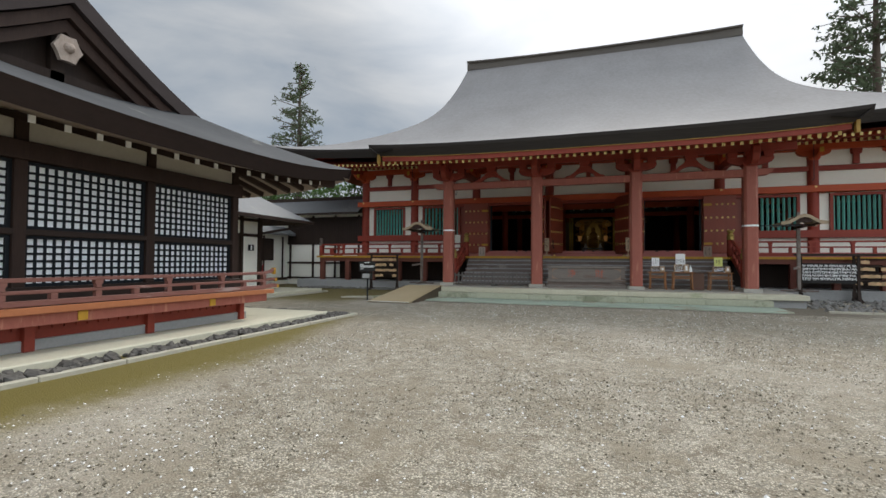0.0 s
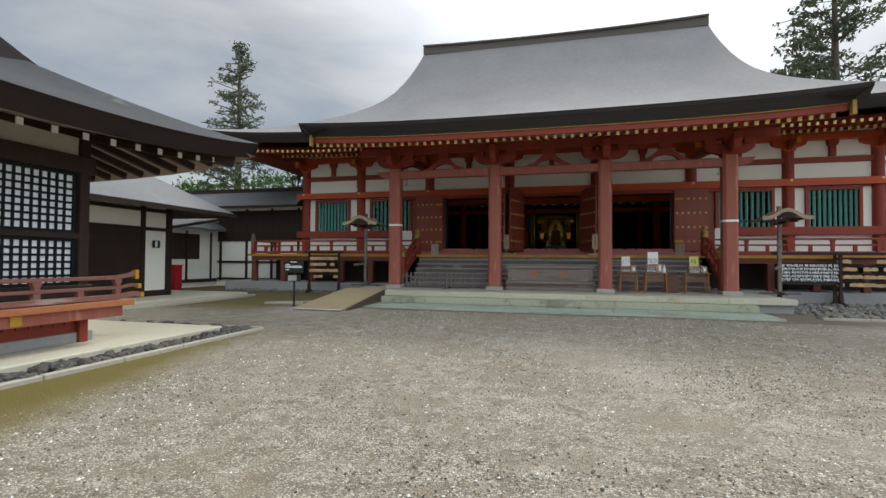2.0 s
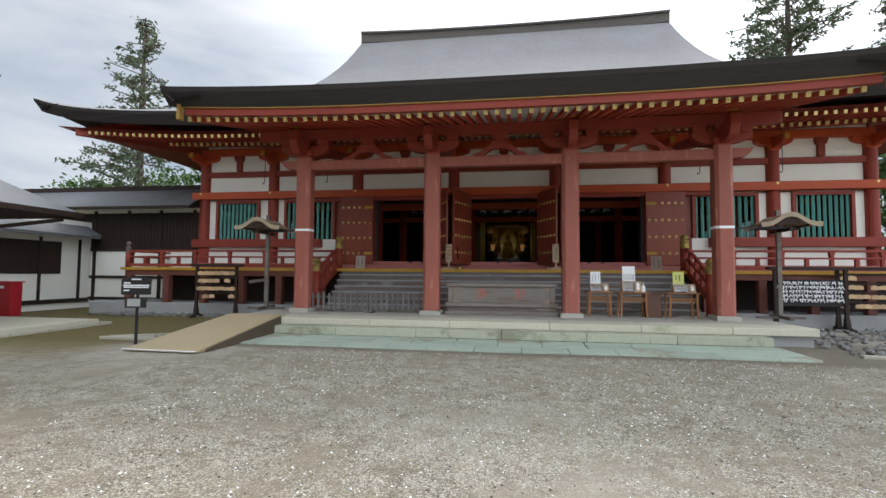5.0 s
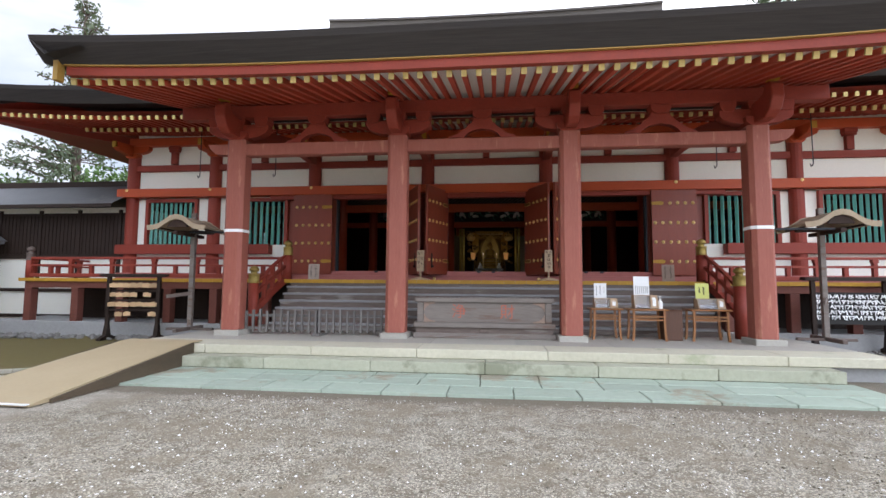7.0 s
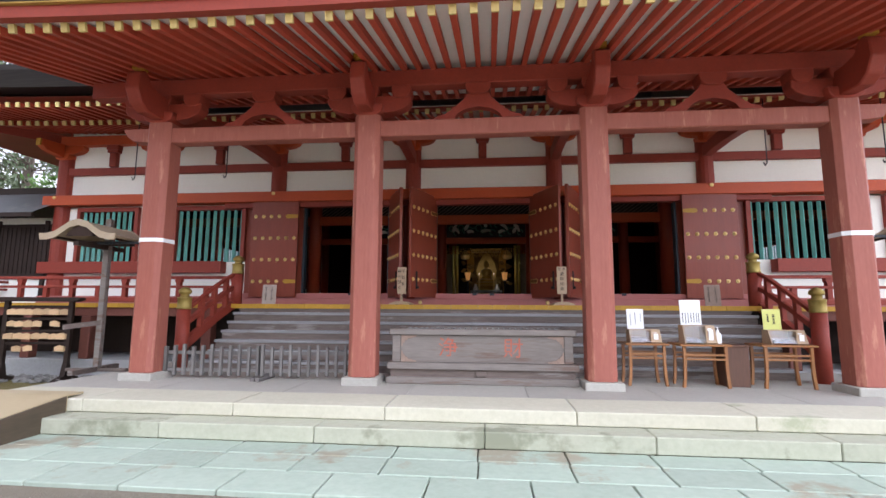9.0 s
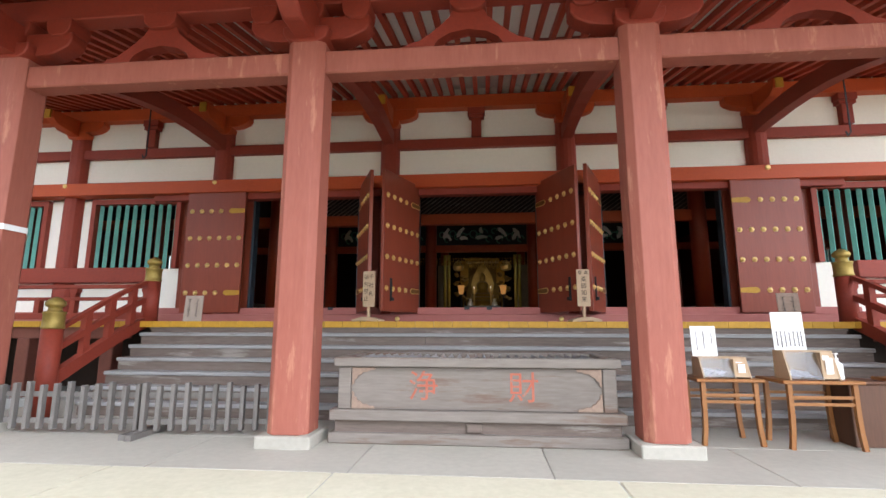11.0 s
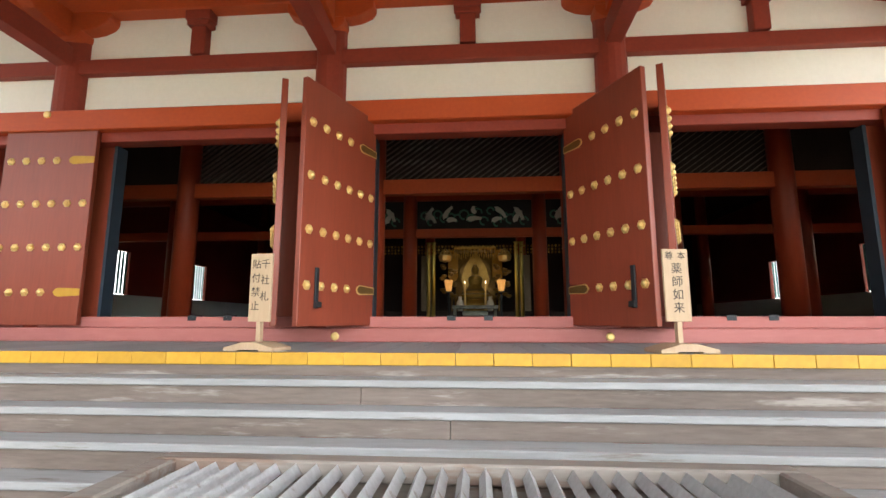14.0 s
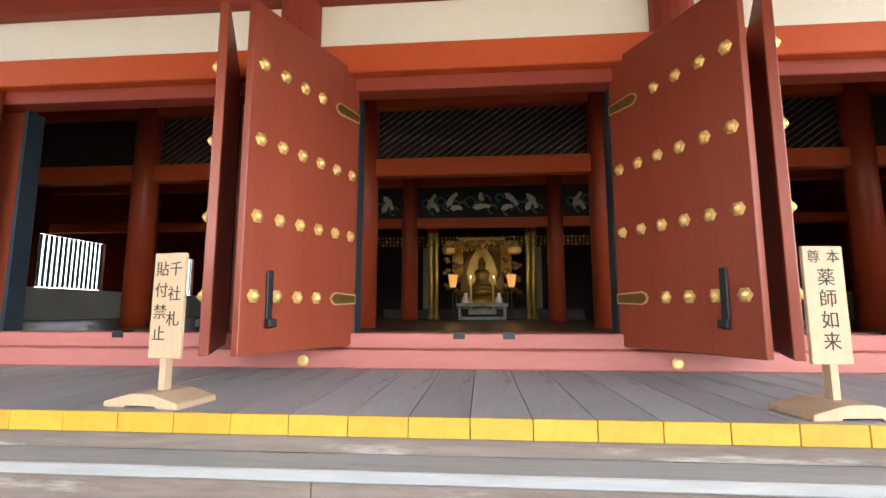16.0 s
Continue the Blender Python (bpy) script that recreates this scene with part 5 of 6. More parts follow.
bottle = thing("sanitizer_bottle", (3.36, 20.12, 1.10), "white plastic pump bottle on a table", "bottle")
bm = B()
lathe(bm, 3.36, 20.12, ((1.101, 0.05), (1.11, 0.053), (1.25, 0.053), (1.275, 0.035), (1.285, 0.02), (1.30, 0.02)), 16)
part("body", bm, WHITE, bottle, smooth=True)
bm = B()
lathe(bm, 3.36, 20.12, ((1.301, 0.022), (1.32, 0.022), (1.322, 0.008), (1.36, 0.008), (1.362, 0.02), (1.375, 0.02)), 10)
bx(bm, 3.33, 3.358, 20.075, 20.12, 1.364, 1.374)
part("pump", bm, WHITE, bottle, "pump head")
bm = B()
bx(bm, 3.44, 3.82, 20.1, 20.5, BASE_Z, 1.05)
BIN_WOOD = mat("brown_stained_bin_wood", (0.07, 0.03, 0.016), (0.13, 0.06, 0.035), 0.5, 1.2, 14, (3, 3, 0.4), 0.08)
bn = solid("slip_bin", bm, BIN_WOOD, "plain brown wooden bin standing between the tables", "bin", bevel=0.008)
bm = B()
bx(bm, 3.42, 3.84, 20.08, 20.52, 1.051, 1.08)
part("lid", bm, BIN_WOOD, bn, bevel=0.006)

# ---- wooden signs on the veranda ----
def sign_stand(x, y, turn, words, tall):
    m = pose(x, y, DECK_Z, 0, 0, turn)
    e = thing("sign_stand", (x, y, DECK_Z), "pale wooden board on a post and foot with black brush writing", "sign", "sign boards by the doors")
    bm = B()
    bx(bm, -0.108, 0.108, -0.012, 0.012, 0.25, 0.25 + tall, m)
    board = part("board", bm, NEW_WOOD, e, bevel=0.003)
    bm = B()
    bx(bm, -0.02, 0.02, 0.013, 0.04, 0.07, 0.5, m)
    bx(bm, -0.02, 0.02, -0.012, 0.012, 0.07, 0.249, m)
    part("post", bm, NEW_WOOD, e)
    bm = B()
    slab(bm, [(-0.24, 0.0), (-0.24, 0.03), (-0.07, 0.075), (0.07, 0.075), (0.24, 0.03), (0.24, 0.0), (0.1, 0.0), (0.1, 0.018), (-0.1, 0.018), (-0.1, 0.0)], -0.15, 0.15)
    bm.transform(m)
    part("foot", bm, NEW_WOOD, e, bevel=0.004)
    for text, cx, cz, size, gap in words:
        for k, ch in enumerate(text):
            lettering("brush_character", ch, size, INK, board, m @ pose(cx, -0.0135, cz - gap * k, 90, 0, 0), "", 0.001)


sign_stand(-2.40, 22.54, -8, (("\u5343\u793e\u672d", 0.045, 0.76, 0.092, 0.145), ("\u8cbc\u4ed8\u7981\u6b62", -0.045, 0.76, 0.092, 0.125)), 0.61)
sign_stand(1.21, 22.53, 6, (("\u672c", 0.052, 0.80, 0.074, 0.1), ("\u5c0a", -0.052, 0.80, 0.074, 0.1), ("\u85ac\u5e2b\u5982\u6765", 0.005, 0.69, 0.098, 0.11)), 0.61)
SIGN_WOOD = mat("worn_grey_sign_wood", (0.26, 0.20, 0.16), (0.46, 0.38, 0.32), 0.7, 4, 30, (3, 3, 0.5), 0.2)
for x, y, t in ((-5.58, 22.55, 6), (4.40, 22.55, -4)):
    m = pose(x, y, DECK_Z, -6, 0, t)
    e = thing("leaning_sign", (x, y, DECK_Z), "small weathered wooden sign board propped on the veranda", "sign", "small signs on the veranda")
    bm = B()
    bx(bm, -0.16, 0.16, -0.01, 0.01, 0.0, 0.46, m)
    part("board", bm, CARVED_WOOD if x > 0 else SIGN_WOOD, e, bevel=0.003)
    bm = B()
    bx(bm, -0.012, 0.012, 0.011, 0.03, 0.0, 0.44, m)
    part("back_stay", bm, OLD_WOOD, e)
    rnd = random.Random(17)
    for cx in (-0.075, 0.065):
        for k in range(9):
            bm = B()
            w, z = 0.02 + 0.016 * rnd.random(), 0.40 - 0.036 * k
            bx(bm, cx - w, cx + w * rnd.uniform(0.5, 1.0), -0.0125, -0.011, z - 0.008 * rnd.uniform(0.6, 1.3), z, m)
            bx(bm, cx - 0.006, cx + 0.006, -0.0125, -0.011, z - 0.028, z - 0.012, m)
            part("writing", bm, INK, e, "unreadable brush writing")

# ---- wooden lamp posts with curved roofs ----


def lamp_post(x, y, turn):
    m = pose(x, y, BASE_Z, 0, 0, turn)
    e = thing("roofed_post", (x, y, BASE_Z), "weathered wooden post with a small arched roof of pale boards", "post", "roofed posts beside the columns")
    bm = B()
    bar(bm, (0, 0.2, 0.06), (0, 0.2, 2.98), 0.11, 0.11, (0, 1, 0))
    bm.transform(m)
    part("post", bm, BOX_WOOD, e, bevel=0.008)
    bm = B()
    bx(bm, -0.5, 0.5, 0.14, 0.26, 2.44, 2.53, m)
    bx(bm, -0.05, 0.05, -0.6, 0.6, 2.36, 2.439, m)
    part("cross_arm", bm, BROWN_WOOD, e)
    arch = [(-0.72, 2.56), (-0.58, 2.565), (-0.44, 2.60), (-0.3, 2.69), (-0.16, 2.79), (0, 2.83), (0.16, 2.79), (0.3, 2.69), (0.44, 2.60), (0.58, 2.565), (0.72, 2.56)]
    bm = B()
    slab(bm, arch + [(a, b - 0.045) for a, b in arch[::-1]], -0.56, 0.62)
    bm.transform(m)
    part("arched_roof", bm, TAN_WOOD, e, "pale arched board roof", bevel=0.008)
    for y0 in (-0.60, 0.621):
        bm = B()
        slab(bm, [(a, b + 0.02) for a, b in arch] + [(a * 0.97, b - 0.1) for a, b in arch[::-1]], y0, y0 + 0.039)
        bm.transform(m)
        part("gable_board", bm, TAN_WOOD, e)
    for a in (-0.5, 0.5):
        bm = B()
        bx(bm, a - 0.03, a + 0.03, -0.55, 0.6, 2.50, 2.54, m)
        part("purlin", bm, BROWN_WOOD, e)
    bm = B()
    slab(bm, [(-0.26, 2.54), (-0.2, 2.62), (-0.1, 2.70), (0, 2.72), (0.1, 2.70), (0.2, 2.62), (0.26, 2.54)], -0.54, -0.48)
    bm.transform(m)
    part("gable_fill", bm, BROWN_WOOD, e)
    bm = B()
    bx(bm, -0.05, 0.05, -0.45, 0.75, 0, 0.09, m)
    bx(bm, -0.6, 0.6, 0.15, 0.25, 0.0, 0.06, m)
    part("foot", bm, OLD_WOOD, e, bevel=0.01)
    bm = B()
    bar(bm, (-0.3, -0.35, 0.86), (0.05, 0.2, 0.94), 0.03, 0.09)
    bm.transform(m)
    part("low_arm", bm, OLD_WOOD, e)


lamp_post(-7.95, 20.25, 4)
lamp_post(7.05, 20.45, -4)
for x0, x1 in ((-7.8, hx(-5.84) - 0.22), (hx(5.84) + 0.22, 6.95)):
    bm = B()
    bx(bm, x0, x1, 20.0, 20.03, 2.83, 2.87)
    solid("stay_bar", bm, IRON, "thin dark bar tying a post to a column", "bar", "stay bars at the columns")
for u in (-5.84, 5.84):
    bm = B()
    octagon(bm, hx(u), KC, 2.80, 2.87, 0.47, 0.083)
    solid("column_band", bm, WHITE, "white band wrapped round a column", "band", "bands on the columns")

# ---- racks of votive tablets and tied paper slips ----
TABLET = mat("pale_votive_wood", (0.50, 0.32, 0.16), (0.66, 0.46, 0.27), 0.6, 3, 30, bump=0.05, vary=0.18)
bm = B()
slab(bm, [(-0.095, -0.06), (0.095, -0.06), (0.095, 0.04), (0.0, 0.07), (-0.095, 0.04)], -0.008, 0.008)
tab_me = mesh_from("tablet", bm, TABLET)


def rack(x, y, z0, w, turn, name, label):
    m = pose(x, y, z0, 0, 0, turn)
    e = thing(name, (x, y, z0), label, "rack", "racks beside the platform")
    top = 1.76 - z0
    for sx in (-1, 1):
        bm = B()
        bx(bm, sx * w / 2 - 0.045, sx * w / 2 + 0.045, -0.045, 0.045, 0.05, top, m)
        part("upright", bm, DARK_WOOD, e)
        bm = B()
        slab(bm, [(-0.36, 0.0), (-0.36, 0.06), (-0.1, 0.12), (-0.05, 0.4), (0.05, 0.4), (0.1, 0.12), (0.36, 0.06), (0.36, 0.0)], sx * w / 2 - 0.055, sx * w / 2 + 0.055, "yz")
        bm.transform(m)
        part("foot", bm, DARK_WOOD, e, bevel=0.006)
    bm = B()
    slab(bm, [(-w / 2 - 0.22, top + 0.03), (-w / 2 - 0.2, top + 0.09), (w / 2 + 0.2, top + 0.09), (w / 2 + 0.22, top + 0.03), (w / 2 + 0.1, top), (-w / 2 - 0.1, top)], -0.12, 0.12)
    bm.transform(m)
    part("cap_beam", bm, DARK_WOOD, e, bevel=0.006)
    return e, m, top


def tablet_rack(x, y, z0, w, turn, seed):
    e, m, top = rack(x, y, z0, w, turn, "votive_rack", "dark wooden rack hung with rows of pale votive tablets")
    rnd = random.Random(seed)
    for r in range(4):
        z = top - 0.12 - 0.27 * r
        bm = B()
        bx(bm, -w / 2 + 0.046, w / 2 - 0.046, -0.015, 0.015, z - 0.02, z + 0.03, m)
        bar_ = part("hanging_bar", bm, DARK_WOOD, e)
        k = -w / 2 + 0.15
        while k < w / 2 - 0.12:
            if rnd.random() < 0.8:
                for d in range(rnd.randint(1, 3)):
                    piece("tablet", tab_me, bar_, m @ pose(k + rnd.uniform(-0.03, 0.03), -0.035 - 0.018 * d, z - 0.10 - 0.02 * rnd.random(), 0, rnd.uniform(-6, 6), 0))
            k += 0.18


tablet_rack(-10.45, 21.55, 0.0, 1.36, 10, 3)
tablet_rack(10.05, 21.75, 0.0, 1.6, -14, 4)
e, m, top = rack(8.35, 21.6, 0.0, 1.8, -4, "paper_slip_rack", "dark rack with rows of knotted white paper slips")
rnd = random.Random(9)
for r in range(5):
    z = top - 0.36 - 0.125 * r
    bm = B()
    bx(bm, -0.85, 0.85, -0.006, 0.006, z - 0.006, z + 0.006, m)
    wire = part("wire", bm, IRON, e)
    for k in range(22):
        bm = B()
        q = m @ pose(-0.82 + 0.077 * k + rnd.uniform(-0.02, 0.02), -0.01, z, rnd.uniform(-30, 30), rnd.uniform(-60, 60), rnd.uniform(-40, 40))
        slab(bm, [(-0.014, 0.03), (0.014, 0.03), (0.02, 0.0), (0.06, -0.065), (0.042, -0.078), (0.0, -0.015), (-0.042, -0.065), (-0.06, -0.052), (-0.02, 0.0)], -0.005, 0.005)
        bm.transform(q)
        part("paper_slip", bm, WHITE, wire)
bm = B()
bx(bm, -0.86, 0.86, 0.03, 0.05, top - 1.05, top - 0.28, m)
part("dark_board", bm, INK, e)

# ---- ramp, notice board and curb ----
RAMP = mat("buff_ramp_sheet", (0.36, 0.28, 0.16), (0.46, 0.37, 0.23), 0.6, 0.8, 20, bump=0.06)
# the shadow along the ramp's sides is put into this dark brown
SHADE_BROWN = mat("shade_brown_side_board", (0.05, 0.036, 0.022), (0.11, 0.08, 0.05), 0.7, 1.2, 14, (3, 0.4, 3), 0.2)
ramp_e = thing("wheelchair_ramp", (-6.9, 16.2, 0), "buff-coloured ramp with a pale edge leading onto the platform", "ramp")
bm = B()
v = [bm.verts.new(p) for p in ((-7.78, 14.72, 0.0), (-6.18, 14.66, 0.0), (-6.12, 17.9, 0.0), (-7.62, 17.9, 0.0), (-7.78, 14.72, 0.03), (-6.18, 14.66, 0.03), (-6.12, 17.9, 0.46), (-7.62, 17.9, 0.46), (-6.12, 18.15, 0.46), (-7.62, 18.15, 0.46), (-6.12, 18.15, 0.435), (-7.62, 18.15, 0.435), (-6.12, 17.9, 0.435), (-7.62, 17.9, 0.435))]
for f in ((0, 1, 5, 4), (4, 5, 6, 7), (7, 6, 8, 9), (9, 8, 10, 11), (11, 10, 12, 13), (13, 12, 2, 3), (0, 3, 2, 1), (1, 2, 12, 6, 5), (0, 4, 7, 13, 3), (6, 12, 10, 8), (7, 9, 11, 13)):
    bm.faces.new([v[i] for i in f])
part("deck", bm, RAMP, ramp_e)
for x0, x1 in ((-6.13, -6.095), (-7.74, -7.70)):
    bm = B()
    slab(bm, [(14.9, 0.0), (17.45, 0.0), (17.86, 0.22), (17.86, 0.445), (14.9, 0.05)], x0, x1, "yz")
    part("side_board", bm, SHADE_BROWN, ramp_e, "side board in a dark brown that stands for shadow")
bm = B()
bar(bm, (-7.79, 14.70, 0.035), (-6.17, 14.64, 0.035), 0.05, 0.012)
part("edge_strip", bm, WHITE, ramp_e, "pale metal edge strip")
nb = thing("notice_board", (-8.2, 15.5, 0), "black notice board on a thin black post", "notice board")
bm = B()
lathe(bm, -8.2, 15.5, ((0, 0.03), (1.1, 0.03)), 8)
part("post", bm, IRON, nb)
m = pose(-8.2, 15.46, 0, 0, 0, 12)
bm = B()
slab(bm, [(-0.31, 1.06), (0.31, 1.06), (0.31, 1.38), (0.25, 1.43), (-0.25, 1.43), (-0.31, 1.38)], -0.015, 0.0)
bm.transform(m)
board = part("board", bm, INK, nb, "black board with white writing")
for k, (w, z) in enumerate(((0.1, 1.39), (0.14, 1.31), (0.27, 1.26), (0.26, 1.22), (0.12, 1.15))):
    bm = B()
    bx(bm, -w if k in (0, 2, 3) else -0.26, w if k in (0, 2, 3) else -0.26 + w, -0.0175, -0.0155, z - 0.013, z + 0.013, m)
    part("writing", bm, WHITE, board, "line of unreadable white writing")
bm = B()
bx(bm, -0.22, 0.22, -0.02, 0.0, 0.78, 1.0, m)
low = part("lower_board", bm, INK, nb)
bm = B()
bx(bm, -0.17, 0.1, -0.023, -0.021, 0.81, 0.97, m)
part("white_sheet", bm, GREY_STONE, low)


def curb(name, pts, w=0.1, h=0.05):
    e = thing(name, (*pts[0], 0), "line of pale curb stones", "curb", kind="structure")
    for (a, b), (c, d) in zip(pts, pts[1:]):
        ln = math.hypot(c - a, d - b)
        n_ = max(1, round(ln / 1.1))
        for k in range(n_):
            p, q = k / n_, (k + 1) / n_ - 0.01 / ln
            bm = B()
            bar(bm, (a + (c - a) * p, b + (d - b) * p, h / 2 - 0.03), (a + (c - a) * q, b + (d - b) * q, h / 2 - 0.03), w, h + 0.06)
            part("curb_stone", bm, CURB, e, bevel=0.012)


curb("curb_1", [(-6.12, -14), (-6.15, 11.0)])
curb("curb_2", [(-6.2, 11.02), (-9.9, 10.75), (-12, 10.7)])
curb("curb_3", [(-12.0, 12.0), (-12.0, 15.0), (-12.15, 19.0)])
curb("curb_4", [(-12.2, 19.05), (-18.4, 19.05)])
curb("curb_5", [(-9.6, 16.3), (-8.0, 17.3)])
curb("curb_6", [(-9.7, 16.15), (-8.3, 16.2)])
curb("curb_7", [(6.5, 16.7), (16, 16.75)])

# ---- the lattice-walled hall beside the yard ----
LATTICE = mat("black_lattice_paint", (0.006, 0.008, 0.011), (0.014, 0.017, 0.021), 0.6, 2, 20, bump=0.03, spec=0.2)
LX, LYC, LMID = -8.3, 8.78, 5.65
lat = thing("lattice_hall", (-12, LMID, 0), "brown timber hall with white-papered lattice walls and a hip-and-gable roof", "hall")
bm = B()
bx(bm, -24, -6.68, -14, 10.45, -0.1, 0.12)
tagged(new("terrace", mesh_from("terrace", bm, STONE, 0.02)), "pale stone terrace under the lattice hall", "terrace", kind="structure")
LPOSTS = [LYC, LYC - 2.24, LYC - 4.44, LYC - 6.66, LYC - 8.9, -2.4, -4.6]
for y in LPOSTS:
    bm = B()
    bx(bm, LX - 0.09, LX + 0.09, y - 0.09, y + 0.09, 0.12, 3.75)
    part("post", bm, BROWN_WOOD, lat, bevel=0.012)
bm = B()
bx(bm, LX - 0.06, LX - 0.04, -4.6, LYC, 1.0, 3.0)
part("paper_screen", bm, PAPER, lat, "white paper behind the lattice")
for a, b in zip(LPOSTS[1:], LPOSTS):
    y0, y1 = a + 0.09, b - 0.09
    for z0, z1 in ((1.0, 1.80), (1.90, 2.95)):
        bm = B()
        for y in (y0, y1 - 0.05):
            bx(bm, LX - 0.035, LX + 0.02, y, y + 0.05, z0, z1)
        bx(bm, LX - 0.035, LX + 0.02, y0 + 0.05, y1 - 0.05, z0, z0 + 0.05)
        bx(bm, LX - 0.035, LX + 0.02, y0 + 0.05, y1 - 0.05, z1 - 0.05, z1)
        pan = part("lattice_panel", bm, LATTICE, lat, "dark lattice panel")
        if y1 > -0.5:
            n_ = round((y1 - y0 - 0.1) / 0.135)
            for k in range(1, n_):
                bm = B()
                y = y0 + 0.05 + (y1 - y0 - 0.1) * k / n_
                bx(bm, LX - 0.036, LX - 0.018, y - 0.021, y + 0.021, z0 + 0.05, z1 - 0.05)
                part("lattice_bar", bm, LATTICE, pan)
            n_ = round((z1 - z0 - 0.1) / 0.125)
            for k in range(1, n_):
                bm = B()
                z = z0 + 0.05 + (z1 - z0 - 0.1) * k / n_
                bx(bm, LX - 0.034, LX - 0.016, y0 + 0.05, y1 - 0.05, z - 0.019, z + 0.019)
                part("lattice_bar", bm, LATTICE, pan)
for z0, z1, o in ((2.95, 3.24, 0.16), (1.80, 1.90, 0.08), (0.78, 1.0, 0.13), (3.70, 3.92, 0.14)):
    bm = B()
    bx(bm, LX - 0.1, LX + o, -4.6, LYC + 0.14, z0, z1)
    part("beam", bm, BROWN_WOOD if z0 > 2 else DARK_WOOD, lat, bevel=0.01)
bm = B()
bx(bm, LX - 0.05, LX + 0.03, -4.6, LYC, 3.24, 3.70)
part("plaster_band", bm, TAN_PLASTER, lat, "tan plaster under the eaves")
bm = B()
bx(bm, -20, LX - 0.09, LYC - 0.05, LYC + 0.08, 0.12, 3.92)
part("north_wall", bm, PLASTER, lat)
bm = B()
bx(bm, -20, LX - 0.3, -4.4, 8.9, 0.12, 0.2)
bx(bm, -20, -19.9, -4.4, 8.9, 0.2, 3.9)
part("inner_shell", bm, DARK_WOOD, lat)
# veranda of the lattice hall
bm = B()
bx(bm, LX + 0.13, -7.12, -4.4, 8.65, 0.70, 0.78)
part("deck", bm, OLD_WOOD, lat)
bm = B()
bx(bm, -7.119, -7.04, -4.4, 8.75, 0.69, 0.785)
part("deck_edge", bm, mat("orange_red_paint", (0.36, 0.12, 0.045), (0.46, 0.17, 0.07), 0.55, 0.8, 14, bump=0.06), lat, "bright orange-red deck edge", bevel=0.006)
bm = B()
bx(bm, -7.32, -7.12, -4.4, 8.6, 0.52, 0.69)
part("deck_beam", bm, COLUMN_RED, lat, bevel=0.01)
for y in (7.0, 4.55, 2.35, 0.1):
    bm = B()
    bx(bm, -7.12, -7.10, y - 0.07, y + 0.07, 0.54, 0.68)
    part("gilt_plate", bm, YELLOW, lat, "square gilt plate", bevel=0.004)
bm = B()
bx(bm, -7.66, -7.60, -4.4, 8.3, 0.28, 0.70)
part("skirting", bm, RED, lat)
y = -0.5
while y < 8.25:
    bm = B()
    bx(bm, -7.60, -7.57, y, y + 0.06, 0.42, 0.70)
    part("skirting_slat", bm, RED, lat)
    y += 0.17
for y in (8.25, 6.0, 4.1, 2.0):
    bm = B()
    bx(bm, -7.62, -7.5, y - 0.07, y + 0.07, 0.12, 0.52)
    part("skirting_post", bm, RED, lat, bevel=0.008)
bm = B()
bx(bm, -7.70, -7.56, -4.4, 8.45, 0.12, 0.28)
part("footing", bm, GREY_STONE, lat, "grey stone footing", bevel=0.01)
# its railing
RAIL_RED = mat("dull_rail_paint", (0.17, 0.066, 0.05), (0.27, 0.12, 0.095), 0.6, 0.9, 14, (3, 0.4, 3), 0.1, spots=((0.36, 0.27, 0.24), 1.8, 0.6))
rail = thing("railing", (-7.15, 3, 0.78), "weathered red railing of the lattice hall's veranda", "railing")
for z, w, t, y1 in ((1.15, 0.07, 0.06, 8.62), (0.985, 0.055, 0.05, 8.68), (0.835, 0.09, 0.08, 8.72)):
    bm = B()
    bar(bm, (-7.15, -4.4, z), (-7.15, y1 - 0.35, z), w, t)
    part("rail", bm, RAIL_RED, rail, bevel=0.008)
    bm = B()
    pts = [(y1 - 0.35, z), (y1 - 0.1, z + 0.008), (y1 + 0.1, z + 0.035), (y1 + 0.25, z + 0.09 if z > 1.1 else z + 0.01)]
    slab(bm, [(a, b + t / 2) for a, b in pts] + [(a, b - t / 2) for a, b in pts[::-1]], -7.15 - w / 2, -7.15 + w / 2, "yz")
    rend = part("rail_end", bm, RAIL_RED, rail)
    bm = B()
    bx(bm, -7.15 - w / 2 - 0.004, -7.15 + w / 2 + 0.004, y1 + 0.2, y1 + 0.262, z - 0.03, z + (0.12 if z > 1.1 else 0.05))
    part("rail_cap", bm, YELLOW, rend, "gilt rail end cap")
k = 0
y = 8.5
while y > -4:
    bm = B()
    bx(bm, -7.19, -7.11, y - 0.045, y + 0.045, 0.875, 0.96)
    part("baluster", bm, RAIL_RED, rail)
    if k % 2 == 0:
        bm = B()
        slab(bm, [(y - 0.04, 1.01), (y + 0.04, 1.01), (y + 0.04, 1.06), (y + 0.06, 1.08), (y + 0.06, 1.12), (y - 0.06, 1.12), (y - 0.06, 1.08), (y - 0.04, 1.06)], -7.19, -7.11, "yz")
        part("rail_block", bm, RAIL_RED, rail)
    y -= 0.62
    k += 1

# roof of the lattice hall
TILE = mat("grey_sheet_roofing", (0.1, 0.104, 0.108), (0.19, 0.195, 0.2), 0.6, 0.5, 6, (1, 1, 1), 0.15, spots=((0.19, 0.19, 0.175), 0.9, 0.6))
LROOF = mat("dark_sheet_roofing", (0.045, 0.046, 0.049), (0.095, 0.098, 0.102), 0.8, 0.5, 6, (1, 1, 1), 0.15, spec=0.12, spots=((0.14, 0.14, 0.13), 0.9, 0.62))
LE, LN = -6.45, 11.2       # eave lines


def lroof_z(d):
    return 3.56 + 0.44 * d + 0.012 * d * d


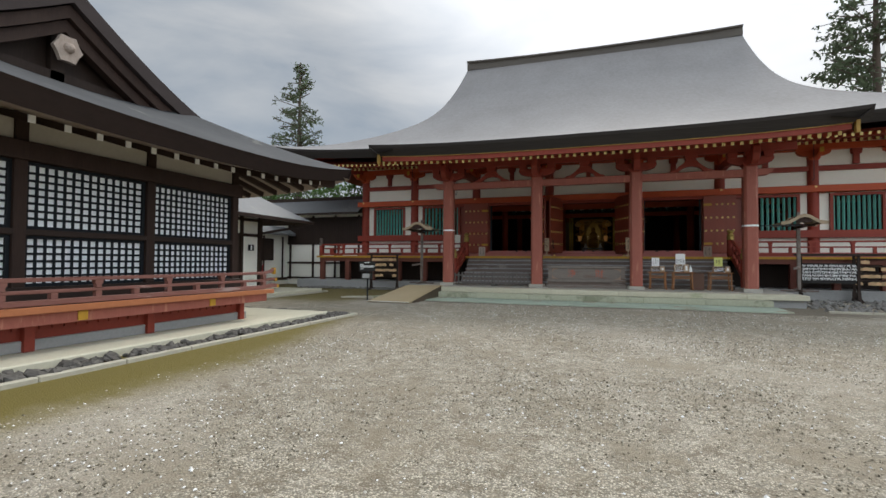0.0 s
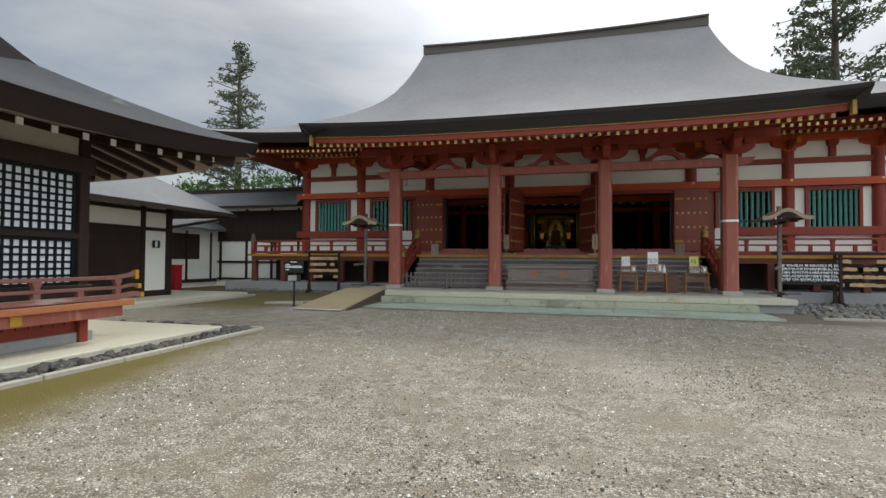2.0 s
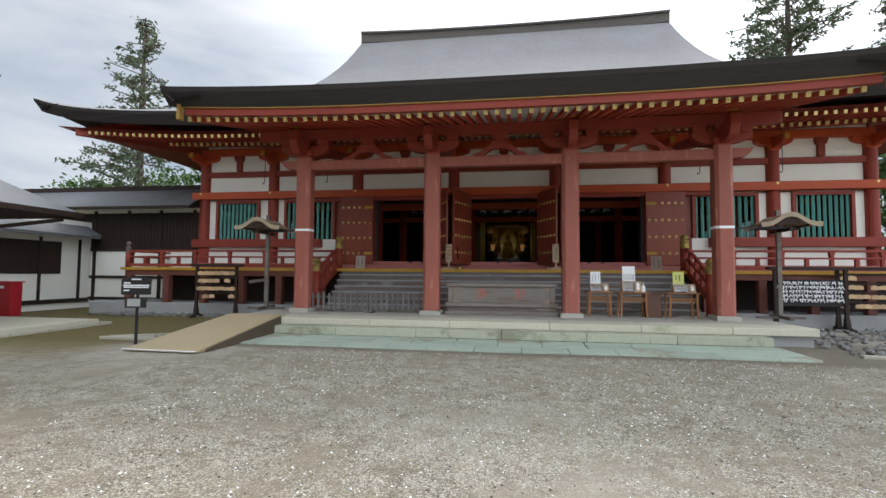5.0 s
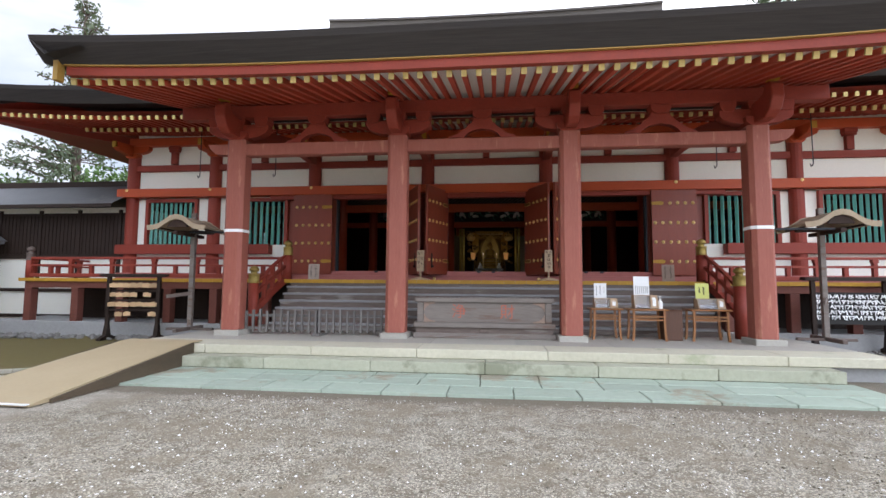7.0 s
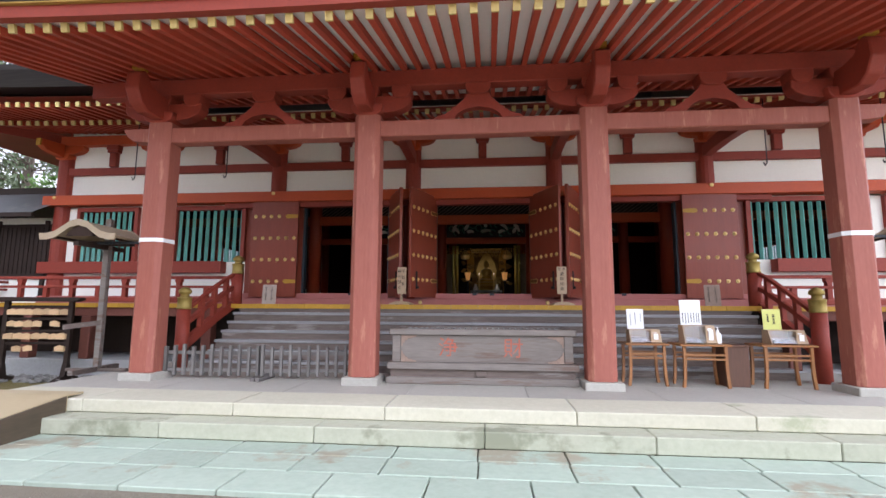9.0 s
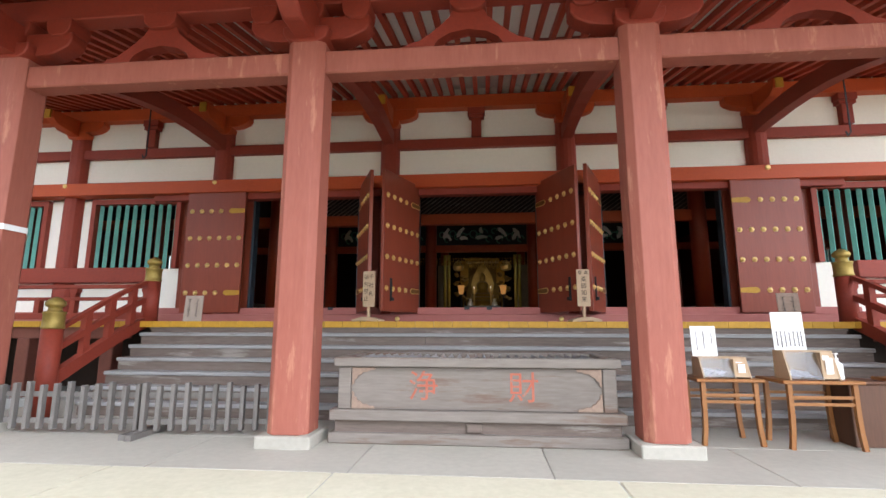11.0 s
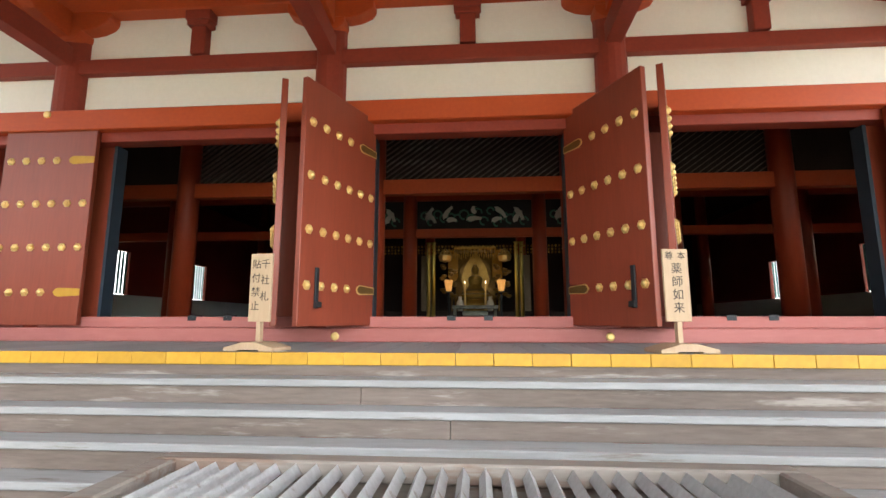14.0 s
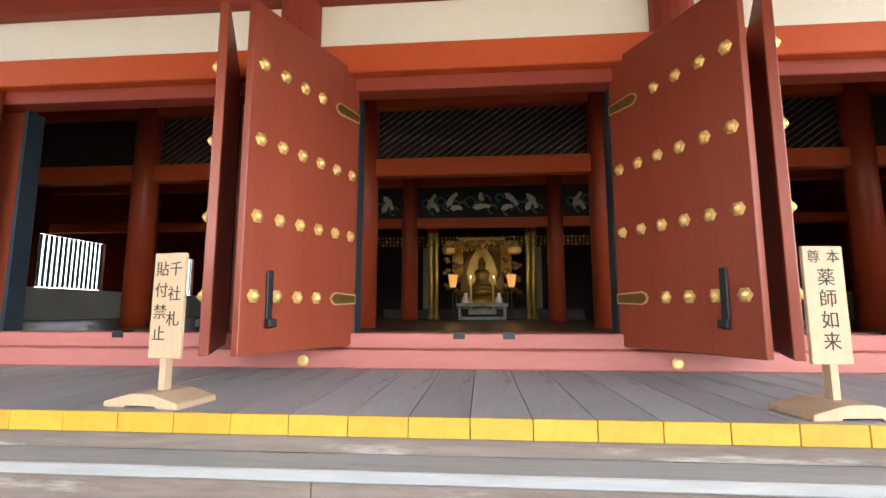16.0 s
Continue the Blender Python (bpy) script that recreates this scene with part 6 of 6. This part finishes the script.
def corner_up(t):
    return 0.42 * abs(t) ** 2.6


bm = B()
D = [5.55 * k / 14 for k in range(15)]
for sgn in (1, -1):
    rows = []
    for d in D:
        xe = LE - min(d, 3.0) if d < 3.0 else LE - 3.0 + 0.22 * min(1, (d - 3.0) * 3)
        yy = LMID + sgn * (LN - LMID - d)
        rows.append([(xe - (xe + 26) * (j / 16) ** 1.3, yy, lroof_z(d) + corner_up(1 - (j / 16) * 2.2 if j < 8 else 0) * math.exp(-d / 1.6)) for j in range(17)])
    grid(bm, rows)
rows = []
for k in range(9):
    d = 3.05 * k / 8
    hy = LN - LMID - d
    rows.append([(LE - d, LMID + hy * t, 3.56 + 0.40 * d + (0.012 * d * d + 0.04 * d) * abs(t) ** 3 + corner_up(t) * math.exp(-d / 1.6)) for t in [-1 + 2 * j / 24 for j in range(25)]])
grid(bm, rows)
part("roof", bm, LROOF, lat, "grey hip-and-gable roof", smooth=True)
bm = B()
line = [(LE, LMID + (LN - LMID) * t, 3.56 + corner_up(t)) for t in [-1 + 2 * j / 40 for j in range(41)]]
grid(bm, [[p, (p[0] - 0.03, p[1], p[2] - 0.06), (p[0] - 0.12, p[1], p[2] - 0.30), (p[0] - 1.0, p[1] - 0.35 * (p[1] - LMID) / 5.5, p[2] - 0.12), (LX, LMID + (p[1] - LMID) * 0.64, 3.93)] for p in line])
for sgn in (1, -1):
    line = [(LE - 19 * (j / 16) ** 1.3, LMID + sgn * (LN - LMID), 3.56 + corner_up(1 - j / 16 * 2.2 if j < 8 else 0)) for j in range(17)]
    grid(bm, [[p, (p[0], p[1] - sgn * 0.03, p[2] - 0.06), (p[0], p[1] - sgn * 0.12, p[2] - 0.30), (p[0] - 0.7, p[1] - sgn * 2.1, 3.95)] for p in line])
for f in bm.faces:
    f.normal_update()
    f.material_index = 1 if abs(f.normal.z) > 0.6 else 0
EAVE_BOARDS = mat("dark_brown_eave_boards", (0.016, 0.010, 0.008), (0.034, 0.022, 0.018), 0.75, 0.7, 14, (1, 0.3, 1), 0.1, spec=0.15)
part("eave_edge", bm, [EAVE_BOARDS, mat("tan_eave_lining", (0.24, 0.185, 0.15), (0.36, 0.29, 0.24), 0.75, 0.8, 14, (1, 0.3, 1), 0.1)], lat, "dark brown eaves lined with tan boards")
y = -3.9
while y < 10.75:
    t = (y - LMID) / (LN - LMID)
    up = corner_up(t) * 0.8
    bm = B()
    bar(bm, (LE - 0.55, y, 3.27 + up), (LX, LMID + (y - LMID) * 0.96, 3.64), 0.075, 0.1)
    r = part("rafter", bm, BROWN_WOOD, lat)
    bm = B()
    bx(bm, LE - 0.556, LE - 0.535, y - 0.042, y + 0.042, 3.22 + up, 3.32 + up)
    part("rafter_cap", bm, WHITE, r, "white-painted rafter end")
    y += 0.45
x = LE - 0.8
while x > -15:
    up = corner_up(max(0.0, 1 - (LE - x) / 5.0)) * 0.8
    bm = B()
    bar(bm, (x, LN - 0.5, 3.27 + up), (x, 9.0, 3.68 + 0.4 * up), 0.09, 0.13)
    part("rafter", bm, BROWN_WOOD, lat)
    x -= 0.45
bm = B()
bar(bm, (LE - 0.35, LN - 0.35, 3.52), (LX, 9.0, 3.72), 0.17, 0.2)
part("hip_rafter", bm, BROWN_WOOD, lat, bevel=0.01)
# gable
VERGE = mat("dark_layered_verge", (0.030, 0.022, 0.021), (0.062, 0.048, 0.046), 0.75, 0.8, 16, (1, 1, 6), 0.3, spec=0.2)
bm = B()
GX = LE - 3.05
apex = lroof_z(5.55)
# brown wall whose dark timber colour also carries the shadow behind the verges
bm.faces.new([bm.verts.new(p) for p in ((GX - 0.25, LMID - 3.2, 4.6), (GX - 0.25, LMID + 3.2, 4.6), (GX - 0.25, LMID + 1.2, 5.75), (GX - 0.25, LMID, apex - 0.1), (GX - 0.25, LMID - 1.2, 5.75))])
part("gable_wall", bm, DARK_WOOD, lat, "dark boarded gable wall, its tone deepened for shadow")
for sgn in (1, -1):
    for name, o, x0, x1, m_ in (("verge", 0.0, GX - 0.12, GX + 0.3, VERGE), ("bargeboard", -0.36, GX - 0.05, GX + 0.2, BROWN_WOOD), ("inner_bargeboard", -0.62, GX - 0.1, GX + 0.1, BROWN_WOOD)):
        bm = B()
        pts = [(LMID + sgn * 4.15 * k / 12, apex + 0.2 + o - (apex + 0.2 - 4.62) * (1 - (1 - k / 12) ** 1.45)) for k in range(13)]
        th = 0.33 if o > -0.1 else 0.24
        slab(bm, pts + [(a, b - th) for a, b in pts[::-1]], x0, x1, "yz")
        part(name, bm, m_, lat)
bm = B()
PZ = apex - 1.0
slab(bm, [(LMID + 0.26 * k * math.cos(a), PZ + 0.28 * k * math.sin(a)) for a, k in [(math.pi * (j / 6 + 0.5), 1.0 if j % 2 else 0.82) for j in range(12)]], GX + 0.1, GX + 0.19, "yz")
bmesh.ops.create_icosphere(bm, subdivisions=2, radius=0.1, matrix=Matrix.Translation((GX + 0.2, LMID, PZ + 0.02)))
part("gable_pendant", bm, SIGN_WOOD, lat, "pale carved gable pendant")
bm = B()
bx(bm, GX - 0.24, GX - 0.1, LMID - 0.12, LMID + 0.12, 4.6, apex - 0.1)
bx(bm, GX - 0.24, GX - 0.1, LMID - 3.0, LMID + 3.0, 4.75, 4.98)
part("gable_frame", bm, DARK_WOOD, lat)
bm = B()
bx(bm, -26, GX + 0.32, LMID - 0.22, LMID + 0.22, apex + 0.1, apex + 0.5)
bx(bm, -26, GX + 0.4, LMID - 0.3, LMID + 0.3, apex + 0.5, apex + 0.58)
part("ridge", bm, BROWN_WOOD, lat, bevel=0.02)

# ---- side house and roofed corridor behind ----
sh = thing("side_house", (-16, 12, 0), "low white-walled house with dark timbers and a grey hip roof", "house")
bm = B()
bx(bm, -24, -12.25, 4, 18.7, -0.1, 0.16)
tagged(new("house_terrace", mesh_from("house_terrace", bm, STONE, 0.02)), "pale stone terrace under the side house", "terrace", kind="structure")
SX = -14.0
bm = B()
bx(bm, -20, SX, 4, 16.45, 0.16, 3.3)
part("wall", bm, PLASTER, sh, "white plaster wall")
for y in (16.47, 15.4, 13.0, 11.2, 9.4):
    bm = B()
    bx(bm, SX, SX + 0.07, y - 0.08, y + 0.08, 0.16, 3.3)
    part("timber_post", bm, DARK_WOOD, sh, bevel=0.006)
bm = B()
bx(bm, SX - 0.02, SX + 0.12, 16.38, 16.56, 0.16, 3.35)
part("corner_post", bm, DARK_WOOD, sh)
for z in (2.5, 3.15):
    bm = B()
    bx(bm, SX + 0.001, SX + 0.06, 4, 16.4, z - 0.06, z + 0.06)
    part("timber_rail", bm, DARK_WOOD, sh)
bm = B()
bx(bm, SX + 0.001, SX + 0.05, 4, 16.4, 0.16, 0.36)
part("timber_sill", bm, BROWN_WOOD, sh)
bm = B()
bx(bm, SX + 0.001, SX + 0.03, 9.48, 15.32, 0.36, 2.44)
board = part("boarded_wall", bm, DARK_WOOD, sh, "dark brown boarded wall")
for a in (11.3, 13.1):
    for k in range(13):
        bm = B()
        bar(bm, (SX + 0.045, a + 0.05, 0.8 + 0.09 * k), (SX + 0.045, a + 2.1, 0.8 + 0.09 * k), 0.03, 0.05)
        part("louvre", bm, BROWN_WOOD, board)
lamp = thing("wall_lamp", (SX, 15.9, 2.0), "small grey box lamp on a white wall panel", "lamp")
bm = B()
bx(bm, SX + 0.061, SX + 0.16, 15.75, 16.0, 1.85, 2.1)
part("casing", bm, IRON, lamp, bevel=0.01)
bm = B()
bx(bm, SX + 0.001, SX + 0.06, 15.83, 15.92, 1.9, 2.05)
part("bracket", bm, IRON, lamp)
bm = B()
bx(bm, SX + 0.161, SX + 0.17, 15.78, 15.87, 1.88, 2.07)
part("diffuser", bm, WHITE, lamp, "pale lamp glass")
# hip roof
HC = Vector((-12.45, 18.1, 3.22))
bm = B()
rows_e, rows_n = [], []
for k in range(11):
    d = 5.5 * k / 10
    z = HC.z + 0.60 * d + 0.012 * d * d
    rows_e.append([(HC.x - d, HC.y - d - (HC.y - d - 0) * j / 6, z) for j in range(7)])
    rows_n.append([(HC.x - d - 11 * j / 6, HC.y - d, z) for j in range(7)])
grid(bm, rows_e), grid(bm, rows_n)
part("roof", bm, TILE, sh, "grey hip roof")
for a, b in (((HC.x, 0), (HC.x, HC.y)), ((HC.x - 11, HC.y + 0.045), (HC.x + 0.04, HC.y + 0.045))):
    bm = B()
    bar(bm, (*a, HC.z - 0.07), (*b, HC.z - 0.07), 0.08, 0.14)
    part("fascia", bm, DARK_WOOD, sh)
for q in ([[(HC.x, 0, HC.z - 0.12), (HC.x, HC.y, HC.z - 0.12)], [(SX, 0, 3.42), (SX, 16.6, 3.42)]], [[(HC.x, HC.y, HC.z - 0.12), (HC.x - 11, HC.y, HC.z - 0.12)], [(SX, 16.5, 3.42), (SX - 9, 16.5, 3.42)]]):
    bm = B()
    grid(bm, q)
    part("eave_soffit", bm, DARK_WOOD, sh, "dark eaves")
bm = B()
bar(bm, (SX + 0.05, 16.5, 2.6), (HC.x - 0.2, 17.8, 3.0), 0.09, 0.1)
part("brace", bm, DARK_WOOD, sh)
# ridge tree-side joint wall and corridor
co = thing("corridor", (-16, 24.6, 0), "roofed corridor with white panels and dark boards", "corridor")
CY = 24.6
bm = B()
bx(bm, -26, -13.0, CY, CY + 1.6, 0.0, 4.3)
part("wall", bm, PLASTER, co, "white plaster wall")
bm = B()
bx(bm, -26, -13.0, CY - 0.02, CY - 0.001, 2.55, 4.1)
bw = part("boarded_wall", bm, DARK_WOOD, co, "dark boarded upper wall")
for k in range(48):
    bm = B()
    x = -20.2 + 0.15 * k
    bx(bm, x, x + 0.05, CY - 0.045, CY - 0.021, 2.6, 4.0)
    part("batten", bm, DARK_WOOD, bw)
for x in (-18.4, -16.75, -15.2, -13.6):
    bm = B()
    bx(bm, x - 0.06, x + 0.06, CY - 0.06, CY - 0.0, 0.3, 4.2)
    part("timber_post", bm, DARK_WOOD, co)
for z in (0.4, 1.32, 2.5):
    bm = B()
    bx(bm, -26, -13.0, CY - 0.055, CY - 0.001, z - 0.06, z + 0.06)
    part("timber_rail", bm, DARK_WOOD, co)
bm = B()
grid(bm, [[(-26, y, z), (-13.2, y, z)] for y, z in ((CY - 0.95, 4.28), (CY + 0.8, 5.28), (CY + 2.5, 4.28))])
part("roof", bm, TILE, co, "grey pitched roof")
bm = B()
bx(bm, -26, -13.2, CY + 0.68, CY + 0.92, 5.2, 5.42)
bx(bm, -26, -13.2, CY - 0.95, CY - 0.88, 4.16, 4.276)
grid(bm, [[(-26, y, z), (-13.2, y, z)] for y, z in ((CY - 0.9, 4.17), (CY, 4.3))])
part("roof_trim", bm, DARK_WOOD, co)
lw = thing("link_wall", (-18.6, 20.5, 0), "white wall with a dark boarded panel and a small lean-to roof", "wall")
bm = B()
bx(bm, -18.9, -18.6, 16.4, CY, 0.0, 3.7)
part("wall", bm, PLASTER, lw, "white plaster wall")
bm = B()
bx(bm, -18.599, -18.57, 17.0, 23.2, 1.45, 2.75)
part("boarded_panel", bm, DARK_WOOD, lw, "dark boarded panel")
for y in (19.8, 22.3, 24.0):
    bm = B()
    bx(bm, -18.569, -18.52, y - 0.05, y + 0.05, 0.3, 2.9)
    part("timber_post", bm, DARK_WOOD, lw)
bm = B()
bx(bm, -18.599, -18.53, 16.4, CY - 0.1, 0.25, 0.42)
part("timber_sill", bm, DARK_WOOD, lw)
bm = B()
bar(bm, (-17.9, 16.4, 3.0), (-17.9, CY - 0.3, 3.0), 0.08, 0.1)
grid(bm, [[(-17.85, 16.4, 3.06), (-17.85, CY - 0.2, 3.06)], [(-18.75, 16.4, 3.6), (-18.75, CY - 0.2, 3.6)], [(-18.85, 16.4, 3.6), (-18.85, CY - 0.2, 3.6)]])
part("lean_to_roof", bm, TILE, lw, "small grey lean-to roof")
rb = thing("hydrant_cabinet", (-17.4, 20.2, 0), "red metal fire hydrant cabinet beside a white wall", "cabinet")
RED_METAL = mat("red_enamel", (0.36, 0.012, 0.02), (0.46, 0.02, 0.03), 0.4, 2, 20, bump=0.02)
bm = B()
bx(bm, -17.9, -17.1, 20.1, 20.5, 0.0, 1.15)
part("body", bm, RED_METAL, rb, bevel=0.015)
bm = B()
bx(bm, -17.95, -17.05, 20.06, 20.54, 1.151, 1.19)
part("lid", bm, RED_METAL, rb, bevel=0.01)
bm = B()
bx(bm, -17.62, -17.38, 20.08, 20.099, 0.95, 1.04)
part("label_plate", bm, WHITE, rb)

# ---- rubble in the drains ----
def rubble(name, x0, x1, y0, y1, count, seed, label, material=None):
    rnd = random.Random(seed)
    bm = B()
    for k in range(count):
        x, y, r = rnd.uniform(x0, x1), rnd.uniform(y0, y1), rnd.uniform(0.035, 0.1)
        m = pose(x, y, r * 0.25, rnd.uniform(0, 40), rnd.uniform(0, 40), rnd.uniform(0, 360)) @ Matrix.Diagonal((r * 1.3, r, r * 0.7, 1))
        bmesh.ops.create_icosphere(bm, subdivisions=1, radius=1.0, matrix=m)
    tagged(new(name, mesh_from(name, bm, material or RUBBLE)), label, "stones", kind="stuff")


RUBBLE = mat("dark_drain_stones", (0.035, 0.032, 0.028), (0.15, 0.14, 0.125), 0.85, 4, 18, bump=0.3)
rubble("drain_stones", -6.62, -6.22, -2, 10.9, 520, 1, "dark rubble stones in the drain by the terrace")
rubble("drain_stones", -9.5, -6.3, 10.5, 10.85, 150, 2, "dark rubble stones in the drain by the terrace")
PODIUM_STONES = mat("grey_podium_stones", (0.10, 0.097, 0.09), (0.29, 0.28, 0.26), 0.85, 4, 18, bump=0.3)
rubble("podium_stones", -15.5, -8.2, 21.4, 22.15, 220, 3, "grey rubble stones along the podium", PODIUM_STONES)
rubble("podium_stones", 6.55, 15.0, 17.0, 22.0, 700, 4, "grey rubble stones beside the platform", PODIUM_STONES)

# ---- trees ----
NEEDLE = mat("dark_green_foliage", (0.065, 0.088, 0.05), (0.14, 0.18, 0.095), 0.75, 0.8, 3, bump=0)
LEAF = mat("mid_green_foliage", (0.05, 0.11, 0.022), (0.10, 0.19, 0.04), 0.7, 0.8, 3, bump=0)
TRUNK = mat("brown_bark", (0.07, 0.052, 0.04), (0.15, 0.115, 0.09), 0.9, 2, 12, (3, 3, 0.5), 0.4)


def leaves(bm, c, r, count, size, rnd):
    for k in range(count):
        d = Vector((rnd.gauss(0, 1), rnd.gauss(0, 1), rnd.gauss(0, 0.6)))
        p = c + d * (r * 0.5)
        a = Vector((rnd.gauss(0, 1), rnd.gauss(0, 1), rnd.gauss(0, 1))).normalized() * size * rnd.uniform(0.6, 1.3)
        b = a.cross(Vector((rnd.gauss(0, 1), rnd.gauss(0, 1), rnd.gauss(0, 1)))).normalized() * size * 0.45
        bm.faces.new([bm.verts.new(p - a), bm.verts.new(p + b), bm.verts.new(p + a), bm.verts.new(p - b)])


def tall_tree(x, y, h, first, spread, seed, label, material=NEEDLE, tiers=26, trunk=0.32, size=0.17, top=0.25):
    rnd = random.Random(seed)
    e = thing("tree", (x, y, -0.02), label, "tree", "tall trees behind the hall")
    bm = B()
    lathe(bm, x, y, ((-0.1, trunk * 1.3), (0.6, trunk), (h * 0.6, trunk * 0.62), (h, 0.04)), 10)
    part("trunk", bm, TRUNK, e, smooth=True)
    lv = B()
    for k in range(tiers):
        f = k / (tiers - 1)
        z = first + (h - 0.4 - first) * f
        for j in range(rnd.randint(4, 6)):
            a = rnd.uniform(0, 2 * math.pi)
            ln = spread * ((1 - f) ** 0.75 * (1 - top) + top * 0.5) * rnd.uniform(0.45, 1.1)
            tip = Vector((x + ln * math.cos(a), y + ln * math.sin(a), z + ln * rnd.uniform(-0.12, 0.3)))
            bm = B()
            bar(bm, (x, y, z - 0.15), tip, 0.05, 0.05)
            part("limb", bm, TRUNK, e)
            for q in range(max(2, int(ln * 2.4))):
                g = rnd.uniform(0.3, 1.05)
                c = Vector((x, y, z)).lerp(tip, g) + Vector((rnd.gauss(0, 0.18), rnd.gauss(0, 0.18), rnd.gauss(0, 0.14)))
                leaves(lv, c, rnd.uniform(0.22, 0.48), 10, size * 0.9, rnd)
    part("crown", lv, material, e, "sparse clumps of dark foliage")
    return e


tall_tree(-24.4, 33.6, 18.4, 5.0, 4.7, 11, "tall slim conifer with sparse dark clumps of foliage", tiers=32, size=0.15)
tall_tree(19.6, 43.4, 27.0, 9.0, 8.0, 12, "tall dark conifer with spreading irregular limbs", tiers=34, trunk=0.42, size=0.2, top=0.5)
tall_tree(28.5, 44.5, 26.0, 9.0, 5.0, 13, "tall dark conifer with spreading irregular limbs", tiers=30, trunk=0.4, size=0.2, top=0.5)


def bushy_tree(x, y, h, r, seed, label):
    rnd = random.Random(seed)
    e = thing("tree", (x, y, -0.02), label, "tree", "low green trees at the edges")
    bm = B()
    lathe(bm, x, y, ((-0.1, 0.2), (h * 0.5, 0.12), (h * 0.8, 0.04)), 8)
    part("trunk", bm, TRUNK, e, smooth=True)
    lv = B()
    for k in range(90):
        a, f, z = rnd.uniform(0, 2 * math.pi), rnd.random() ** 0.5, rnd.uniform(0.25, 1.0)
        w = r * math.sin(math.pi * min(0.95, z * 0.85 + 0.1)) ** 0.6
        c = Vector((x + w * f * math.cos(a), y + w * f * math.sin(a), h * z + rnd.gauss(0, 0.2)))
        leaves(lv, c, rnd.uniform(0.5, 0.9), 34, 0.16, rnd)
    part("crown", lv, LEAF, e, "uneven mid-green leaf clumps")


for k, (x, y, h, r) in enumerate(((-17.5, 31, 7.0, 2.4), (-20.5, 32, 7.2, 2.5), (-24, 31, 6.4, 2.3), (-28, 33, 7.0, 2.6), (17.5, 30, 7.5, 2.8), (20.5, 34, 9.5, 3.2), (24.5, 36, 10, 3.4), (18.5, 25.5, 5.0, 2.2))):
    bushy_tree(x, y, h, r, 40 + k, "low broad green tree behind the buildings")

# ---- loose stones of the gravel yard ----
CHIP = bpy.data.materials.new("gravel_chips")
CHIP.use_nodes = True
cn, cl = CHIP.node_tree.nodes, CHIP.node_tree.links
cgeo, cramp = cn.new("ShaderNodeNewGeometry"), cn.new("ShaderNodeValToRGB")
for pos_, col_ in ((0.0, (0.08, 0.068, 0.048, 1)), (0.45, (0.25, 0.218, 0.16, 1)), (0.85, (0.38, 0.335, 0.255, 1)), (1.0, (0.44, 0.395, 0.31, 1))):
    el = cramp.color_ramp.elements.new(pos_) if pos_ not in (0.0, 1.0) else cramp.color_ramp.elements[int(pos_)]
    el.color = col_
cl.new(cgeo.outputs["Random Per Island"], cramp.inputs["Fac"])
cl.new(cramp.outputs["Color"], cn["Principled BSDF"].inputs["Base Color"])
cn["Principled BSDF"].inputs["Roughness"].default_value = 0.95
cn["Principled BSDF"].inputs["Specular IOR Level"].default_value = 0.1
rng = np.random.default_rng(77)
COUNT = 110000
cx, cy = rng.uniform(-5.6, 6.0, COUNT), 0.6 + 15.2 * rng.uniform(0, 1, COUNT) ** 1.35
keep = (cx > -4.7 + 0.5 * rng.uniform(-1, 1, COUNT)) & (rng.uniform(0, 1, COUNT) < 0.55 + 0.45 * np.sin(cx * 1.7 + 1.3 * np.sin(cy * 0.9)) * np.sin(cy * 1.1 + cx * 0.6))
cx, cy = cx[keep], cy[keep]
COUNT = len(cx)
rad = rng.uniform(0.005, 0.0125, COUNT) * (1 + 0.5 * (rng.uniform(0, 1, COUNT) > 0.93))
turn_ = rng.uniform(0, 6.283, COUNT)
shape = np.array(((1.2, 0, 0), (0, 0.9, 0), (-1.1, 0.1, 0), (0.1, -1.0, 0), (0.15, 0.1, 0.75), (0, 0, -0.6)))
px = shape[None, :, :] * rad[:, None, None] * rng.uniform(0.75, 1.25, (COUNT, 6, 3))
ca, sa = np.cos(turn_)[:, None], np.sin(turn_)[:, None]
ground_z = np.array([0.02 * noise.noise(Vector((x * 0.3, y * 0.3, 0))) - 0.015 for x, y in zip(cx, cy)])
verts = np.stack((px[:, :, 0] * ca - px[:, :, 1] * sa + cx[:, None], px[:, :, 0] * sa + px[:, :, 1] * ca + cy[:, None], px[:, :, 2] + ground_z[:, None] + 0.003), axis=2).reshape(-1, 3)
tri = np.array(((0, 1, 4), (1, 2, 4), (2, 3, 4), (3, 0, 4), (1, 0, 5), (2, 1, 5), (3, 2, 5), (0, 3, 5)))
faces = (tri[None, :, :] + 6 * np.arange(COUNT)[:, None, None]).reshape(-1, 3)
chips = bpy.data.meshes.new("gravel")
chips.from_pydata(verts.tolist(), [], faces.tolist())
chips.materials.append(CHIP)
tagged(new("gravel", chips), "loose grey and buff stone chips over the yard", "gravel", kind="stuff")
